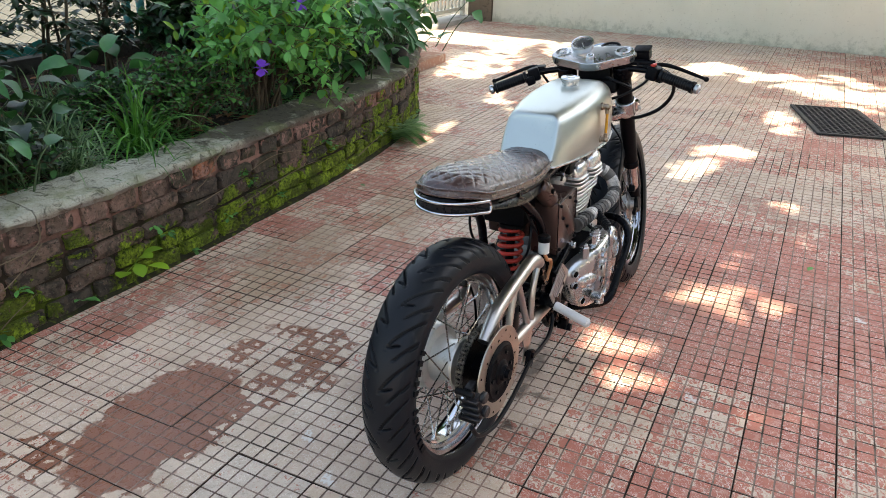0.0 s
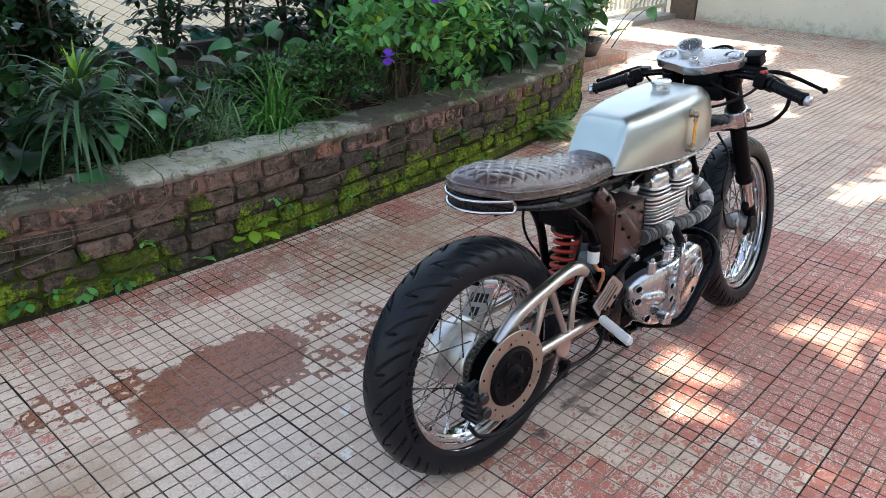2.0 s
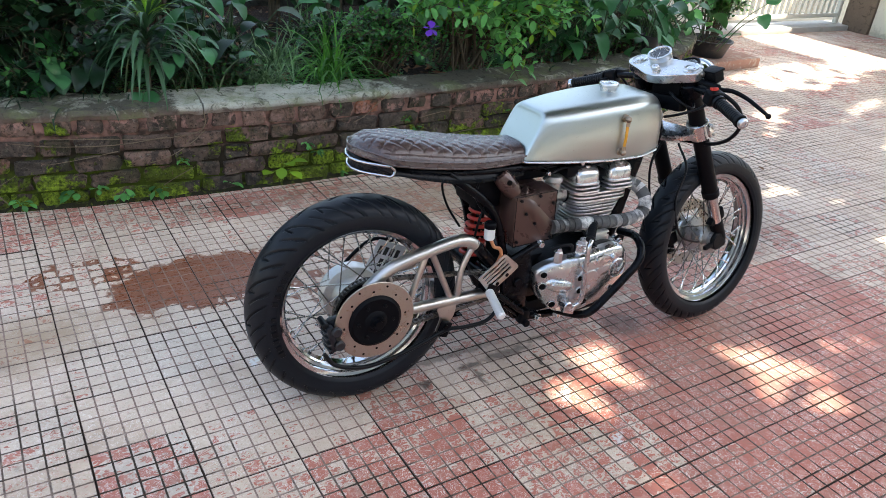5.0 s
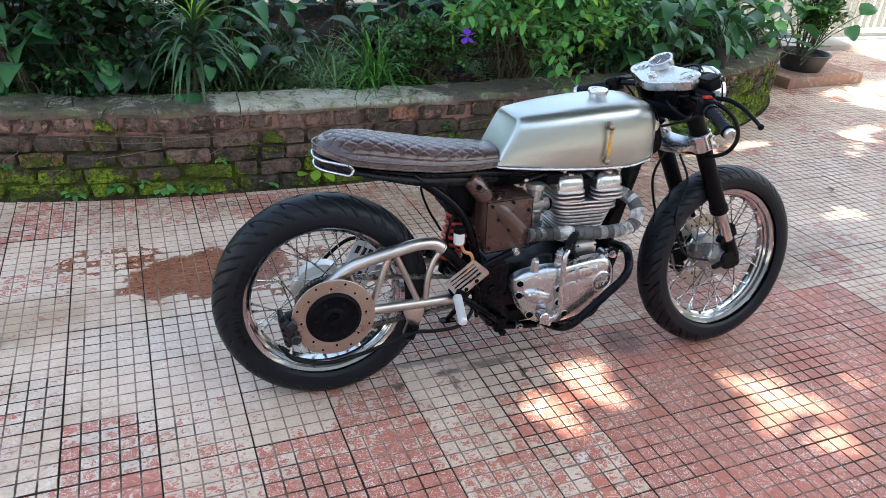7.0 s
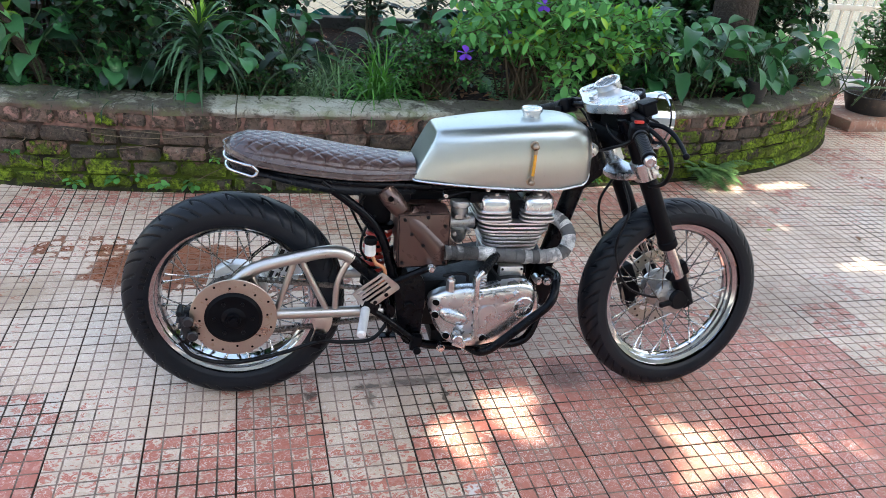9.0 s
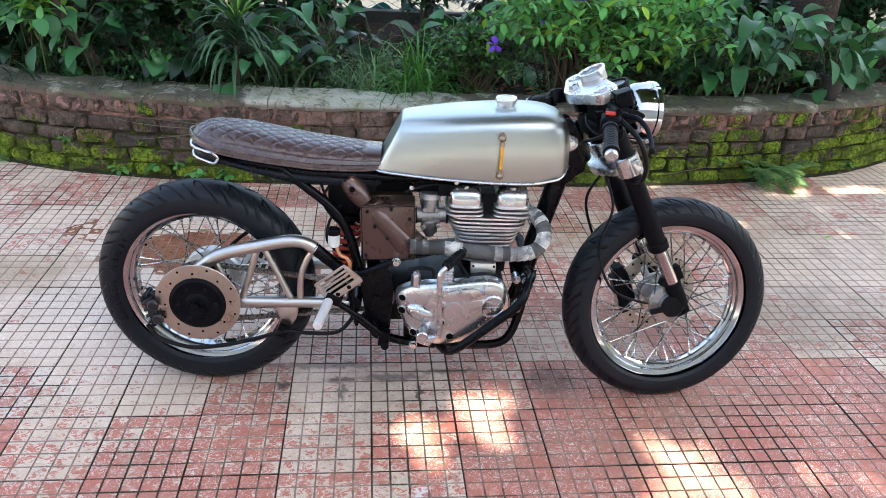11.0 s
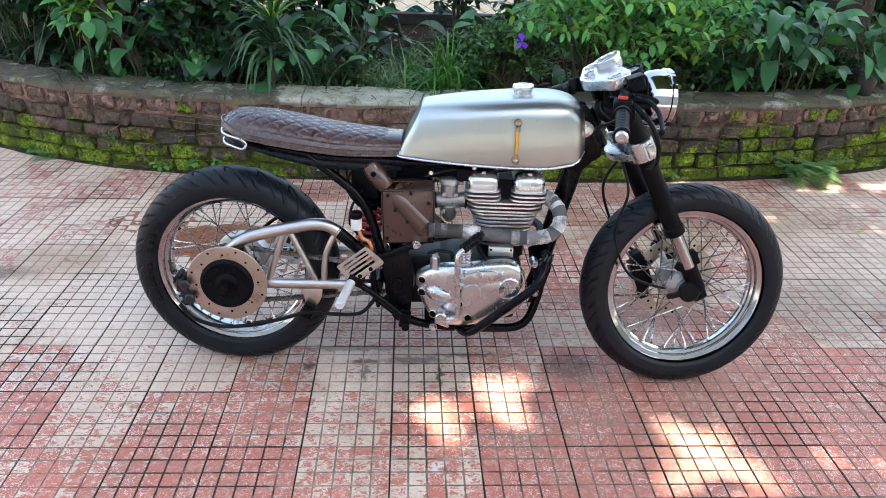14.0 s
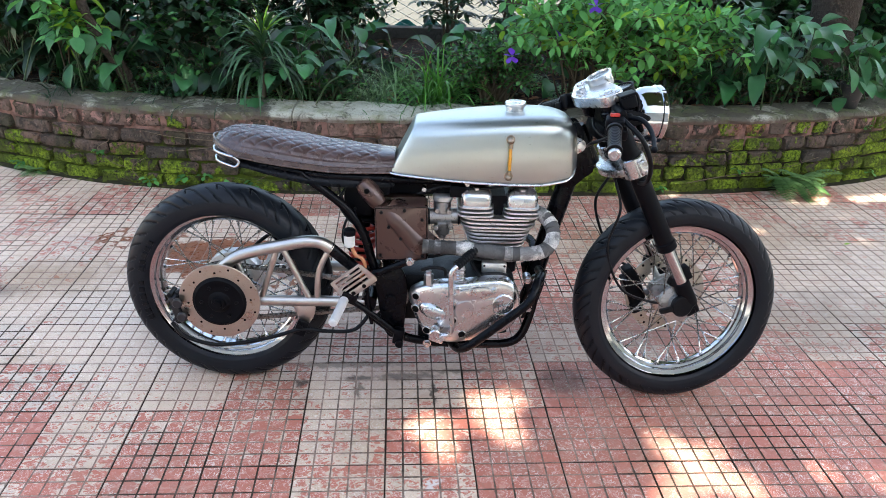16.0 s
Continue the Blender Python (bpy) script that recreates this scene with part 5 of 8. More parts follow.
for s_ in (-1, 1):
    bm = bmesh.new()
    plate(bm, smooth_loop([(0.462, 0.40), (0.50, 0.425), (0.540, 0.425), (0.556, 0.37), (0.552, 0.29), (0.545, 0.215), (0.515, 0.19), (0.488, 0.215), (0.470, 0.30)], 3), s_ * 0.122, s_ * 0.110, 0.003)
    cyl(bm, (0.507, s_ * 0.121, 0.325), (0.507, s_ * 0.132, 0.325), 0.017, seg=20, bevel=0.003)
    part("pivot_plate", bm, M_BLACK, motor_frame, "black pivot plate with recessed bolt")
    bm = bmesh.new()
    plate(bm, [(0.918, 0.375), (0.985, 0.41), (0.978, 0.355), (0.950, 0.245), (0.915, 0.24), (0.935, 0.30)], s_ * 0.066, s_ * 0.058, 0.002)
    part("engine_mount_plate", bm, M_BLACK, motor_frame)
for px, pz, yy in ((0.955, 0.375, -0.070), (0.925, 0.378, -0.070), (0.935, 0.28, -0.070), (0.70, 0.160, -0.105), (0.62, 0.165, -0.108), (0.563, 0.460, -0.140)):
    bm = bmesh.new()
    cyl(bm, (px, yy, pz), (px, yy - 0.012, pz), 0.0105, seg=6, bevel=0.0015)
    cyl(bm, (px, yy + 0.03, pz), (px, yy, pz), 0.013, seg=14)
    part("bolt", bm, M_ALLOY, motor_frame, "bright hexagon bolt")
bm = bmesh.new()
tube(bm, [(0.445, -0.128, 0.405), (0.50, -0.132, 0.432), (0.563, -0.132, 0.460)], 0.0115, 12, 4)
part("rear_set_bracket", bm, M_BLACK, motor_frame)
bm = bmesh.new()
box(bm, (0.085, 0.13, 0.13), (0.405, 0, 0.635), bevel=0.012)
box(bm, (0.05, 0.10, 0.05), (0.35, 0.0, 0.68), bevel=0.01)
part("battery_box", bm, M_DULL, bike, "black battery box under the seat")
bm = bmesh.new()
box(bm, (0.03, 0.05, 0.014), (0.352, -0.01, 0.712), bevel=0.003)
part("red_connector", bm, M_RED, bike, "small red electrical connector")
for pts in ([(0.37, -0.06, 0.66), (0.35, -0.08, 0.62), (0.38, -0.09, 0.57), (0.43, -0.085, 0.53)], [(0.40, -0.07, 0.60), (0.37, -0.085, 0.56), (0.36, -0.08, 0.50), (0.38, -0.05, 0.45)], [(0.34, 0.07, 0.68), (0.33, 0.09, 0.60), (0.36, 0.10, 0.52), (0.40, 0.08, 0.45)],
            [(0.58, -0.09, 0.655), (0.66, -0.075, 0.675), (0.76, -0.08, 0.672), (0.86, -0.07, 0.685)]):
    bm = bmesh.new()
    tube(bm, pts, 0.004, 8, 6)
    part("wire", bm, M_RUBBER, bike)

# seat
def seat_w(x):
    w = float(np.interp(x, (0.0, 0.10, 0.22, 0.36, 0.46, 0.52), (0.098, 0.104, 0.110, 0.103, 0.090, 0.082)))
    t = (x + 0.020) / 0.105
    return w * (math.sqrt(max(0.0, 1 - (1 - t) ** 2)) if t < 1 else 1.0)


def seat_top(x):
    return float(np.interp(x, (-0.02, 0.0, 0.04, 0.125, 0.20, 0.31, 0.41, 0.47, 0.52), (0.790, 0.803, 0.815, 0.812, 0.799, 0.780, 0.769, 0.764, 0.762)))


def seat_low(x):
    return float(np.interp(x, (-0.02, 0.02, 0.06, 0.14, 0.32, 0.42, 0.52), (0.772, 0.765, 0.752, 0.738, 0.716, 0.711, 0.712)))


def seat_surface(bm, low, top, scale=1.0, quilt=0.0, nx=150, ny=61, x0=-0.0195, x1=0.512):
    rows = []
    for i in range(nx):
        f = i / (nx - 1)
        x = x0 + (x1 - x0) * (f ** 1.35 if f < 0.999 else 1.0)
        w = max(0.004, seat_w(x)) * scale
        row = []
        for k in range(ny):
            v = -1 + 2 * k / (ny - 1)
            vv = math.sin(v * math.pi / 2)
            z = low(x) + (top(x) - low(x)) * (max(0.0, 1 - abs(vv) ** 3.2) ** 0.55)
            end = min(1.0, (x - x0) / 0.022)
            z = low(x) + (z - low(x)) * (1 - (1 - end) ** 2.2) ** 0.5
            y = w * vv
            if quilt and abs(vv) < 0.86 and x > x0 + 0.03 and x < x1 - 0.045:
                p1, p2 = (x + y * 1.35) / 0.047, (x - y * 1.35) / 0.047
                d = min(abs(p1 - round(p1)), abs(p2 - round(p2)))
                z -= quilt * math.exp(-(d / 0.07) ** 2) - quilt * 0.4 * min(1, d * 3)
            elif quilt and 0.84 < abs(vv) < 0.90:
                z -= quilt * 0.8
            row.append(bm.verts.new((x, y, z)))
        rows.append(row)
    for a, b in zip(rows, rows[1:]):
        for k in range(ny - 1):
            bm.faces.new((a[k], b[k], b[k + 1], a[k + 1]))
    for row in (rows[-1], rows[0][::-1]):
        bm.faces.new(row)
    bm.faces.new([r_[0] for r_ in rows] + [r_[-1] for r_ in rows[::-1]])


bm = bmesh.new()
seat_surface(bm, seat_low, seat_top, 1.0, 0.0024, 190, 81)
bmesh.ops.recalc_face_normals(bm, faces=bm.faces)
seat = part("seat", bm, M_LEATHER, bike, "diamond-quilted dark brown leather seat")


def rail(lift, out, x0=0.001, x1=0.510):
    xs = [x0 + (x1 - x0) * (1 - math.cos(math.pi / 2 * k / 24)) for k in range(25)]
    right = [(x, -(seat_w(x) + out), seat_low(x) + lift) for x in xs[::-1]]
    nose = [(-0.021 - out, 0, seat_low(-0.02) + lift)]
    return right + nose + [(x, -y, z) for x, y, z in right[::-1]]


for lift in (0.004, 0.020):
    bm = bmesh.new()
    tube(bm, rail(lift, 0.0005), 0.0026, 8, 3)
    part("piping", bm, M_LEATHER, seat, "brown leather piping")
bm = bmesh.new()
seat_surface(bm, lambda x: seat_low(x) - 0.022 - 0.02 * min(1, max(0, (x - 0.05) / 0.2)), lambda x: seat_low(x) + 0.004, 0.985, 0.0, 70, 25)
bmesh.ops.recalc_face_normals(bm, faces=bm.faces)
part("seat_pan", bm, M_BLACK, seat, "black seat pan")
bm = bmesh.new()
TAILX = [0.058, 0.040, 0.022, 0.006, -0.008, -0.016, -0.021]
upper = [(x, -(seat_w(max(x, -0.0195)) + 0.004), 0.757 - 0.10 * max(0, x - 0.02)) for x in TAILX]
up_all = upper + [(x, -y, z) for x, y, z in upper[::-1]]
low_all = [(x + 0.004, y, z - 0.029) for x, y, z in up_all]
loop = up_all + [(0.072, up_all[-1][1] - 0.002, 0.738)] + low_all[::-1] + [(0.072, up_all[0][1] + 0.002, 0.738)]
tube(bm, loop + loop[:1], 0.0046, 10, 4)
tail_light = part("tail_light", bm, M_CHROME, bike, "chrome-rimmed slot tail light under the seat")
bm = bmesh.new()
rows = [[bm.verts.new((x + 0.006 + 0.004 * k / 2, y * 0.97, z - 0.033 * k / 2)) for k in range(3)] for x, y, z in up_all]
for a, b in zip(rows, rows[1:]):
    for k in range(2):
        bm.faces.new((a[k], a[k + 1], b[k + 1], b[k]))
bmesh.ops.solidify(bm, geom=bm.faces[:], thickness=0.006)
part("lens", bm, M_DIAL, tail_light, "dark tail light lens")

# fuel tank
def round_poly(pts, radii, n_=7):
    out = []
    m_ = len(pts)
    for i in range(m_):
        p0, p1, p2 = (Vector(pts[(i + k) % m_]) for k in (-1, 0, 1))
        d0, d2 = (p0 - p1), (p2 - p1)
        r_ = min(radii[i], d0.length * 0.48, d2.length * 0.48)
        a, b = p1 + d0.normalized() * r_, p1 + d2.normalized() * r_
        for k in range(n_):
            t = k / (n_ - 1)
            out.append((1 - t) ** 2 * a + 2 * t * (1 - t) * p1 + t * t * b)
    return out


TANK = [  # x low, x high, z low, z high, half width low, mid, high, top radius
    (0.502, 0.562, 0.722, 0.838, 0.066, 0.066, 0.060, 0.018), (0.500, 0.566, 0.714, 0.848, 0.080, 0.081, 0.074, 0.022), (0.508, 0.575, 0.712, 0.853, 0.087, 0.088, 0.080, 0.026),
    (0.53, 0.60, 0.711, 0.858, 0.095, 0.097, 0.086, 0.034), (0.60, 0.652, 0.708, 0.865, 0.108, 0.111, 0.096, 0.046), (0.68, 0.71, 0.704, 0.872, 0.116, 0.120, 0.104, 0.056),
    (0.77, 0.78, 0.700, 0.879, 0.119, 0.124, 0.109, 0.062), (0.86, 0.86, 0.698, 0.885, 0.119, 0.124, 0.110, 0.064), (0.935, 0.925, 0.699, 0.888, 0.115, 0.120, 0.105, 0.064), (0.980, 0.965, 0.705, 0.886, 0.107, 0.112, 0.096, 0.062),
    (1.014, 1.001, 0.713, 0.877, 0.098, 0.102, 0.085, 0.056), (1.033, 1.024, 0.730, 0.861, 0.083, 0.086, 0.070, 0.045), (1.042, 1.036, 0.755, 0.838, 0.057, 0.058, 0.047, 0.03), (1.044, 1.041, 0.785, 0.812, 0.02, 0.02, 0.02, 0.01)]
rings = []
for q in range((len(TANK) - 1) * 4 + 1):
    i, f = divmod(q / 4, 1)
    i = int(i)
    p = [np.array(TANK[min(max(i + k, 0), len(TANK) - 1)]) for k in (-1, 0, 1, 2)]
    xb, xt, zb, zt, wb, wm, wt, rt = 0.5 * (2 * p[1] + (p[2] - p[0]) * f + (2 * p[0] - 5 * p[1] + 4 * p[2] - p[3]) * f * f + (3 * p[1] - p[0] - 3 * p[2] + p[3]) * f ** 3)
    zm = zb + 0.55 * (zt - zb)
    yz = round_poly([(-wb, zb), (wb, zb), (wm, zm), (wt, zt), (-wt, zt), (-wm, zm)], [0.010, 0.010, 0.05, rt, rt, 0.05])
    rings.append([Vector((xb + (xt - xb) * (v.y - zb) / (zt - zb), v.x, v.y + 0.006 * (1 - (v.x / max(wt, 0.01)) ** 2) * (v.y > zt - 0.004))) for v in yz])
bm = bmesh.new()
loft(bm, rings)
bmesh.ops.recalc_face_normals(bm, faces=bm.faces)
tank = part("fuel_tank", bm, M_TANK, bike, "brushed bare steel fuel tank")
bm = bmesh.new()
edge = [(q[0], q[4] + 0.002, q[2] + 0.002) for q in TANK[1:11]]
seam = [(x, -w, z) for x, w, z in edge] + [(1.040, -0.06, 0.735), (1.046, 0, 0.735), (1.040, 0.06, 0.735)] + [(x, w, z) for x, w, z in edge[::-1]]
tube(bm, seam + seam[:1], 0.0038, 8, 4)
part("seam", bm, M_ALLOY, tank, "bright welded seam along the lower edge")
bm = bmesh.new()
lathe(bm, [(0, 0), (0.026, 0), (0.026, 0.013), (0.0275, 0.0135), (0.0275, 0.018), (0.0305, 0.019), (0.0315, 0.0215), (0.0315, 0.027), (0.029, 0.0305), (0.022, 0.031), (0.020, 0.0295), (0, 0.0295)], pose(0.858, 0, 0.884, 0, -2, 0), 48)
part("filler_cap", bm, M_ALLOY, tank, "round alloy filler cap")
GX, GY = 0.838, -0.121
for z in (0.833, 0.727):
    bm = bmesh.new()
    cyl(bm, (GX, GY + 0.012, z), (GX, GY - 0.022, z), 0.0085, seg=16, bevel=0.0015)
    cyl(bm, (GX, GY - 0.016, z + (0.004 if z > 0.8 else -0.004)), (GX, GY - 0.016, z + (-0.022 if z > 0.8 else 0.020)), 0.0066, seg=6, bevel=0.001)
    lathe(bm, [(0, -0.010), (0.006, -0.008), (0.0095, -0.003), (0.0095, 0.003), (0.006, 0.008), (0, 0.010)], Matrix.Translation((GX, GY - 0.016, z)), 16)
    cyl(bm, (GX, GY + 0.004, z), (GX, GY - 0.004, z), 0.0125, seg=20, bevel=0.001)
    part("gauge_fitting", bm, M_BRASS, tank, "brass fuel level fitting")
bm = bmesh.new()
tube(bm, [(GX, GY - 0.016, 0.812), (GX + 0.0005, GY - 0.0165, 0.78), (GX, GY - 0.016, 0.748)], 0.0046, 12, 5)
part("sight_tube", bm, M_AMBER, tank, "amber fuel sight tube")
for s_ in (-1, 1):
    bm = bmesh.new()
    plate(bm, smooth_loop([(1.000, 0.765), (1.008, 0.83), (1.04, 0.826), (1.062, 0.812), (1.060, 0.79), (1.035, 0.775)], 3), s_ * 0.052, s_ * 0.046, 0.001)
    cyl(bm, (1.046, s_ * 0.045, 0.804), (1.046, s_ * 0.058, 0.804), 0.009, seg=16, bevel=0.001)
    part("mounting_lug", bm, M_ALLOY, tank, "alloy tank mounting lug")

# engine
def warp(bm):
    """The side cover falls away to the rear and its nose sits a little higher."""
    for v in bm.verts:
        x = v.co.x
        v.co.z += float(np.interp(x, (0.56, 0.60, 0.73, 0.86), (-0.015, -0.015, -0.009, 0.010)))
        v.co.x += float(np.interp(x, (0.58, 0.73, 0.86, 0.91), (0.0, -0.010, -0.019, -0.014)))
        if v.co.y < -0.1:
            v.co.y += 0.046 * max(0.0, (0.70 - x) / 0.12) ** 1.2
    return bm


CASE = [(0.562, 0.362), (0.590, 0.398), (0.640, 0.418), (0.692, 0.428), (0.800, 0.430), (0.858, 0.424), (0.891, 0.402), (0.908, 0.345), (0.900, 0.288), (0.868, 0.250), (0.790, 0.234), (0.700, 0.228), (0.632, 0.234), (0.585, 0.285)]
bm = bmesh.new()
mid = (0.745, 0.33)
plate(bm, smooth_loop([(mid[0] + (x - mid[0]) * 0.97, mid[1] + (z - mid[1]) * 0.95) for x, z in CASE], 3), -0.165, 0.14, 0.004)
box(bm, (0.22, 0.18, 0.16), (0.62, 0.0, 0.33), bevel=0.02)
box(bm, (0.30, 0.16, 0.05), (0.74, 0, 0.205), bevel=0.012)
engine = part("engine", warp(bm), M_GREASE, bike, "single-cylinder engine with polished alloy covers and fins")
bm = bmesh.new()
loops = []
for sc, yy in ((1.0, -0.160), (1.0, -0.180), (0.985, -0.187), (0.95, -0.193), (0.88, -0.197), (0.70, -0.199), (0.35, -0.200)):
    loops.append([Vector((mid[0] + (x - mid[0]) * sc, yy, mid[1] + (z - mid[1]) * (sc if sc > 0.9 else sc * 0.99))) for x, z in smooth_loop(CASE, 5)])
loft(bm, loops)
bmesh.ops.recalc_face_normals(bm, faces=bm.faces)
cover = part("timing_cover", warp(bm), M_ALLOY, engine, "polished alloy engine side cover")
bm = bmesh.new()
lathe(bm, [(0.048, -0.003), (0.044, 0.005), (0.033, 0.011), (0.016, 0.0145), (0, 0.0155)], Matrix.Translation((0.637, -0.196, 0.330)) @ Matrix.Rotation(radians(12), 4, "Y") @ Matrix.Diagonal((1, 1, 0.55, 1)) @ Matrix.Rotation(math.pi / 2, 4, "X"), 40)
lathe(bm, [(0.030, -0.001), (0.027, 0.004), (0.018, 0.006), (0, 0.0065)], Matrix.Translation((0.632, -0.206, 0.330)) @ Matrix.Rotation(radians(10), 4, "Y") @ Matrix.Diagonal((0.95, 1, 0.52, 1)) @ Matrix.Rotation(math.pi / 2, 4, "X"), 40)
lathe(bm, [(0.032, -0.002), (0.0315, 0.009), (0.029, 0.012), (0.008, 0.0125), (0, 0.0125)], Matrix.Translation((0.739, -0.197, 0.346)) @ Matrix.Rotation(math.pi / 2, 4, "X"), 36)
lathe(bm, [(0.034, -0.001), (0.034, 0.005), (0.031, 0.007), (0.029, 0.0045), (0, 0.0045)], Matrix.Translation((0.858, -0.196, 0.346)) @ Matrix.Rotation(math.pi / 2, 4, "X"), 36)
plate(bm, smooth_loop([(0.70, 0.395), (0.735, 0.412), (0.80, 0.412), (0.826, 0.392), (0.80, 0.378), (0.73, 0.376)], 3), -0.206, -0.192, 0.003)
plate(bm, smooth_loop([(0.775, 0.362), (0.83, 0.374), (0.85, 0.352), (0.835, 0.336), (0.785, 0.345)], 3), -0.2005, -0.194, 0.001)
cyl(bm, (0.845, -0.2025, 0.330), (0.845, -0.2025, 0.362), 0.0022, seg=8)
cyl(bm, (0.856, -0.2025, 0.330), (0.856, -0.2025, 0.362), 0.0022, seg=8)
cyl(bm, (0.865, -0.2025, 0.333), (0.878, -0.2025, 0.360), 0.0022, seg=8)
cyl(bm, (0.838, -0.2025, 0.346), (0.878, -0.2025, 0.346), 0.002, seg=8)
part("cover_boss", warp(bm), M_ALLOY, cover, "raised bosses and round badge on the cover")
for px, pz, py in ((0.583, 0.368, -0.1978), (0.583, 0.327, -0.1978), (0.701, 0.355, -0.2002), (0.704, 0.309, -0.2002), (0.733, 0.262, -0.1985), (0.845, 0.275, -0.1985), (0.62, 0.262, -0.1975)):
    bm = bmesh.new()
    lathe(bm, [(0.0105, -0.010), (0.0105, 0.0008), (0.008, 0.0014), (0, 0.0014)], Matrix.Translation((px, py, pz)) @ Matrix.Rotation(math.pi / 2, 4, "X"), 20)
    part("screw_well", warp(bm), M_HOLE, cover, "black disc standing for the shade in a screw well")
    bm = bmesh.new()
    lathe(bm, [(0.0100, 0.000), (0.0108, 0.0026), (0.0128, 0.0018), (0.0135, -0.004)], Matrix.Translation((px, py, pz)) @ Matrix.Rotation(math.pi / 2, 4, "X"), 20)
    part("well_rim", warp(bm), M_ALLOY, cover)
for px, pz in ((0.708, 0.369), (0.766, 0.371), (0.737, 0.319), (0.759, 0.406), (0.829, 0.397), (0.715, 0.41)):
    bm = bmesh.new()
    cyl(bm, (px, -0.190, pz), (px, -0.211, pz), 0.0068, seg=6, bevel=0.001)
    cyl(bm, (px, -0.190, pz), (px, -0.203, pz), 0.0098, seg=18, bevel=0.002)
    part("screw", warp(bm), M_ALLOY, cover)
for px, pz in ((0.70, 0.432), (0.62, 0.418)):
    bm = bmesh.new()
    cyl(bm, (px, -0.165, pz - 0.02), (px, -0.165, pz + 0.018), 0.014, seg=6, bevel=0.002)
    cyl(bm, (px, -0.165, pz + 0.015), (px, -0.165, pz + 0.028), 0.009, seg=14, bevel=0.002)
    part("plug", bm, M_ALLOY, engine, "alloy oil plug")


def fin_outline(hx, hy, r_=0.03):
    return [tuple(v) for v in round_poly([(-hx, -hy), (hx, -hy), (hx, hy), (-hx, hy)], [r_] * 4, 6)]


FLAT = Matrix.Translation((0.822, 0, 0))
bm = bmesh.new()
plate(bm, fin_outline(0.068, 0.065), 0.40, 0.648, 0, FLAT)
barrel = part("barrel", bm, M_DULL, engine, "dark cylinder barrel")
for i in range(12):
    z = 0.440 + i * 0.0128
    f = i / 11
    hx, hy = 0.082 + 0.036 * max(0, f - 0.25) / 0.75, 0.080 + 0.018 * f
    if z > 0.545:
        hx, hy = 0.113 + 0.06 * (z - 0.545), 0.103
    bm = bmesh.new()
    plate(bm, fin_outline(hx, hy, 0.055), z, z + (0.0048 if z < 0.50 else 0.0066), 0.0012, FLAT, 1)
    part("cooling_fin", bm, M_FIN if i > 3 else M_CARB, barrel)
for cx, w in ((0.754, 0.096), (0.888, 0.096)):
    bm = bmesh.new()
    loft(bm, [[Vector((cx + v[0] * sc, v[1] * sc - 0.004, z)) for v in fin_outline(w / 2, 0.102, 0.030)] for sc, z in ((0.97, 0.618), (0.98, 0.640), (0.955, 0.653), (0.89, 0.664), (0.77, 0.672), (0.55, 0.676))])
    cyl(bm, (cx, -0.078, 0.645), (cx, -0.078, 0.677), 0.011, seg=6, bevel=0.002)
    cyl(bm, (cx + 0.004, 0.05, 0.645), (cx + 0.004, 0.05, 0.672), 0.011, seg=6, bevel=0.002)
    part("rocker_cover", bm, M_ALLOY, engine, "polished alloy rocker cover")
for cx in (0.754, 0.888):
    for i in range(3):
        bm = bmesh.new()
        plate(bm, fin_outline(0.0520 + 0.0012 * (2 - i), 0.1045 + 0.0015 * (2 - i), 0.032), 0.5925 + 0.0125 * i, 0.5985 + 0.0125 * i, 0.0014, Matrix.Translation((cx, -0.004, 0)), 1)
        part("head_rib", bm, M_FIN, engine)
bm = bmesh.new()
box(bm, (0.074, 0.030, 0.052), (0.815, -0.112, 0.430), bevel=0.005)
tappet = part("tappet_door", bm, M_FIN, engine, "small square alloy cover plate")
for dx in (-0.030, 0.030):
    for dz in (-0.018, 0.018):
        bm = bmesh.new()
        cyl(bm, (0.815 + dx, -0.125, 0.430 + dz), (0.815 + dx, -0.1295, 0.430 + dz), 0.0035, seg=10)
        part("screw", bm, M_GREASE, tappet)
bm = bmesh.new()
for k in range(5):
    cyl(bm, (0.712, -0.165, 0.424 + k * 0.009), (0.712, -0.165, 0.430 + k * 0.009), 0.017 if k < 4 else 0.012, seg=24, bevel=0.002)
cyl(bm, (0.712, -0.165, 0.41), (0.712, -0.165, 0.465), 0.013, seg=20)
part("breather_plug", bm, M_ALLOY, engine, "ribbed alloy breather plug")
bm = bmesh.new()
cyl(bm, (0.655, -0.045, 0.585), (0.655, -0.045, 0.628), 0.026, seg=24, bevel=0.003)
cyl(bm, (0.615, -0.04, 0.568), (0.705, -0.04, 0.572), 0.024, seg=22, bevel=0.003)
cyl(bm, (0.657, -0.05, 0.515), (0.657, -0.05, 0.560), 0.021, 0.026, seg=20, bevel=0.004)
cyl(bm, (0.657, -0.05, 0.506), (0.657, -0.05, 0.518), 0.012, seg=14)
for px, pz in ((0.68, 0.552), (0.637, 0.545), (0.675, 0.598), (0.64, 0.60)):
    cyl(bm, (px, -0.055, pz), (px, -0.085, pz), 0.007, seg=12, bevel=0.001)
carb = part("carburettor", bm, M_CARB, engine, "cast alloy carburettor")
bm = bmesh.new()
cyl(bm, (0.655, -0.045, 0.622), (0.655, -0.045, 0.642), 0.030, seg=28, bevel=0.004)
part("carburettor_cap", bm, M_DRUM, carb, "pale round carburettor cap")
bm = bmesh.new()
cyl(bm, (0.695, -0.04, 0.571), (0.735, -0.03, 0.575), 0.022, seg=20, bevel=0.003)
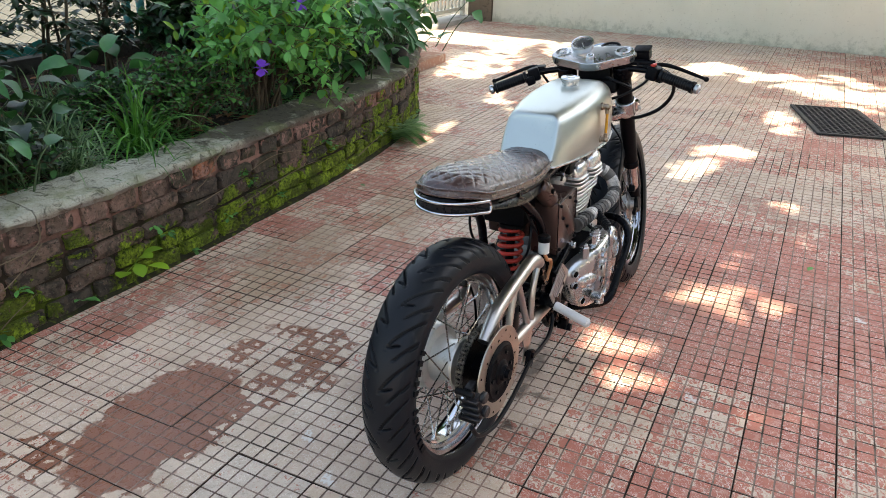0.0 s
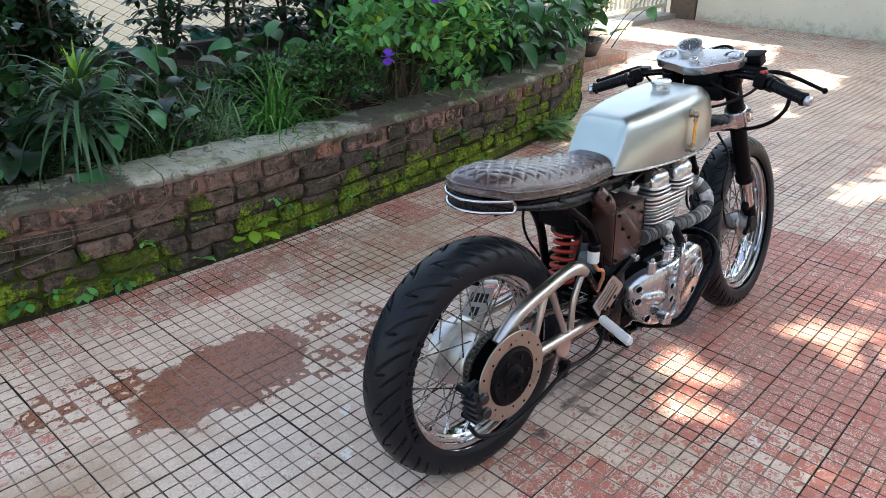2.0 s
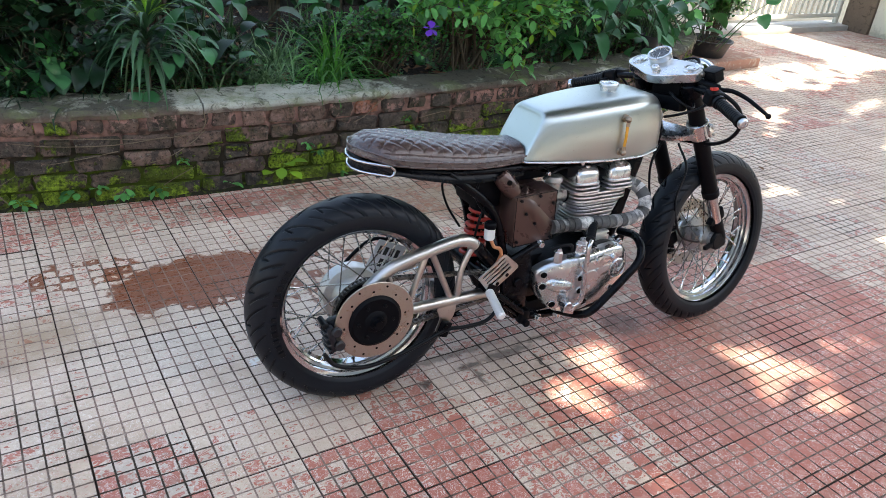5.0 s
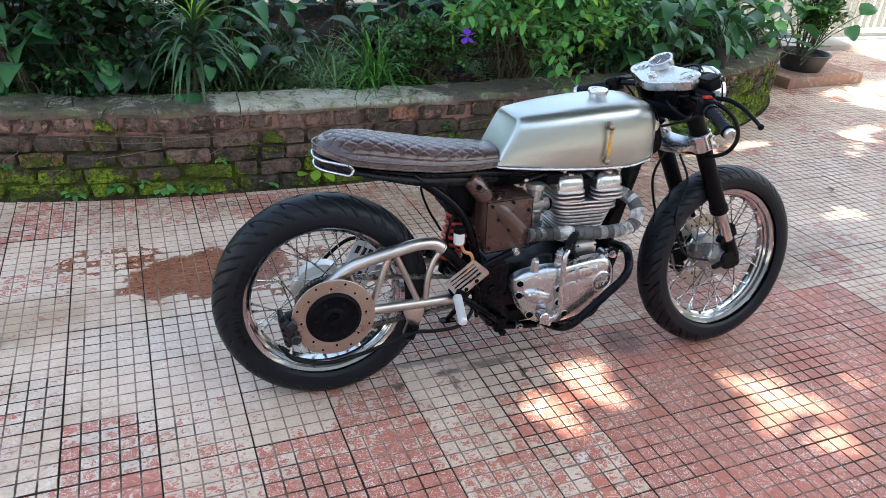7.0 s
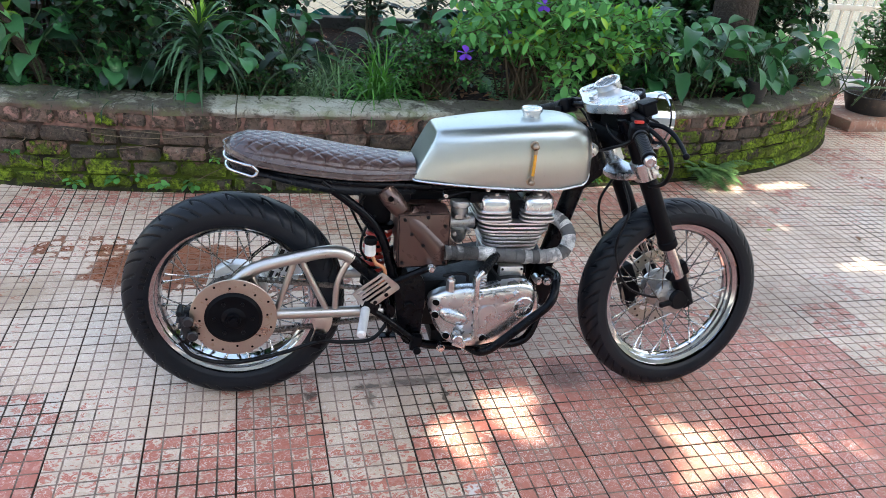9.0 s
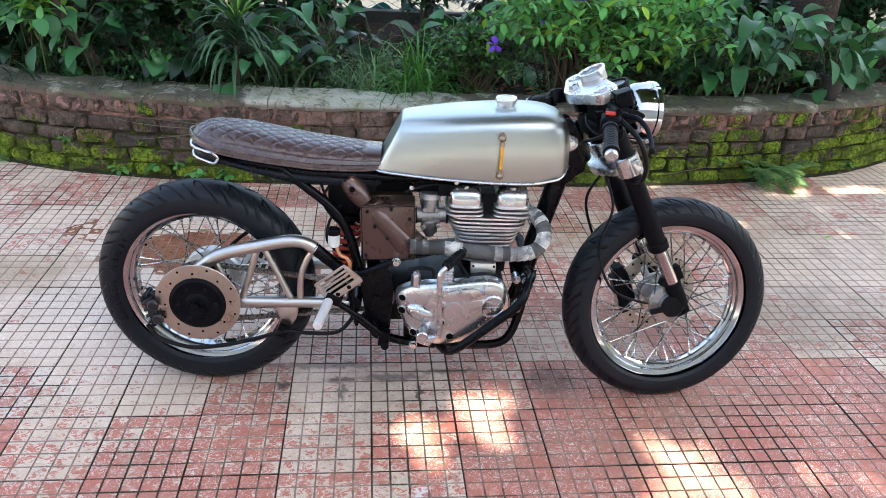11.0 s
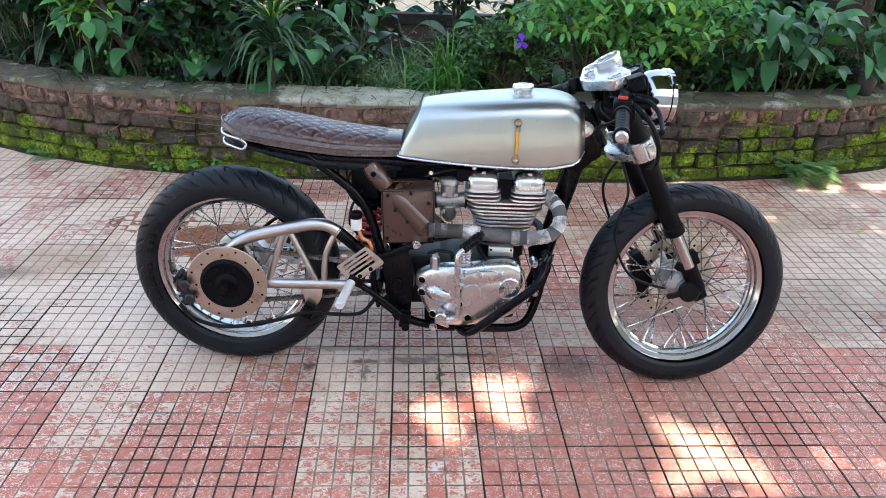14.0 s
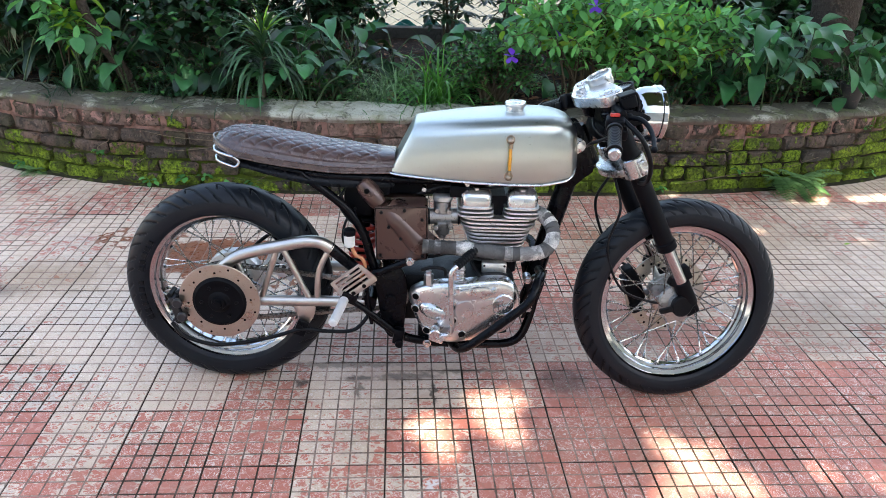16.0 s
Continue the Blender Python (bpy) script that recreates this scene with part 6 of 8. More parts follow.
cyl(bm, (0.703, -0.04, 0.571), (0.709, -0.04, 0.571), 0.027, seg=20, bevel=0.002)
part("intake_rubber", bm, M_RUBBER, engine)
bm = bmesh.new()
cyl(bm, (0.59, -0.04, 0.566), (0.62, -0.04, 0.568), 0.026, seg=20, bevel=0.003)
part("intake_rubber", bm, M_RUBBER, engine)
bm = bmesh.new()
tube(bm, [(0.643, -0.210, 0.262), (0.66, -0.214, 0.256), (0.684, -0.218, 0.262), (0.692, -0.222, 0.29), (0.688, -0.224, 0.36), (0.684, -0.226, 0.44), (0.686, -0.224, 0.470), (0.70, -0.215, 0.483)], 0.0078, 14, 6)
cyl(bm, (0.643, -0.19, 0.262), (0.643, -0.226, 0.262), 0.017, seg=20, bevel=0.003)
box(bm, (0.045, 0.022, 0.022), (0.648, -0.214, 0.248), (0, 20, 0), bevel=0.005)
kick = part("kick_starter", bm, M_ALLOY, bike, "folded alloy kick-start lever")
bm = bmesh.new()
ks0, ks1 = Vector((0.698, -0.212, 0.482)), Vector((0.755, -0.150, 0.508))
cyl(bm, ks0, ks1, 0.0115, seg=18, bevel=0.003)
for k in range(9):
    c = ks0.lerp(ks1, (k + 0.5) / 9)
    cyl(bm, c - (ks1 - ks0) * 0.03, c + (ks1 - ks0) * 0.03, 0.0142, seg=18, bevel=0.001)
part("pedal_rubber", bm, M_RUBBER, kick, "ribbed black rubber pedal")
for pts in ([(0.60, -0.15, 0.44), (0.63, -0.165, 0.455), (0.665, -0.165, 0.45), (0.67, -0.165, 0.43)], [(0.735, -0.10, 0.50), (0.745, -0.13, 0.46), (0.765, -0.155, 0.435), (0.77, -0.17, 0.42)], [(0.55, -0.10, 0.47), (0.62, -0.12, 0.47), (0.70, -0.11, 0.485), (0.76, -0.09, 0.47)]):
    bm = bmesh.new()
    tube(bm, pts, 0.0055, 10, 6)
    part("oil_line", bm, M_RUBBER, engine, "black rubber oil line")

# exhaust, side box and heat shield
EXH = [(0.915, -0.045, 0.590), (0.945, -0.065, 0.596), (0.974, -0.100, 0.579), (0.981, -0.130, 0.545), (0.958, -0.145, 0.512), (0.910, -0.148, 0.500), (0.84, -0.146, 0.499), (0.74, -0.142, 0.506), (0.66, -0.140, 0.509), (0.60, -0.138, 0.510)]
bm = bmesh.new()
pts = curve(EXH, 10)
bm_len = len(pts)
tube(bm, EXH, 0.0185, 20, 10)
exhaust = part("exhaust_pipe", bm, M_WRAP, bike, "exhaust pipe in grey glass-fibre wrap")
for i in range(2, bm_len - 4, 3):
    ring = pts[i:i + 5]
    if len(ring) > 3:
        bm = bmesh.new()
        tube(bm, ring, lambda f: 0.0188 + 0.0036 * f, 20, 1, False)
        part("wrap_turn", bm, M_WRAP, exhaust)
bm = bmesh.new()
plate(bm, [tuple(v) for v in round_poly([(0.462, 0.455), (0.617, 0.462), (0.612, 0.632), (0.458, 0.625)], [0.012] * 4, 5)], -0.130, -0.045, 0.005)
side_box = part("side_box", bm, M_BROWN, bike, "brown metallic side box with a moulded heat shield")
a, b = Vector((0.612, -0.1085, 0.476)), Vector((0.486, -0.1125, 0.618))
bm = bmesh.new()
rings = []
for i in range(15):
    f = i / 14
    c = a.lerp(b, f)
    u_ = Vector((0.748, 0, 0.663))
    w_, h_ = 0.046 - 0.014 * f, (0.034 - 0.008 * f) * min(1.0, 0.55 + 2.2 * min(f, 1 - f)) + 0.02
    rings.append([c + u_ * w_ * math.cos(math.pi * k / 18) * (1 + 0.12 * abs(math.cos(math.pi * k / 18)) ** 3) + Vector((0, -h_ * math.sin(math.pi * k / 18) + 0.02, 0)) for k in range(19)])
loft(bm, rings)
bmesh.ops.recalc_face_normals(bm, faces=bm.faces)
part("heat_shield", bm, M_BROWN, side_box, "half-round brown heat shield across the box")
bm = bmesh.new()
seam_ = [(0.466, 0.459), (0.613, 0.466), (0.608, 0.628), (0.462, 0.621)]
tube(bm, [(x, -0.1302, z) for x, z in seam_ + seam_[:1]], 0.0016, 6, 1, False)
part("panel_edge", bm, M_BLACK, side_box, "dark rolled edge of the panel")
bm = bmesh.new()
a, b = Vector((0.474, -0.100, 0.622)), Vector((0.411, -0.084, 0.696))
lathe(bm, [(0, 0), (0.022, 0.001), (0.027, 0.015), (0.029, 0.045), (0.028, 0.068), (0.023, 0.083), (0.014, 0.088), (0.012, 0.082), (0, 0.082)], along(a, b), 28)
part("silencer_tip", bm, M_BROWN, side_box, "short brown silencer tip")
bm = bmesh.new()
cyl(bm, (0.436, -0.122, 0.668), (0.436, -0.105, 0.668), 0.008, seg=14)
part("outlet_hole", bm, M_HOLE, side_box)
for px, pz in ((0.478, 0.61), (0.545, 0.618), (0.597, 0.59), (0.476, 0.475), (0.535, 0.53), (0.600, 0.475), (0.50, 0.565)):
    bm = bmesh.new()
    cyl(bm, (px, -0.130, pz), (px, -0.138, pz), 0.005, seg=12, bevel=0.0012)
    part("screw", bm, M_GREASE, side_box)
bm = bmesh.new()
box(bm, (0.14, 0.14, 0.13), (0.535, 0.03, 0.562), bevel=0.015)
part("inner_air_box", bm, M_BROWN, side_box)
bm = bmesh.new()
box(bm, (0.30, 0.10, 0.075), (0.585, 0.01, 0.672), bevel=0.012)
box(bm, (0.06, 0.05, 0.05), (0.47, -0.055, 0.668), bevel=0.008)
box(bm, (0.05, 0.045, 0.035), (0.70, -0.06, 0.660), bevel=0.006)
part("electrics_tray", bm, M_DULL, bike, "black electrics tray under the tank")
for px, pz in ((0.60, 0.668), (0.716, 0.655), (0.725, 0.688)):
    bm = bmesh.new()
    cyl(bm, (px, -0.05, pz), (px, -0.092, pz), 0.0075, seg=6, bevel=0.001)
    part("bolt", bm, M_ALLOY, motor_frame, "bright hexagon bolt")

# foot controls
fp_m = Matrix.Translation((0.402, -0.166, 0.402)) @ Matrix.Rotation(radians(-38), 4, "Y")
bm = bmesh.new()
Ly = Matrix(((1, 0, 0, 0), (0, 0, 1, 0), (0, 1, 0, 0), (0, 0, 0, 1)))
fm = fp_m @ Ly
plate(bm, [tuple(v) for v in round_poly([(-0.062, -0.036), (0.060, -0.036), (0.060, -0.018), (-0.062, -0.018)], [0.008, 0.008, 0.002, 0.002], 5)], -0.0025, 0.0025, 0.0008, fm)
plate(bm, [tuple(v) for v in round_poly([(-0.062, 0.030), (0.048, 0.030), (0.048, 0.038), (-0.062, 0.038)], [0.002, 0.002, 0.006, 0.006], 5)], -0.0025, 0.0025, 0.0008, fm)
plate(bm, [(-0.062, -0.02), (-0.050, -0.02), (-0.050, 0.032), (-0.062, 0.032)], -0.0025, 0.0025, 0.0006, fm)
plate(bm, [(0.040, -0.02), (0.060, -0.02), (0.050, 0.032), (0.040, 0.032)], -0.0025, 0.0025, 0.0006, fm)
for v0 in (-0.006, 0.008, 0.020):
    plate(bm, [(-0.055, v0 - 0.0035), (0.045, v0 - 0.0035), (0.045, v0 + 0.0035), (-0.055, v0 + 0.0035)], -0.0018, 0.0024, 0.0006, fm)
foot = part("heel_guard", bm, M_STEEL, bike, "slotted bare metal heel guard")
for u in (-0.025, 0.015):
    bm = bmesh.new()
    cyl(bm, fm @ Vector((u, -0.027, -0.0028)), fm @ Vector((u, -0.027, 0.0028)), 0.0065, seg=16)
    part("round_hole", bm, M_HOLE, foot)
for s_ in (-1, 1):
    bm = bmesh.new()
    cyl(bm, (0.372, s_ * 0.168, 0.344), (0.350, s_ * 0.278, 0.322), 0.0135, seg=20, bevel=0.003)
    cyl(bm, (0.3495, s_ * 0.2785, 0.3219), (0.349, s_ * 0.281, 0.3214), 0.0085, seg=16)
    peg = part("foot_peg", bm, M_PEG, bike, "pale knurled alloy foot peg")
    bm = bmesh.new()
    box(bm, (0.05, 0.05, 0.034), (0.385, s_ * 0.145, 0.348), (0, 25, 0), bevel=0.007)
    part("peg_bracket", bm, M_BLACK, peg)
for pts, r_ in (([(0.40, -0.15, 0.325), (0.455, -0.15, 0.285), (0.535, -0.145, 0.215)], 0.0095), ([(0.42, -0.135, 0.30), (0.47, -0.135, 0.25), (0.53, -0.13, 0.20)], 0.007), ([(0.435, -0.14, 0.385), (0.442, -0.145, 0.30), (0.45, -0.14, 0.25)], 0.006)):
    bm = bmesh.new()
    tube(bm, pts, r_, 10, 6)
    part("brake_linkage", bm, M_BLACK, bike, "black brake pedal linkage")
bm = bmesh.new()
box(bm, (0.032, 0.03, 0.05), (0.532, -0.14, 0.21), (0, 10, 0), bevel=0.006)
cyl(bm, (0.535, -0.165, 0.19), (0.535, -0.12, 0.19), 0.012, seg=14, bevel=0.002)
part("linkage_end", bm, M_DULL, bike)
for s_ in (-1, 1):
    bm = bmesh.new()
    tube(bm, [(0.958, s_ * 0.06, 0.41), (0.958, s_ * 0.13, 0.424), (0.938, s_ * 0.185, 0.420), (0.925, s_ * 0.212, 0.395), (0.905, s_ * 0.222, 0.368), (0.866, s_ * 0.225, 0.334), (0.80, s_ * 0.226, 0.276), (0.745, s_ * 0.224, 0.229), (0.718, s_ * 0.205, 0.208), (0.70, s_ * 0.15, 0.190), (0.69, s_ * 0.10, 0.178)], 0.0135, 14, 8)
    part("crash_bar", bm, M_BLACK, bike, "black tubular crash bar round the engine")
bm = bmesh.new()
tube(bm, [(0.55, 0.12, 0.20), (0.53, 0.17, 0.12), (0.50, 0.235, 0.016)], 0.010, 12, 6)
box(bm, (0.06, 0.035, 0.008), (0.50, 0.238, 0.010), bevel=0.002)
part("side_stand", bm, M_BLACK, bike, "black side stand")

# number plate behind the rear wheel
pm = Matrix.Translation((0.143, 0.104, 0.352)) @ Matrix.Rotation(radians(24), 4, "Y") @ Matrix.Rotation(radians(5), 4, "X")
bm = bmesh.new()
box(bm, (0.105, 0.0022, 0.150), m=pm, bevel=0.0008, seg=1)
number_plate = part("number_plate", bm, M_PLATE, bike, "white number plate with black bars")
for row, n_ in ((0.042, 4), (0.0, 2), (-0.042, 4)):
    for k in range(n_):
        for side_ in (-1, 1):
            bm = bmesh.new()
            box(bm, (0.013, 0.0012, 0.028), m=pm @ pose((k - (n_ - 1) / 2) * 0.021, side_ * 0.0017, row))
            part("black_bar", bm, M_INK, number_plate)
bm = bmesh.new()
tube(bm, [(0.0, 0.13, 0.33), (0.05, 0.125, 0.39), (0.11, 0.115, 0.435), (0.17, 0.110, 0.425)], 0.006, 10, 6)
box(bm, (0.018, 0.02, 0.014), (0.165, 0.105, 0.432), bevel=0.003)
part("plate_bracket", bm, M_DULL, number_plate)

# ---- steered parts: front wheel, fork, clamps, bars ----
FC = Vector((FX, 0, FZ))
bm = bmesh.new()
lathe(bm, [(0.012, -0.060), (0.034, -0.060), (0.036, -0.045), (0.060, -0.040), (0.064, -0.034), (0.034, -0.026), (0.032, 0.026), (0.064, 0.034), (0.066, 0.042), (0.05, 0.052), (0.04, 0.062), (0.012, 0.064)], Matrix.Translation(FC) @ AX, 44, True)
front_wheel = fpart("front_wheel", bm, M_CARB, bike, "wire-spoked front wheel with alloy hub")
tyre("tyre", FC, 0.279, 0.057, 0.0455, FRONT, front_wheel, 23, 2, 1)["label"] = "black front tyre with curved tread grooves"
bm = bmesh.new()
cyl(bm, FC + Vector((0, -0.076, 0)), FC + Vector((0, -0.056, 0)), 0.034, seg=36, bevel=0.005)
box(bm, (0.05, 0.016, 0.016), FC + Vector((-0.045, -0.066, -0.012)), (0, -12, 0), bevel=0.005)
for v in bm.verts:
    v.co.y += OFFSET
part("speedometer_drive", bm, M_GREASE, front_wheel, "black speedometer drive on the hub").data.transform(STEER)
bm = bmesh.new()
lathe(bm, rim_profile(0.243, 0.038), Matrix.Translation(FC) @ AX, 96, True)
fpart("rim", bm, M_CHROME, front_wheel, "chromed steel rim")
spokes(front_wheel, FC, FRONT, 36, 0.058, 0.036, 0.217, 0.008)
bm = bmesh.new()
ring_holes(bm, 0.085, 0.132, 0.068, 0.073, FC)
front_disc = fpart("front_brake_disc", bm, M_DISC, bike, "drilled front brake disc")
for i in range(30):
    at = 2 * math.pi * i / 30
    r_ = (0.096, 0.109, 0.122)[i % 3]
    c = FC + Vector((r_ * math.cos(at), 0.0676, r_ * math.sin(at)))
    bm = bmesh.new()
    cyl(bm, c, c + Vector((0, 0.0058, 0)), 0.0042, seg=12)
    fpart("drilled_hole", bm, M_HOLE, front_disc)
bm = bmesh.new()
lathe(bm, [(0.03, 0.06), (0.062, 0.064), (0.062, 0.072), (0.03, 0.074)], Matrix.Translation(FC) @ AX, 36, True)
fpart("disc_carrier", bm, M_FIN, front_disc, "cast alloy disc carrier")
for i in range(6):
    bm = bmesh.new()
    box(bm, (0.05, 0.006, 0.020), m=Matrix.Translation(FC) @ Matrix.Rotation(2 * math.pi * i / 6, 4, "Y") @ pose(0.072, 0.0685, 0), bevel=0.003)
    fpart("carrier_arm", bm, M_FIN, front_disc)
bm = bmesh.new()
for sx, sz, px, pz in ((0.055, 0.10, 1.302, 0.335), (0.04, 0.05, 1.288, 0.385), (0.035, 0.04, 1.312, 0.275)):
    box(bm, (sx, 0.055, sz), (px, 0.082, pz), (0, -22, 0), bevel=0.010, seg=3)
front_caliper = fpart("front_brake_caliper", bm, M_DULL, bike, "black front brake caliper")

FRONT_SET = BIKE.inverted() @ pose(1.652, 0.131, 0.3185, -9.8, 0, 2.5) @ Matrix.Diagonal((0.994, 1, 0.994, 1)) @ Matrix.Translation(-FC) @ FRONT.inverted()
for ob in (front_wheel, front_disc, front_caliper):
    ob.matrix_basis = FRONT_SET


def fork_x(z):
    return 1.322 + (0.50 - z) * 0.525


def fork_point(z, y):
    return Vector((fork_x(z), y, z))


for s_ in (-1, 1):
    y = s_ * 0.098
    bm = bmesh.new()
    cyl(bm, fork_point(0.505, y), fork_point(0.955, y), 0.0272, seg=28, bevel=0.002)
    cyl(bm, fork_point(0.498, y), fork_point(0.525, y), 0.0305, seg=28, bevel=0.004)
    fork_leg = fpart("fork_leg", bm, M_DULL, bike, "fat black upper fork tube with chrome slider")
    bm = bmesh.new()
    cyl(bm, fork_point(0.37, y), fork_point(0.51, y), 0.0212, seg=28)
    fpart("slider", bm, M_CHROME, fork_leg, "chromed fork slider")
    bm = bmesh.new()
    cyl(bm, fork_point(0.315, y), fork_point(0.395, y), 0.0255, seg=24, bevel=0.005)
    box(bm, (0.046, 0.036, 0.080), (FX + 0.004, y, FZ - 0.002), (0, -28, 0), bevel=0.012, seg=3)
    box(bm, (0.020, 0.030, 0.045), (fork_x(0.41) + 0.022, y, 0.425), (0, -28, 0), bevel=0.005)
    box(bm, (0.026, 0.026, 0.026), (fork_x(0.38) - 0.032, y, 0.392), (0, 20, 0), bevel=0.006)
    cyl(bm, (FX + 0.012, y - s_ * 0.005, FZ - 0.022), (FX + 0.012, y + s_ * 0.024, FZ - 0.022), 0.010, seg=16, bevel=0.002)
    fpart("axle_lug", bm, M_DULL, fork_leg, "black cast axle lug")
bm = bmesh.new()
cyl(bm, FC + Vector((0, -0.10, 0)), FC + Vector((0, 0.10, 0)), 0.012, seg=16)
cyl(bm, FC + Vector((0, -0.082, 0)), FC + Vector((0, -0.058, 0)), 0.026, seg=24, bevel=0.004)
fpart("front_axle", bm, M_STEEL, bike)
bm = bmesh.new()
for s_ in (-1, 1):
    cyl(bm, fork_point(0.728, s_ * 0.098), fork_point(0.782, s_ * 0.098), 0.0365, seg=30, bevel=0.003)
    box(bm, (0.022, 0.03, 0.044), fork_point(0.757, s_ * 0.128) + Vector((0.012, 0, 0)), (0, -27.7, 0), bevel=0.005)
lm = Matrix.Translation((fork_x(0.745) - 0.022, 0, 0.736)) @ Matrix.Rotation(radians(-27.7), 4, "Y")
plate(bm, smooth_loop([(0.035, 0.10), (0.02, 0.04), (0.02, -0.04), (0.035, -0.10), (0.0, -0.118), (-0.040, -0.06), (-0.055, 0), (-0.040, 0.06), (0.0, 0.118)], 4), -0.010, 0.012, 0.003, lm)
fpart("lower_fork_clamp", bm, M_ALLOY, bike, "machined alloy lower fork clamp")
for s_ in (-1, 1):
    for dz in (0.744, 0.770):
        bm = bmesh.new()
        c = fork_point(dz, s_ * 0.128) + Vector((0.020, 0, 0))
        cyl(bm, c + Vector((0, -s_ * 0.01, 0)), c + Vector((0, s_ * 0.020, 0)), 0.0065, seg=14, bevel=0.001)
        fpart("clamp_bolt", bm, M_STEEL, bike)
tm = Matrix.Translation((fork_x(0.955) + 0.008, 0, 0.953)) @ Matrix.Rotation(radians(-24), 4, "Y")
TOP = smooth_loop([(0.038, 0.10), (0.040, 0.0), (0.038, -0.10), (0.026, -0.132), (-0.004, -0.142), (-0.028, -0.128), (-0.052, -0.070), (-0.070, -0.028), (-0.074, 0), (-0.070, 0.028), (-0.052, 0.070), (-0.028, 0.128), (-0.004, 0.142), (0.026, 0.132)], 4)
bm = bmesh.new()
plate(bm, TOP, -0.022, 0.010, 0.004, tm, 3)
top_clamp = fpart("top_fork_clamp", bm, M_ALLOY, bike, "polished alloy top fork clamp")
for v in (-0.105, 0.105):
    bm = bmesh.new()
    lathe(bm, [(0, 0.009), (0.027, 0.009), (0.027, 0.0125), (0.024, 0.0135), (0.021, 0.0115), (0.012, 0.0115), (0.012, 0.015), (0, 0.0155)], tm @ pose(0.0, v, 0), 36)
    fpart("fork_cap", bm, M_ALLOY, top_clamp, "round alloy fork cap")
bm = bmesh.new()
lathe(bm, [(0, 0.009), (0.018, 0.009), (0.018, 0.012), (0.0145, 0.013), (0.0145, 0.024), (0.012, 0.027), (0.007, 0.028), (0, 0.026)], tm @ pose(-0.045, 0, 0), 6)
fpart("stem_nut", bm, M_ALLOY, top_clamp, "alloy steering stem nut", smooth=False)
for s_ in (-1, 1):
    bm = bmesh.new()
    c = tm @ Vector((0.005, s_ * 0.139, -0.006))
    cyl(bm, c, c + Vector((0, s_ * 0.008, 0)), 0.0085, seg=18, bevel=0.001)
    cyl(bm, c + Vector((0, s_ * 0.0075, 0)), c + Vector((0, s_ * 0.0085, 0)), 0.005, seg=6)
    fpart("pinch_bolt", bm, M_STEEL, top_clamp)
for nm, u, v, h0, h1, r_, tilt in (("speedometer", 0.030, 0.040, -0.01, 0.032, 0.0375, -5), ("tachometer", 0.052, -0.050, -0.05, -0.006, 0.036, -2)):
    dm = tm @ pose(u, v, 0, 0, tilt, 0)
    bm = bmesh.new()
    lathe(bm, [(0, h0), (r_ * 0.93, h0), (r_, h0 + 0.006), (r_, h1 - 0.006), (r_ + 0.0025, h1 - 0.004), (r_ + 0.002, h1), (r_ - 0.004, h1 + 0.001), (r_ - 0.006, h1 - 0.004), (0, h1 - 0.004)], dm, 48)
    gauge = fpart(nm, bm, M_ALLOY if nm[0] == "s" else M_DULL, bike, "round gauge in a bright bezel" if nm[0] == "s" else "black round gauge sunk in front of the clamp")
    bm = bmesh.new()
    lathe(bm, [(r_ - 0.0065, h1 - 0.0035), (0, h1 - 0.0035)], dm, 40)
    fpart("dial_face", bm, M_DIAL, gauge, "black dial face")
    bm = bmesh.new()
    for k in range(15):
        at = radians(-40 + k * 18.6)
        box(bm, (0.0055 if k % 2 else 0.008, 0.0014, 0.0006), m=dm @ Matrix.Rotation(at, 4, "Z") @ pose(r_ * 0.70, 0, h1 - 0.003))
    box(bm, (r_ * 0.62, 0.002, 0.0008), m=dm @ Matrix.Rotation(radians(200), 4, "Z") @ pose(r_ * 0.25, 0, h1 - 0.0026))
    fpart("dial_marks", bm, M_WHITEPLASTIC, gauge, "white dial marks and needle")
bm = bmesh.new()
hm = Matrix.Translation((1.205, 0, 0.885)) @ Matrix.Rotation(radians(90 + 3), 4, "Y")
lathe(bm, [(0, -0.03), (0.035, -0.028), (0.062, -0.012), (0.078, 0.012), (0.084, 0.040), (0.084, 0.058), (0.0885, 0.060), (0.0885, 0.072), (0.084, 0.076), (0.080, 0.071)], hm, 56)
headlight = fpart("headlight", bm, M_CHROME, bike, "chromed round headlight")
k = Nodes("headlight_glass")
k.set(color=(0.9, 0.92, 0.92), rough=0.03, trans=0.9, ior=1.45)
bm = bmesh.new()
lathe(bm, [(0.081, 0.071), (0.06, 0.080), (0.03, 0.0845), (0, 0.086)], hm, 48)
fpart("glass", bm, k.m, headlight, "clear headlight glass")
for s_ in (-1, 1):
    bm = bmesh.new()
    plate(bm, smooth_loop([(1.085, 0.90), (1.12, 0.915), (1.19, 0.905), (1.225, 0.888), (1.19, 0.868), (1.12, 0.862)], 3), s_ * 0.092, s_ * 0.086, 0.001)
    fpart("headlight_bracket", bm, M_DULL, headlight)
bm = bmesh.new()
box(bm, (0.07, 0.12, 0.09), (1.14, 0.0, 0.885), bevel=0.02)
box(bm, (0.05, 0.16, 0.05), (1.115, 0.0, 0.84), bevel=0.015)
fpart("wiring_loom", bm, M_DULL, bike, "black wiring tucked behind the headlight")
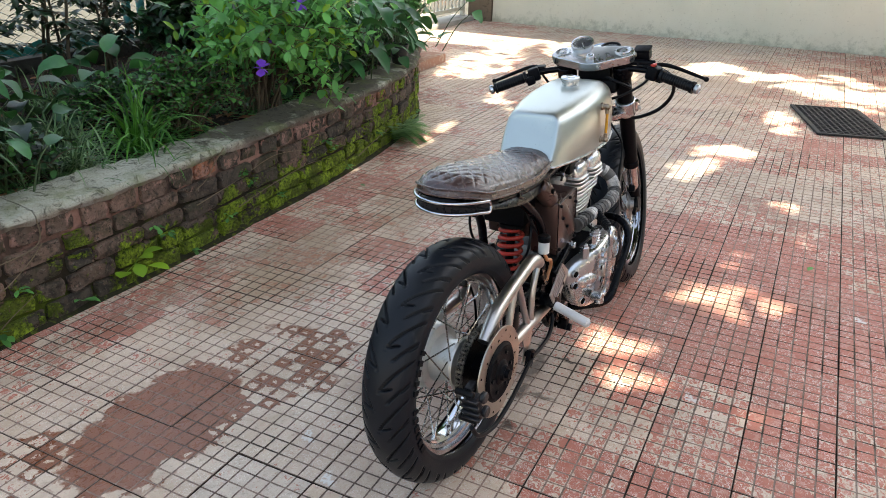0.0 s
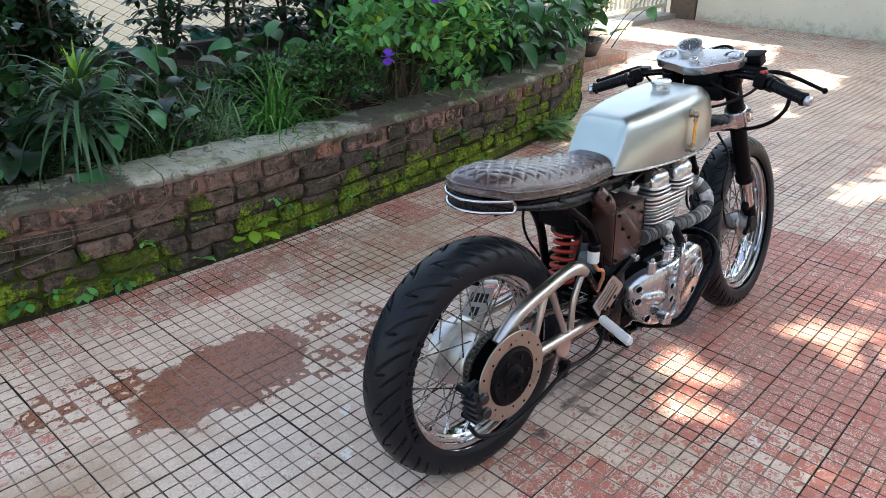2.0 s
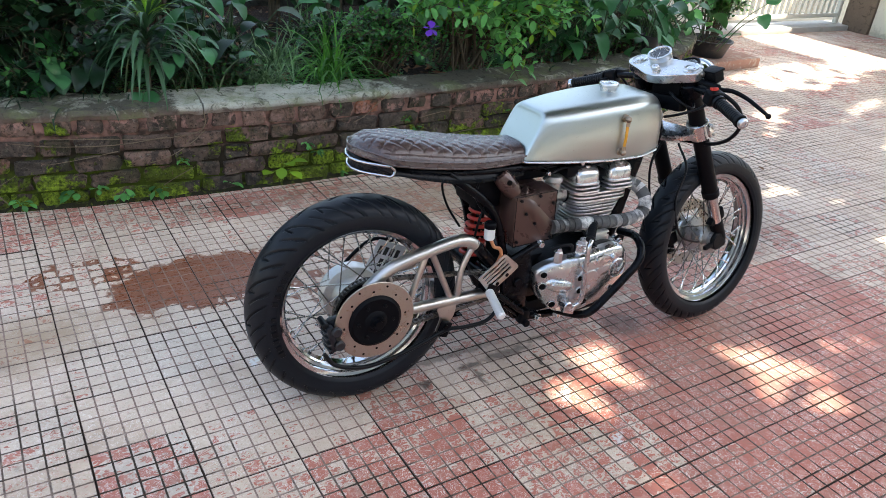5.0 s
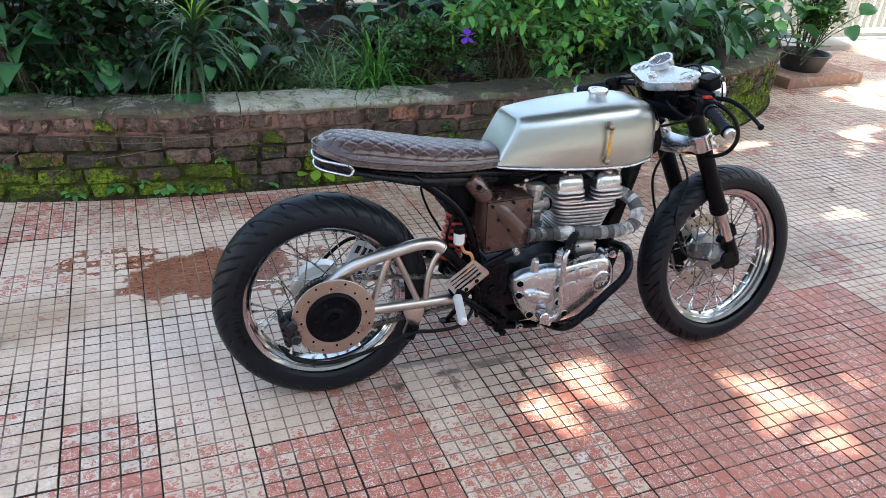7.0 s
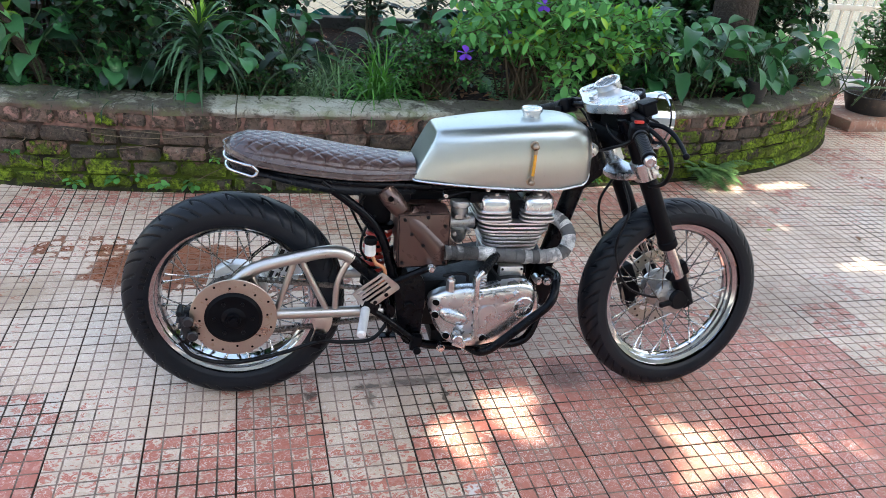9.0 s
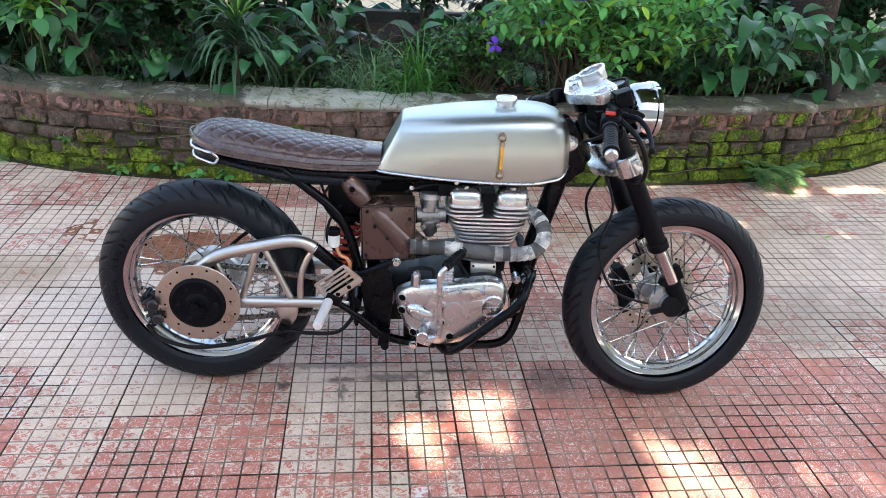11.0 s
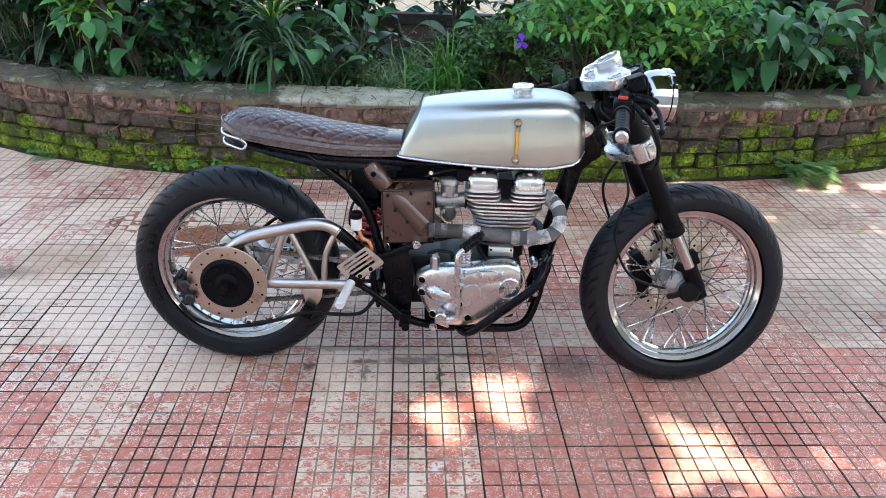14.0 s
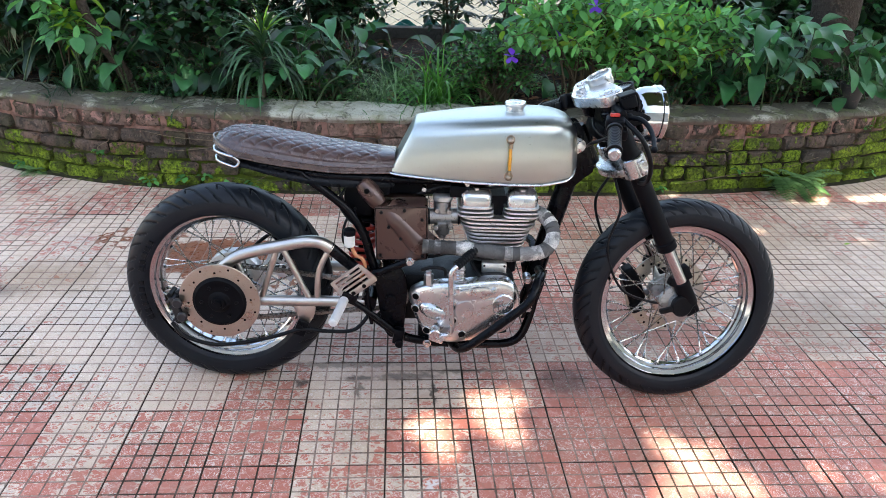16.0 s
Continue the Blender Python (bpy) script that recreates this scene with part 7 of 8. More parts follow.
for s_ in (-1, 1):
    B0, B1, B2 = Vector((1.098, s_ * 0.112, 0.905)), Vector((1.082, s_ * 0.19, 0.896)), Vector((1.030, s_ * 0.348, 0.846))
    bm = bmesh.new()
    tube(bm, [B0, B1, B1.lerp(B2, 0.5), B2], 0.0108, 14, 6)
    cyl(bm, fork_point(0.875, s_ * 0.098), fork_point(0.918, s_ * 0.098), 0.034, seg=26, bevel=0.003)
    bar = fpart("clip_on_bar", bm, M_BLACK, bike, "black clip-on handlebar with ribbed grip")
    d = (B2 - B1).normalized()
    g0, g1 = B2 - d * 0.122, B2 - d * 0.004
    bm = bmesh.new()
    gl = (g1 - g0).length
    prof = [(0, -0.004), (0.0215, -0.004), (0.0215, 0.006), (0.0165, 0.007)]
    for k_ in range(11):
        z0 = 0.010 + (gl - 0.024) * k_ / 11
        prof += [(0.0168, z0), (0.0180, z0 + 0.001), (0.0180, z0 + 0.006), (0.0168, z0 + 0.007)]
    prof += [(0.0168, gl - 0.009), (0.0205, gl - 0.008), (0.0205, gl), (0, gl)]
    lathe(bm, prof, along(g0, g1), 24)
    fpart("grip", bm, M_RUBBER, bar, "ribbed black rubber grip")
    bm = bmesh.new()
    lathe(bm, [(0, 0), (0.014, 0), (0.0165, 0.004), (0.0165, 0.012), (0.013, 0.016), (0.007, 0.0165), (0.006, 0.014), (0, 0.014)], along(B2, B2 + d), 28)
    fpart("bar_end", bm, M_ALLOY, bar, "bright alloy bar end")
    bm = bmesh.new()
    sw = B1.lerp(B2, 0.12)
    sm = along(sw, sw + d)
    box(bm, (0.050, 0.046, 0.040), m=sm, bevel=0.010, seg=3)
    box(bm, (0.030, 0.030, 0.030), m=sm @ pose(0.02, -0.014, 0.018), bevel=0.007, seg=3)
    switch = fpart("switch_block", bm, M_DULL, bar, "black handlebar switch block")
    if s_ < 0:
        bm = bmesh.new()
        box(bm, (0.026, 0.014, 0.009), sw + Vector((-0.002, 0.0, 0.027)), (0, 0, -12), bevel=0.003)
        fpart("red_kill_switch", bm, M_RED, switch, "red rocker kill switch")
    bm = bmesh.new()
    lv = [B1 + Vector((0.030, s_ * 0.006, 0.012)), B1 + Vector((0.056, s_ * 0.04, 0.012)), B1 + Vector((0.062, s_ * 0.09, -0.002)), B1 + Vector((0.052, s_ * 0.145, -0.022)), B1 + Vector((0.038, s_ * 0.186, -0.036))]
    tube(bm, lv, lambda f: 0.0075 - 0.0022 * f, 12, 6)
    bmesh.ops.create_uvsphere(bm, u_segments=14, v_segments=10, radius=0.009, matrix=Matrix.Translation(lv[-1]))
    box(bm, (0.05, 0.03, 0.018), B1 + Vector((0.022, 0, 0.012)), (0, 0, 10 * s_), bevel=0.005)
    fpart("lever", bm, M_DULL, bar, "black brake lever with ball end" if s_ < 0 else "black clutch lever with ball end")
bm = bmesh.new()
box(bm, (0.040, 0.052, 0.034), (1.122, -0.165, 0.946), (0, -20, -8), bevel=0.006, seg=3)
box(bm, (0.044, 0.056, 0.008), (1.116, -0.165, 0.965), (0, -20, -8), bevel=0.003)
cyl(bm, (1.10, -0.13, 0.925), (1.095, -0.21, 0.918), 0.011, seg=16, bevel=0.002)
fpart("master_cylinder", bm, M_DULL, bike, "black front brake master cylinder")
for nm, pts, r_ in (("front_brake_hose", [(1.088, -0.150, 0.915), (1.10, -0.225, 0.900), (1.135, -0.265, 0.860), (1.165, -0.262, 0.800), (1.185, -0.215, 0.745), (1.20, -0.14, 0.712), (1.195, -0.06, 0.705), (1.17, 0.0, 0.705)], 0.0065),
                    ("throttle_cable", [(1.08, -0.205, 0.885), (1.075, -0.17, 0.85), (1.05, -0.11, 0.82), (1.06, -0.05, 0.80)], 0.0045),
                    ("clutch_cable", [(1.09, 0.19, 0.90), (1.13, 0.17, 0.85), (1.12, 0.10, 0.78), (1.06, 0.06, 0.70), (1.0, 0.06, 0.55)], 0.0045),
                    ("gauge_cable", [(1.13, 0.04, 0.965), (1.165, 0.03, 0.975), (1.185, 0.0, 0.95), (1.16, -0.02, 0.90)], 0.0042),
                    ("gauge_cable", [(1.14, -0.06, 0.94), (1.18, -0.075, 0.955), (1.19, -0.07, 0.90), (1.15, -0.05, 0.85)], 0.0042),
                    ("brake_line", [(1.17, 0.02, 0.705), (1.13, 0.03, 0.62), (1.16, 0.05, 0.52), (1.22, 0.07, 0.42), (1.29, 0.085, 0.37)], 0.0045),
                    ("axle_cable", [(1.155, -0.05, 0.70), (1.165, -0.09, 0.62), (1.14, -0.085, 0.52), (1.155, -0.085, 0.44), (1.205, -0.085, 0.36), (1.30, -0.082, 0.32), (1.375, -0.075, 0.31)], 0.004),
                    ("stem_cable", [(1.13, -0.10, 0.86), (1.09, -0.13, 0.84), (1.06, -0.10, 0.86), (1.07, -0.05, 0.88)], 0.0045)):
    bm = bmesh.new()
    tube(bm, pts, r_, 10, 8)
    fpart(nm, bm, M_RUBBER, bike, "black rubber sheathed cable")


# ---- plants ----
class Greens:
    """Gathers leaves and stems, and links each as one part of a plant."""

    def __init__(self, seed):
        self.r = random.Random(seed)
        self.v, self.f = [], []

    def leaf(self, at, way, length, width, droop=0.3, fold=0.15, segs=4, roll=0.0, wide=0.45, wave=0.0):
        """One leaf: a bent, folded strip that is widest at the share wide of its length."""
        d = Vector(way).normalized()
        side = d.cross(Vector((0, 0, 1)))
        side = side.normalized() if side.length > 1e-4 else Vector((1, 0, 0))
        side = Matrix.Rotation(roll, 3, d) @ side
        p, b = Vector(at), len(self.v)
        for i in range(segs + 1):
            f = i / segs
            w = width * 0.5 * (math.sin(math.pi * min(1, f ** (math.log(0.5) / math.log(wide)))) ** 0.8 if 0 < f < 1 else 0.03)
            up = side.cross(d).normalized()
            wv = up * (wave * width * math.sin(f * 11 + at[0] * 40))
            self.v += [p - side * w + up * (w * fold) + wv, p - up * (w * fold * 0.4), p + side * w + up * (w * fold) - wv]
            if i < segs:
                p = p + d * (length / segs)
                d = (d - Vector((0, 0, 1)) * (droop / segs)).normalized()
        for i in range(segs):
            k = b + i * 3
            self.f += [(k, k + 1, k + 4, k + 3), (k + 1, k + 2, k + 5, k + 4)]
        return p

    def blade(self, at, way, length, width, droop, segs=6):
        """A long grass-like blade."""
        d = Vector(way).normalized()
        side = d.cross(Vector((0, 0, 1)))
        side = side.normalized() if side.length > 1e-3 else Vector((1, 0, 0))
        p, b = Vector(at), len(self.v)
        for i in range(segs + 1):
            f = i / segs
            w = width * 0.5 * (1 - f ** 2.5) * (0.65 + 0.35 * math.sin(f * math.pi)) + 0.0004
            up = side.cross(d).normalized()
            self.v += [p - side * w + up * w * 0.4, p, p + side * w + up * w * 0.4]
            p = p + d * (length / segs)
            d = (d - Vector((0, 0, 1)) * (droop / segs) * (0.5 + 1.2 * f)).normalized()
        for i in range(segs):
            k = b + i * 3
            self.f += [(k, k + 1, k + 4, k + 3), (k + 1, k + 2, k + 5, k + 4)]

    def stem(self, pts, r0, r1=None, sides=5):
        b, pts = len(self.v), [Vector(p) for p in pts]
        r1 = r0 * 0.4 if r1 is None else r1
        for i, p in enumerate(pts):
            d = (pts[min(i + 1, len(pts) - 1)] - pts[max(0, i - 1)]).normalized()
            u = d.orthogonal().normalized()
            w = d.cross(u)
            r_ = r0 + (r1 - r0) * i / (len(pts) - 1)
            self.v += [p + r_ * (math.cos(6.2832 * k / sides) * u + math.sin(6.2832 * k / sides) * w) for k in range(sides)]
        for i in range(len(pts) - 1):
            for k in range(sides):
                self.f.append((b + i * sides + k, b + i * sides + (k + 1) % sides, b + (i + 1) * sides + (k + 1) % sides, b + (i + 1) * sides + k))

    def link(self, name, material, parent, label="", kind=""):
        ob = raw(name, self.v, self.f, material)
        ob.parent = parent
        self.v, self.f = [], []
        return tagged(ob, label, kind=kind)


def ground_z(x, y):
    return 0.405 + 0.03 * min(1, max(0, (y - 2.0) / 1.7))


def turned(r, a, tilt):
    return Vector((math.cos(a) * math.cos(tilt), math.sin(a) * math.cos(tilt), math.sin(tilt)))


def shrub(name, label, base, spread, height, n_stem, leaf_len, leaf_w, mats, seed, pairs=7, lean=(0, -0.12), twigs=4, droop=0.5, stem_r=0.006, aim=None, low=0.0):
    """A bush of arching stems with side twigs and leaves in pairs."""
    r = random.Random(seed)
    top = thing(name, label, "shrub")
    wood, green = Greens(seed), [Greens(seed + 1 + k) for k in range(len(mats))]
    for i in range(n_stem):
        b = Vector((base[0] + r.uniform(-1, 1) * spread[0] * 0.25, base[1] + r.uniform(-1, 1) * spread[1] * 0.25, 0))
        b.z = ground_z(b.x, b.y) - 0.01
        a = r.uniform(0, 6.283)
        q = math.sqrt(r.random())
        tip = Vector((base[0] + spread[0] * q * math.cos(a) + lean[0], base[1] + spread[1] * q * math.sin(a) + lean[1], b.z + low + (height - low) * r.uniform(0.45, 1.0) * (1 - 0.35 * q * q)))
        if aim and i < len(aim):
            tip = Vector(aim[i])
        mid = b.lerp(tip, 0.55) + Vector((0, 0, 0.22 * height))
        line = curve([b, mid, tip], 7)
        wood.stem(line, stem_r, stem_r * 0.3)
        branches = [line[4:]]
        for t in range(twigs):
            s = line[r.randint(4, len(line) - 3)]
            e = s + turned(r, r.uniform(0, 6.283), r.uniform(-0.5, 0.6)) * r.uniform(0.07, 0.17) * (leaf_len / 0.05) ** 0.4
            tw = curve([s, s.lerp(e, 0.5) + Vector((0, 0, 0.015)), e], 4)
            wood.stem(tw, stem_r * 0.4, stem_r * 0.2, 4)
            branches.append(tw)
        for line2 in branches:
            n_ = max(3, int(pairs * (1 if line2 is branches[0] else 0.6)))
            for k in range(n_):
                f = k / (n_ - 1) * (len(line2) - 1.001)
                i0 = int(f)
                p = line2[i0].lerp(line2[i0 + 1], f - i0)
                if p.z < 0.44 or not (in_planter(p.x, p.y, -0.02) or p.z > 0.46):
                    continue
                d = (line2[i0 + 1] - line2[i0]).normalized()
                turn = r.uniform(0, 6.283)
                for s_ in (-1, 1):
                    sd = Matrix.Rotation(turn, 3, d) @ d.orthogonal().normalized() * s_
                    g = r.choices(green, weights=[m_[1] for m_ in mats])[0]
                    ln = leaf_len * r.uniform(0.6, 1.2)
                    g.leaf(p, sd * 0.9 + d * 0.45 + Vector((0, 0, r.uniform(0.0, 0.55))), ln, ln * leaf_w * r.uniform(0.85, 1.1), droop * r.uniform(0.5, 1.5), 0.2, 4, r.uniform(-0.5, 0.5))
    wood.link("woody_growth", M_TWIG, top, "thin woody stems", "stuff")
    for g, (m_, w_, nm) in zip(green, mats):
        if g.f:
            g.link(nm, m_, top, kind="stuff")
    return top


def flower(at, way, parent, size=0.034):
    g = Greens(int(at[0] * 1000))
    d = Vector(way).normalized()
    u = d.orthogonal().normalized()
    for k in range(5):
        s = Matrix.Rotation(k * 1.2566 + 0.3, 3, d) @ u
        g.leaf(Vector(at), s * 0.95 + d * 0.35, size * 1.25, size * 1.25, 0.2, 0.1, 4, 0, 0.62)
    g.stem([Vector(at) - d * 0.03, Vector(at)], 0.003, 0.006, 8)
    g.link("flower", M_PETAL, parent, "purple trumpet flower")
    bm = bmesh.new()
    bmesh.ops.create_uvsphere(bm, u_segments=10, v_segments=6, radius=0.0042, matrix=Matrix.Translation(Vector(at) + d * 0.004))
    part("flower_throat", bm, L_LIME, parent, "pale yellow flower throat")


bush = shrub("flowering_bush", "bushy shrub with bright green leaves and purple flowers", (1.80, 2.12), (0.52, 0.42), 0.80, 44, 0.064, 0.56, ((L_BUSH, 5, "foliage"), (L_LIME, 0.8, "young_foliage")), 101, pairs=8, twigs=5,
             aim=[(1.32, 1.72, 0.84), (1.40, 1.70, 0.92), (1.52, 1.68, 0.80), (1.70, 1.66, 0.88), (1.90, 1.68, 0.47), (1.85, 1.66, 0.62), (2.22, 1.78, 0.80), (2.30, 1.85, 0.72), (2.0, 1.7, 0.95), (1.6, 1.75, 1.05), (1.3, 1.85, 0.98), (1.75, 1.72, 1.08)])
flower((1.322, 1.672, 0.758), (-0.3, -0.9, 0.1), bush)
flower((1.715, 1.745, 0.985), (-0.5, -0.8, 0.2), bush)
flower((1.56, 1.80, 0.84), (-0.9, -0.2, 0.1), bush, 0.018)
shrub("flowering_bush", "smaller leafy shrub beside the broad-leaved plant", (2.33, 2.22), (0.32, 0.3), 0.62, 22, 0.065, 0.52, ((L_BUSH, 5, "foliage"), (L_LIME, 0.8, "young_foliage")), 131, pairs=7)
shrub("dark_shrub", "dark round-leaved shrub with bare lower stems", (-0.28, 2.42), (0.34, 0.32), 0.75, 40, 0.055, 0.85, ((L_DARK, 4, "foliage"), (L_CLOVER, 0.5, "young_foliage")), 151, pairs=7, droop=0.4)
shrub("low_shrub", "low dense dark green shrub spilling over the coping", (1.32, 2.18), (0.30, 0.26), 0.42, 60, 0.028, 0.7, ((L_CLOVER, 4, "foliage"), (L_DARK, 1.5, "dark_foliage")), 171, pairs=8, droop=0.2, lean=(0, -0.08))
shrub("low_shrub", "low dark green shrub behind the grass", (1.18, 2.55), (0.26, 0.25), 0.28, 40, 0.030, 0.7, ((L_DARK, 2, "foliage"), (L_CLOVER, 2, "young_foliage")), 181, pairs=8, droop=0.2)
shrub("yellow_leaf_shrub", "shrub with long yellow-green leaves at the planter's bend", (-1.02, 2.42), (0.28, 0.26), 0.78, 10, 0.13, 0.42, ((L_LIME, 1, "foliage"), (L_BUSH, 3, "mid_foliage"), (L_LILY, 2, "dark_foliage")), 191, pairs=6, twigs=2, droop=0.9)
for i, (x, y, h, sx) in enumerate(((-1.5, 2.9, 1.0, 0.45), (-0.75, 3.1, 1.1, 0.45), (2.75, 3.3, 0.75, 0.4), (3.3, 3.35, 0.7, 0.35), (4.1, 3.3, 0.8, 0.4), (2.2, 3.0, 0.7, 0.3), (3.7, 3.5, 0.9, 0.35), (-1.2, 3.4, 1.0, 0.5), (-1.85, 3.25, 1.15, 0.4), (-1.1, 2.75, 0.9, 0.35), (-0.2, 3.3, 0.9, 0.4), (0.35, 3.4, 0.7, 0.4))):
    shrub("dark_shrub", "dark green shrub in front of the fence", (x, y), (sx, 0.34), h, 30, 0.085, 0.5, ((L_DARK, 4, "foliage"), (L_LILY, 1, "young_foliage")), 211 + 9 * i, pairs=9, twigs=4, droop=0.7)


def clump(name, label, base, n_blade, length, width, material, seed, spread=0.04, droop=1.8, tilt=(0.5, 1.4), rise=0.0):
    top = thing(name, label, "grass clump")
    g = Greens(seed)
    z = ground_z(*base)
    for i in range(n_blade):
        a = g.r.uniform(0, 6.283)
        b = Vector((base[0] + g.r.gauss(0, spread), base[1] + g.r.gauss(0, spread), z - 0.01 + rise * g.r.random()))
        g.blade(b, turned(g.r, a, g.r.uniform(*tilt)), length * g.r.uniform(0.6, 1.15), width * g.r.uniform(0.7, 1.2), droop * g.r.uniform(0.6, 1.3))
    g.link("foliage", material, top, kind="stuff")
    return top


clump("grass_clump", "tall bright green grass clump arching over the coping", (0.98, 2.10), 85, 0.44, 0.012, L_GRASS, 301, 0.04, 3.0, (0.75, 1.5))
clump("grass_clump", "fine green grass under the taller clump", (0.93, 2.03), 60, 0.26, 0.007, L_CLOVER, 302, 0.09, 2.4, (0.4, 1.3))
clump("lilyturf", "pale-edged lilyturf clump by the coping", (0.64, 2.08), 190, 0.21, 0.0085, L_MONDO, 303, 0.045, 2.0, (0.35, 1.4))
clump("lilyturf", "pale-edged lilyturf clump behind another", (0.78, 2.34), 190, 0.23, 0.0085, L_MONDO, 304, 0.05, 2.0, (0.35, 1.4))
clump("lilyturf", "pale-edged lilyturf clump at the strap-leaved plant", (0.36, 2.30), 170, 0.22, 0.0085, L_MONDO, 305, 0.05, 2.0, (0.35, 1.4))
clump("lilyturf", "narrow dark grass at the leaning stem", (-0.45, 2.17), 110, 0.26, 0.010, L_DARK, 306, 0.07, 2.2, (0.25, 1.1))
clump("lilyturf", "narrow dark grass at the planter's bend", (-0.92, 2.22), 150, 0.24, 0.009, L_DARK, 307, 0.07, 2.2, (0.25, 1.1))
clump("lilyturf", "narrow grass between the shrubs", (-0.12, 2.12), 70, 0.22, 0.009, L_DARK, 308, 0.07, 2.3, (0.2, 1.1))
clump("lilyturf", "pale-edged lilyturf clump near the fence", (1.25, 2.95), 140, 0.25, 0.009, L_MONDO, 309, 0.06, 2.0, (0.35, 1.4))


def strap_plant(x, y, seed):
    top = thing("dracaena", "strap-leaved dracaena with pale young shoot and hanging striped leaves", "plant")
    g = Greens(seed)
    z = ground_z(x, y)
    g.stem([(x, y, z - 0.02), (x + 0.01, y, z + 0.18), (x + 0.02, y - 0.01, z + 0.36)], 0.012, 0.008, 8)
    g.link("stem", M_TWIG, top)
    for i in range(66):
        f = i / 66
        a = g.r.uniform(0, 6.283)
        b = Vector((x + 0.02 * f, y - 0.01 * f, z + 0.16 + 0.18 * f))
        g.blade(b, turned(g.r, a, 0.25 + 0.8 * f), g.r.uniform(0.26, 0.38), g.r.uniform(0.017, 0.024), 3.6 - 2.0 * f, 8)
    g.link("foliage", L_STRAP, top, "long hanging striped leaves", "stuff")
    for i in range(22):
        g.blade(Vector((x + 0.02, y - 0.01, z + 0.35)), turned(g.r, g.r.uniform(0, 6.283), g.r.uniform(0.5, 1.4)), g.r.uniform(0.13, 0.22), 0.012, 1.2, 6)
    g.link("young_shoot", L_LIME, top, "pale green young leaves", "stuff")


strap_plant(0.08, 2.06, 321)


def broad(name, label, base, n_, stalk, length, width, material, seed, droop=1.2, tilt=(0.5, 1.3), spread=0.06, out=0.10):
    """A plant of broad leaves on long stalks."""
    top = thing(name, label, "plant")
    g, st = Greens(seed), Greens(seed + 1)
    z = ground_z(*base)
    r = g.r
    for i in range(int(n_ * 1.45)):
        a = r.uniform(0, 6.283)
        b = Vector((base[0] + r.gauss(0, spread), base[1] + r.gauss(0, spread), z - 0.01))
        h = stalk * r.uniform(0.12, 1.08)
        e = b + Vector((math.cos(a) * out * r.uniform(0.4, 1.6), math.sin(a) * out * r.uniform(0.4, 1.6), h))
        st.stem(curve([b, b.lerp(e, 0.5) + Vector((0, 0, 0.04)), e], 4), 0.005, 0.003)
        g.leaf(e, turned(r, a + r.uniform(-0.6, 0.6), r.uniform(*tilt) - 0.25), length * r.uniform(0.55, 1.2), width * r.uniform(0.75, 1.2), droop * r.uniform(0.4, 1.4), 0.22, 7, r.uniform(-0.7, 0.7), 0.42, 0.04)
    st.link("stalk_growth", M_STEM, top, "green leaf stalks", "stuff")
    g.link("foliage", material, top, kind="stuff")
    return top


broad("peace_lily", "broad glossy dark green leaves on long stalks", (2.64, 2.30), 44, 0.42, 0.25, 0.088, L_LILY, 341, 1.8, (0.3, 1.2), 0.12, 0.15)
broad("peace_lily", "broad glossy green leaves hanging over the coping", (2.92, 2.42), 38, 0.42, 0.26, 0.09, L_LILY, 342, 1.9, (0.3, 1.2), 0.12, 0.15)
for i, (x, y) in enumerate(((2.60, 2.14), (2.95, 2.26), (2.30, 2.12), (3.35, 2.42), (-0.3, 2.2), (-0.75, 2.32), (0.42, 2.16))):
    shrub("low_shrub", "low dark leafy growth at the plants' feet", (x, y), (0.22, 0.16), 0.22, 26, 0.036, 0.6, ((L_DARK, 3, "foliage"), (L_CLOVER, 1, "young_foliage")), 701 + 11 * i, pairs=6, twigs=3, droop=0.3, lean=(0, -0.03))
broad("sprout", "small pale green sprout on the coping edge", (2.52, 2.10), 9, 0.06, 0.13, 0.042, L_BUSH, 343, 0.5, (0.6, 1.4), 0.012, 0.02)
broad("turmeric", "large mid-green leaves on upright stems", (0.42, 2.34), 16, 0.38, 0.21, 0.075, L_LILY, 344, 1.7, (0.0, 0.9), 0.10, 0.14)
broad("turmeric", "large mid-green leaves behind the grass", (1.34, 2.62), 18, 0.30, 0.24, 0.10, L_LILY, 345, 1.7, (0.1, 1.0), 0.08, 0.14)
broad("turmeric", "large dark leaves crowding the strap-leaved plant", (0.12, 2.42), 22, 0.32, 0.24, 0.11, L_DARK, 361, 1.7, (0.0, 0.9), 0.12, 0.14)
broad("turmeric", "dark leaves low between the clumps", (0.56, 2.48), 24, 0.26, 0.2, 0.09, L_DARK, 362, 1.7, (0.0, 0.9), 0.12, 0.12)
broad("turmeric", "dark leaves beside the leaning stem", (-0.38, 2.30), 26, 0.34, 0.2, 0.09, L_LILY, 363, 1.9, (-0.2, 0.8), 0.12, 0.12)
broad("young_tree_leaves", "low dark oval leaves beside the dracaena", (0.30, 2.10), 22, 0.26, 0.115, 0.065, L_LILY, 346, 1.6, (-0.2, 0.8), 0.08)
broad("young_tree_leaves", "dark oval leaves by the leaning stem", (-0.18, 2.16), 16, 0.30, 0.12, 0.07, L_DARK, 347, 1.6, (-0.2, 0.8), 0.08)
broad("pothos", "large soft green leaves spilling over the planter's end", (3.75, 2.62), 46, 0.34, 0.19, 0.115, L_LILY, 348, 1.6, (-0.1, 1.0), 0.22, 0.20)
broad("pothos", "large soft green leaves at the planter's end", (4.15, 2.95), 34, 0.32, 0.18, 0.11, L_BUSH, 349, 1.6, (-0.1, 1.0), 0.20, 0.20)
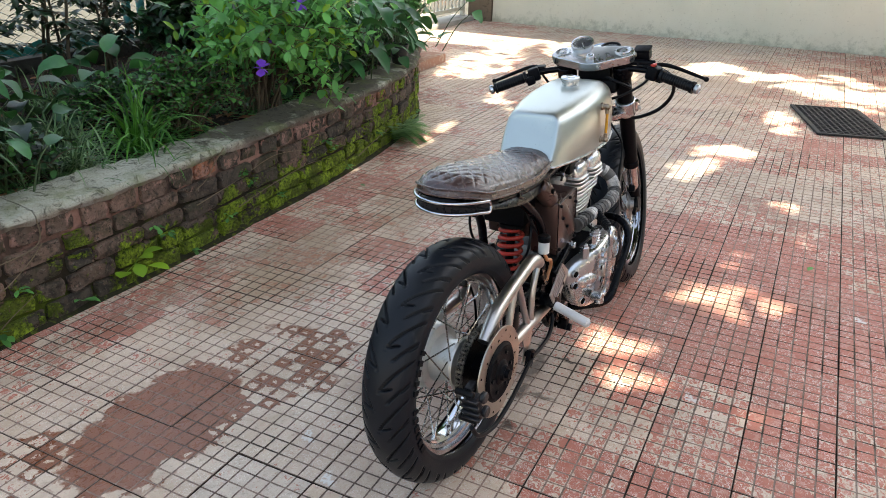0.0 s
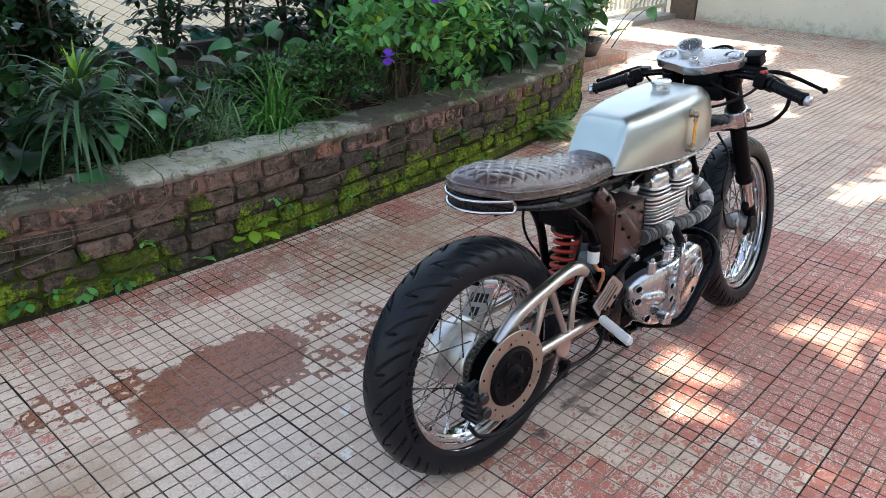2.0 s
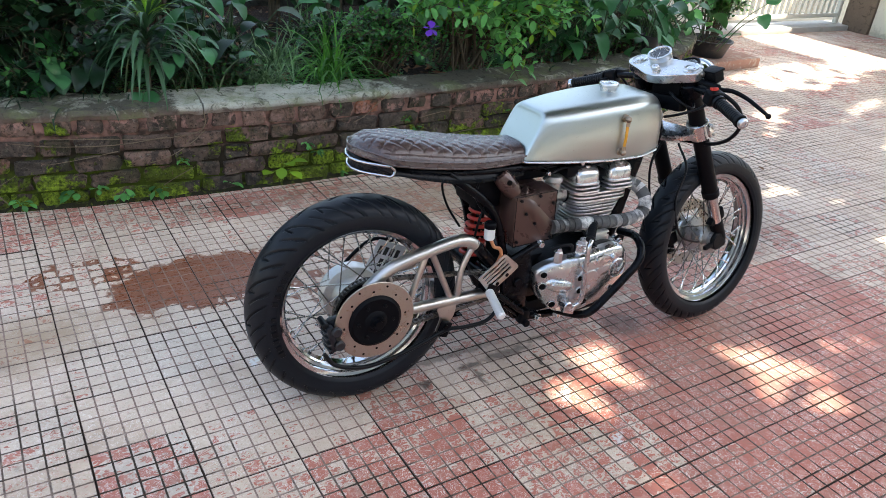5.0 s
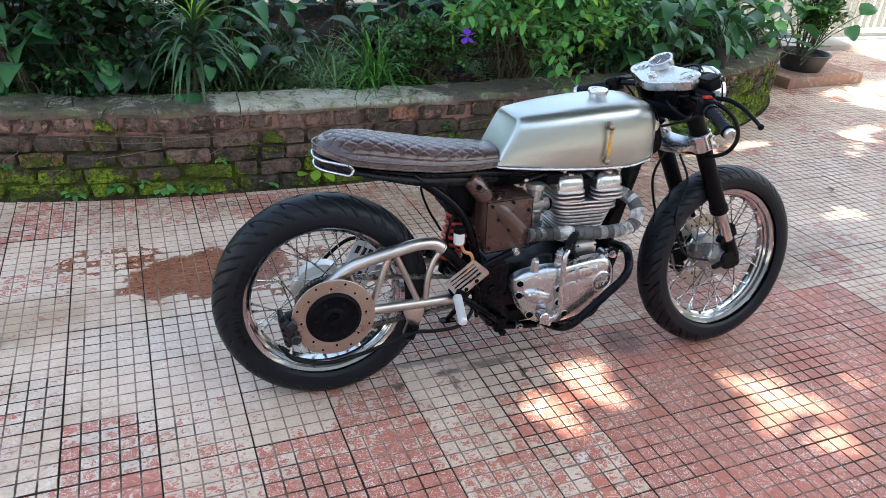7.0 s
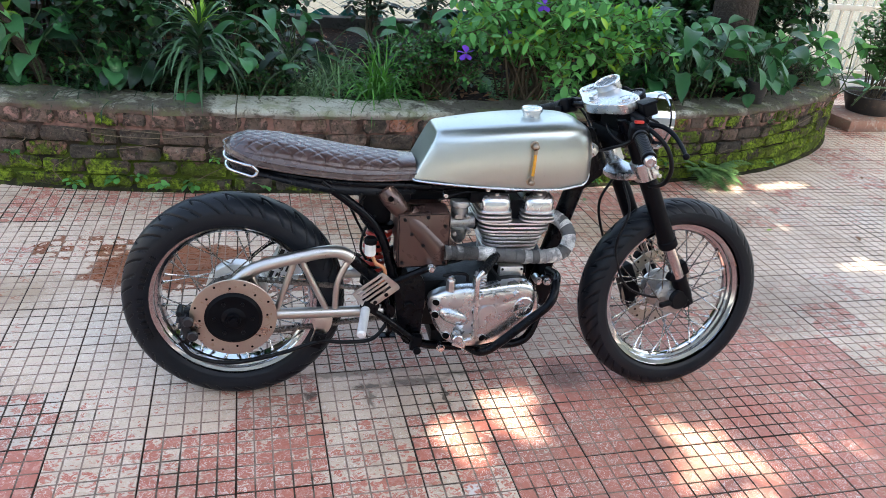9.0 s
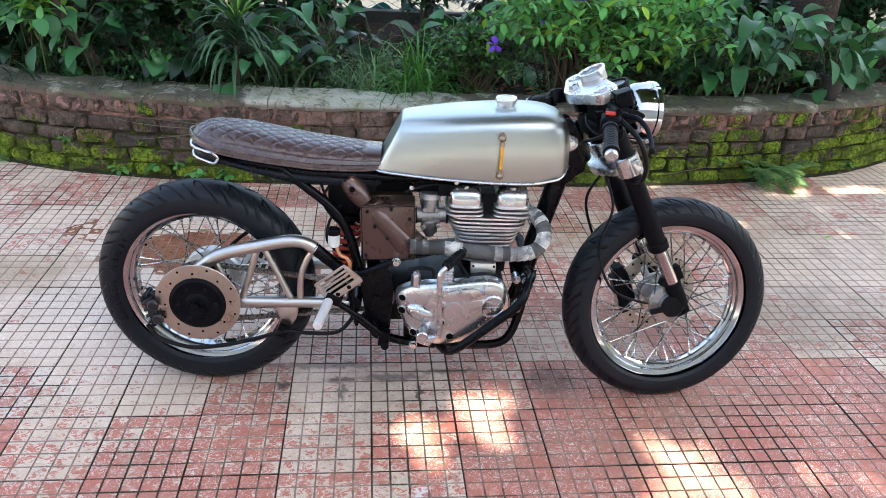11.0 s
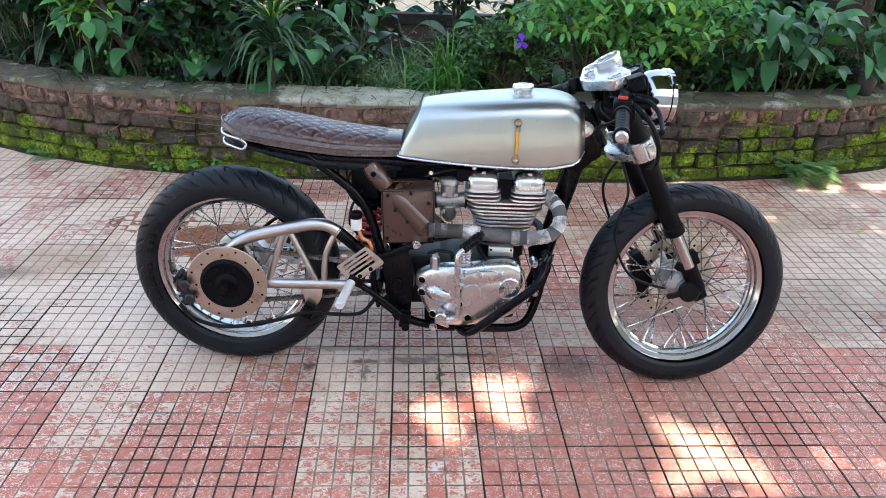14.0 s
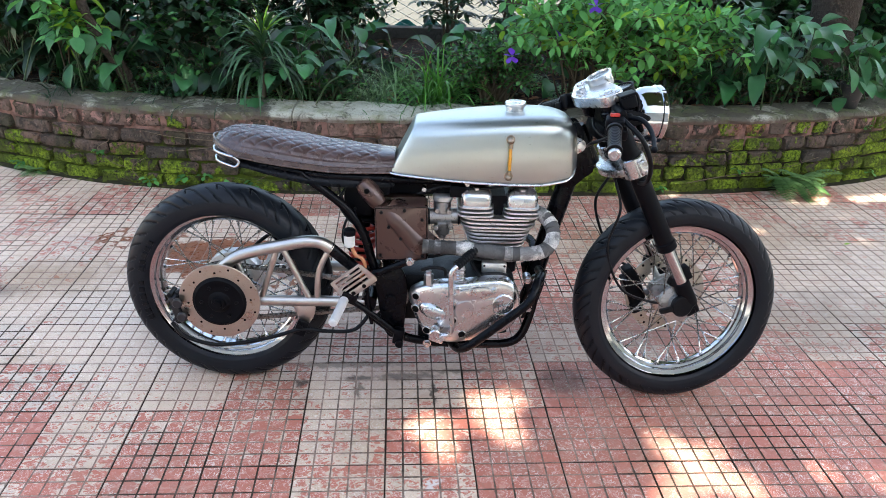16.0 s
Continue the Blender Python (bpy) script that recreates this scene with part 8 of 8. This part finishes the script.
broad("peace_lily", "broad dark leaves near the tree", (3.2, 2.75), 18, 0.36, 0.22, 0.085, L_DARK, 350, 1.5, (0.2, 1.1), 0.12)
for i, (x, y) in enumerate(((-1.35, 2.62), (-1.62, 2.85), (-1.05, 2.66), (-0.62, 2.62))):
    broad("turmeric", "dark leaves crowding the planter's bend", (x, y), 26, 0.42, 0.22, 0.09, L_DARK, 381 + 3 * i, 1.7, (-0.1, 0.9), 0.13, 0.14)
broad("big_leaf_sapling", "hanging dark leaves at the bend of the planter", (-0.86, 2.30), 22, 0.40, 0.17, 0.075, L_LILY, 351, 1.9, (-0.4, 0.6), 0.07, 0.12)


def schefflera(x, y, h, seed):
    top = thing("schefflera", "umbrella plant with dark finger-shaped leaves", "plant")
    g, st = Greens(seed), Greens(seed + 1)
    r = g.r
    z = ground_z(x, y)
    for k in range(4):
        bx, by = x + r.gauss(0, 0.05), y + r.gauss(0, 0.05)
        tip = Vector((bx + r.uniform(-0.12, 0.12), by + r.uniform(-0.12, 0.05), z + h * r.uniform(0.75, 1.05)))
        st.stem([(bx, by, z - 0.02), Vector((bx, by, z)).lerp(tip, 0.5), tip], 0.012, 0.006, 6)
        for m_ in range(10):
            f = 0.30 + 0.70 * m_ / 9
            p = Vector((bx, by, z)).lerp(tip, f)
            a = m_ * 2.4 + k
            e = p + turned(r, a, r.uniform(0.1, 0.6)) * r.uniform(0.10, 0.17)
            st.stem([p, p.lerp(e, 0.5) + Vector((0, 0, 0.012)), e], 0.003, 0.002, 4)
            for q in range(8):
                g.leaf(e, turned(r, a + (q - 3.5) * 0.78, r.uniform(-0.35, 0.15)), r.uniform(0.075, 0.115), r.uniform(0.030, 0.040), 0.7, 0.2, 4, 0, 0.6)
    st.link("woody_growth", M_TWIG, top, kind="stuff")
    g.link("foliage", L_DARK, top, "glossy dark finger leaves", "stuff")


for i, (x, y, h) in enumerate(((1.52, 3.25, 0.75), (1.15, 3.3, 0.7), (1.98, 3.40, 0.60), (0.35, 3.05, 0.65), (-0.35, 2.85, 0.6), (2.62, 3.0, 0.6))):
    schefflera(x, y, h, 401 + i * 5)

# leaning young trees at the bend
for i, pts in enumerate((((-0.63, 2.24, 0.38), (-0.70, 2.22, 0.56), (-0.80, 2.20, 0.76), (-0.90, 2.25, 1.1), (-1.0, 2.3, 1.6), (-1.1, 2.4, 2.6)), ((-0.50, 2.75, 0.38), (-0.52, 2.7, 0.7), (-0.46, 2.7, 1.1), (-0.50, 2.8, 2.4)), ((-0.35, 2.85, 0.38), (-0.30, 2.8, 0.7), (-0.16, 2.75, 1.05), (0.0, 2.8, 2.3)))):
    top = thing("young_tree", "young tree with a bare leaning brown stem", "tree")
    bm = bmesh.new()
    tube(bm, pts, lambda f: (0.036 if i == 0 else 0.020) * (1 - 0.5 * f), 14, 8)
    for v in bm.verts:
        v.co += Vector((noise.noise(v.co * 18), noise.noise(v.co * 18 + Vector((3, 3, 3))), 0)) * 0.006
    part("trunk", bm, M_BARK, top)
    g = Greens(430 + i)
    for k in range(90):
        p = Vector(pts[-1]) + Vector((g.r.gauss(0, 0.4), g.r.gauss(0, 0.4), g.r.gauss(0, 0.3)))
        g.leaf(p, turned(g.r, g.r.uniform(0, 6.28), g.r.uniform(-0.5, 0.5)), 0.16, 0.06, 1.0)
    g.link("crown", L_LILY, top, kind="stuff")

# clover and litter on the soil
g, dry = Greens(501), Greens(502)
cover_top = thing("ground_cover", "low clover and seedlings covering the soil", "ground cover", kind="stuff")
for i in range(8000):
    x = g.r.uniform(-1.0, 2.6)
    y = g.r.uniform(1.98, 2.75)
    dens = noise.noise(Vector((x * 3, y * 3, 7)))
    if not in_planter(x, y, 0.17) or dens < -0.18 + 0.5 * max(0, y - 2.3):
        continue
    z = ground_z(x, y) + g.r.uniform(0.0, 0.035)
    a = g.r.uniform(0, 6.283)
    for k in range(3):
        g.leaf((x, y, z), turned(g.r, a + k * 2.09, g.r.uniform(0.0, 0.5)), g.r.uniform(0.010, 0.020), 0.013, 0.3, 0.1, 2, 0, 0.6)
g.link("clover", L_CLOVER, cover_top, kind="stuff")
litter = thing("leaf_litter", "dry brown fallen leaves on the soil", "leaf litter", kind="stuff")
for i in range(1500):
    x, y = dry.r.uniform(-1.5, 4.4), dry.r.uniform(1.98, 3.6)
    if in_planter(x, y, 0.12):
        dry.leaf((x, y, ground_z(x, y) + dry.r.uniform(0.005, 0.03)), turned(dry.r, dry.r.uniform(0, 6.28), dry.r.uniform(-0.2, 0.3)), dry.r.uniform(0.03, 0.075), dry.r.uniform(0.014, 0.03), 0.4, 0.35, 3, dry.r.uniform(-0.6, 0.6))
dry.link("dry_leaves", L_DRY, litter, kind="stuff")

# fern and weeds on the wall's foot
def fern(x, y, z, n_, length, seed, out=(0, -1)):
    top = thing("fern", "small pale green fern growing at the wall's foot", "fern")
    g = Greens(seed)
    for i in range(n_):
        a = math.atan2(out[1], out[0]) + g.r.uniform(-1.3, 1.3)
        d = turned(g.r, a, g.r.uniform(0.2, 1.0))
        p = Vector((x + g.r.gauss(0, 0.012), y, z))
        ln = length * g.r.uniform(0.7, 1.1)
        for k in range(13):
            f = k / 12
            q = p + d * (ln / 13)
            side = d.cross(Vector((0, 0, 1))).normalized()
            w = 0.056 * math.sin(math.pi * (0.12 + 0.85 * f)) * length / 0.2
            for s_ in (-1, 1):
                g.leaf(q, side * s_ + d * 0.35, w, w * 0.32, 0.3, 0.1, 2)
            g.stem([p, q], 0.0012, 0.0011, 3)
            p = q
            d = (d - Vector((0, 0, 1)) * 0.10).normalized()
    g.link("foliage", L_FERN, top, kind="stuff")


fern(3.02, 1.925, 0.05, 18, 0.22, 521)
fern(2.90, 1.90, 0.06, 14, 0.19, 522)
q_, d_, o_ = wall_at(wall_s_of(-1.18))
fern(q_.x, q_.y - 0.01, 0.01, 7, 0.11, 523)


def weed(x, z, n_, length, width, material, seed, label="small green weed growing from the brick joints"):
    q, d, out = wall_at(wall_s_of(x))
    top = thing("weed", label, "weed")
    g = Greens(seed)
    at = q + out * 0.004 + Vector((0, 0, z))
    for i in range(n_):
        a = math.atan2(out.y, out.x) + g.r.uniform(-1.4, 1.4)
        e = at + turned(g.r, a, g.r.uniform(-0.1, 1.2)) * length * g.r.uniform(0.3, 0.9)
        g.stem([at, e], 0.0013, 0.001, 4)
        g.leaf(e, turned(g.r, a, g.r.uniform(-0.4, 0.5)), length * g.r.uniform(0.7, 1.2), width * g.r.uniform(0.8, 1.2), 0.8, 0.15, 5, 0, 0.55)
    g.link("foliage", material, top)


weed(0.606, 0.08, 5, 0.085, 0.055, L_LIME, 541, "yellow-green seedling with broad leaves at the wall's foot")
for i, (x, z, n_, ln) in enumerate(((0.72, 0.19, 9, 0.028), (0.80, 0.14, 8, 0.026), (-0.32, 0.05, 6, 0.045), (-0.12, 0.04, 6, 0.05), (0.06, 0.04, 6, 0.045), (-0.22, 0.08, 5, 0.035), (0.12, 0.17, 6, 0.026), (1.28, 0.26, 9, 0.026), (1.34, 0.20, 8, 0.024), (1.20, 0.09, 5, 0.03), (1.55, 0.08, 5, 0.03),
                                       (1.98, 0.24, 9, 0.030), (2.05, 0.18, 7, 0.028), (2.62, 0.12, 5, 0.03), (3.42, 0.33, 6, 0.03), (3.55, 0.05, 5, 0.03), (-0.78, 0.17, 8, 0.030), (-1.25, 0.03, 7, 0.04), (0.38, 0.03, 5, 0.04), (0.95, 0.02, 5, 0.03), (2.2, 0.03, 5, 0.03), (-0.5, 0.03, 6, 0.04))):
    weed(x, z, n_, ln, ln * 0.6, L_CLOVER if i % 3 else L_BUSH, 550 + i)


def vine(pts, r_=0.0024):
    top = thing("vine", "thin dry vine creeping over the bricks", "vine")
    bm = bmesh.new()
    line = []
    for x, z in pts:
        q, d, out = wall_at(wall_s_of(x))
        line.append(q + out * (0.010 + 0.006 * math.sin(x * 23 + z * 31)) + Vector((0, 0, z)))
    tube(bm, line, lambda f: r_ * (1 - 0.5 * f), 6, 6)
    part("vine_stem", bm, M_DRYVINE, top)


for pts in (((0.27, 0.40), (0.255, 0.33), (0.22, 0.30), (0.05, 0.285), (-0.15, 0.30), (-0.42, 0.315)), ((0.25, 0.31), (0.20, 0.26), (0.08, 0.20), (0.0, 0.17)), ((0.10, 0.29), (-0.12, 0.27), (-0.35, 0.28), (-0.5, 0.30)), ((-0.1, 0.24), (-0.25, 0.22), (-0.40, 0.20)), ((-0.75, 0.30), (-0.70, 0.24), (-0.76, 0.19), (-0.70, 0.12), (-0.62, 0.10)),
            ((1.16, 0.42), (1.14, 0.36), (1.06, 0.31), (0.98, 0.28)), ((1.25, 0.12), (1.5, 0.15), (1.75, 0.17), (1.95, 0.15)), ((1.0, 0.21), (1.25, 0.24), (1.45, 0.28), (1.6, 0.285), (1.75, 0.25)), ((2.35, 0.06), (2.6, 0.10), (2.9, 0.13), (3.15, 0.18)), ((2.45, 0.26), (2.56, 0.24), (2.62, 0.20)),
            ((3.75, 0.30), (3.72, 0.22), (3.8, 0.12), (3.95, 0.08)), ((3.72, 0.26), (3.95, 0.30), (4.2, 0.36)), ((0.0, 0.02), (0.1, 0.08), (0.2, 0.14)), ((-0.55, 0.03), (-0.6, 0.10), (-0.52, 0.16))):
    vine(pts)

# pots
def pot(x, y, z, r_, h, label, bowl=False):
    top = thing("plant_pot", label, "pot", pose(x, y, z))
    bm = bmesh.new()
    prof = [(0, 0), (r_ * 0.72, 0), (r_ * 0.76, 0.004), (r_ * (0.92 if bowl else 0.95), h * 0.6), (r_, h - 0.012), (r_ * 1.06, h - 0.012), (r_ * 1.06, h), (r_ * 0.98, h), (r_ * 0.9, h * 0.7), (0, h * 0.7)]
    lathe(bm, prof, None, 36)
    part("pot_body", bm, M_POT, top)
    bm = bmesh.new()
    lathe(bm, [(r_ * 0.92, h * 0.78), (r_ * 0.5, h * 0.82), (0, h * 0.84)], None, 24)
    part("potting_soil", bm, M_SOIL, top)
    return top


pot(3.31, 2.115, 0.428, 0.062, 0.135, "small black nursery pot standing on the coping")
broad("potted_sapling", "drooping dark leaves growing in the small pot", (3.30, 2.13), 12, 0.32, 0.17, 0.075, L_LILY, 571, 1.9, (-0.4, 0.8), 0.01, 0.09)
pot(5.20, 3.16, 0.088, 0.21, 0.15, "wide dark plastic bowl pot on the kerb", True)
top = thing("potted_shrub", "small leafy shrub in the bowl pot", "shrub")
g, st = Greens(581), Greens(582)
for k in range(22):
    a = g.r.uniform(0, 6.283)
    e = Vector((5.20, 3.16, 0.20)) + Vector((math.cos(a) * g.r.uniform(0.05, 0.32), math.sin(a) * g.r.uniform(0.05, 0.32), g.r.uniform(0.3, 0.75)))
    ln = curve([Vector((5.20 + 0.05 * math.cos(a), 3.16 + 0.05 * math.sin(a), 0.19)), Vector((5.20, 3.16, 0.20)).lerp(e, 0.6) + Vector((0, 0, 0.08)), e], 5)
    st.stem(ln, 0.006, 0.002)
    for q in ln[3:]:
        for m_ in range(8):
            g.leaf(q + Vector((g.r.gauss(0, 0.03), g.r.gauss(0, 0.03), g.r.gauss(0, 0.03))), turned(g.r, g.r.uniform(0, 6.28), g.r.uniform(-0.3, 0.8)), g.r.uniform(0.05, 0.08), 0.032, 0.5)
st.link("woody_growth", M_TWIG, top, kind="stuff")
g.link("foliage", L_CLOVER, top, kind="stuff")

# loose leaves on the paving
for i, (x, y, m_, s) in enumerate(((2.10, -0.62, L_BUSH, 0.05), (3.35, 1.05, L_DRY, 0.06), (2.35, 0.02, L_DRY, 0.03), (4.1, 1.9, L_DRY, 0.05), (2.9, 1.2, L_LIME, 0.04), (2.05, 1.62, L_MONDO, 0.05), (5.6, -0.2, L_DRY, 0.06), (6.3, 1.6, L_DRY, 0.06))):
    g = Greens(600 + i)
    g.leaf((x, y, 0.004), turned(g.r, g.r.uniform(0, 6.28), 0.08), s, s * 0.45, 0.15, 0.3, 4)
    ob = raw("fallen_leaf", g.v, g.f, m_)
    tagged(ob, "single fallen leaf lying on the tiles", "leaf", "fallen leaves")


# ---- bricks and tiles, piece by piece ----
for me, m in brick_places:
    ob = new("brick", me)
    ob.parent = planter_wall
    ob.matrix_world = m
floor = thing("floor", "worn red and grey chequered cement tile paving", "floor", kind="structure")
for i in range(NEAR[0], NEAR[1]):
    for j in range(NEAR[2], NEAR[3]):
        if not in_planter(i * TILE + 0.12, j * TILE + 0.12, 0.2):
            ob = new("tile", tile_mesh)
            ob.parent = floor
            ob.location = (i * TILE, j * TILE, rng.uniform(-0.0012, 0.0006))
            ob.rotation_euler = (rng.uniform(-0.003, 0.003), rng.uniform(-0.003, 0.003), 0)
tile_np = np.array(tv)
verts, faces, slots = [], [], []
base = 0
for i in range(-10, 36):
    for j in range(-10, 18):
        if (NEAR[0] <= i < NEAR[1] and NEAR[2] <= j < NEAR[3]) or in_planter(i * TILE + 0.12, j * TILE + 0.12, 0.2) or (i < 19 and j > 14):
            continue
        verts.append(tile_np + (i * TILE, j * TILE, rng.uniform(-0.0012, 0.0006)))
        faces += [tuple(base + k for k in f) for f in tf]
        slots += tslot
        base += len(tv)
me = bpy.data.meshes.new("far_tiles")
me.from_pydata(np.concatenate(verts).tolist(), [], faces)
me.materials.append(M_TILE)
me.materials.append(M_JOINT)
me.polygons.foreach_set("material_index", slots)
ob = new("far_tiles", me)
ob.parent = floor
tagged(ob, "chequered tiles farther off", kind="stuff")
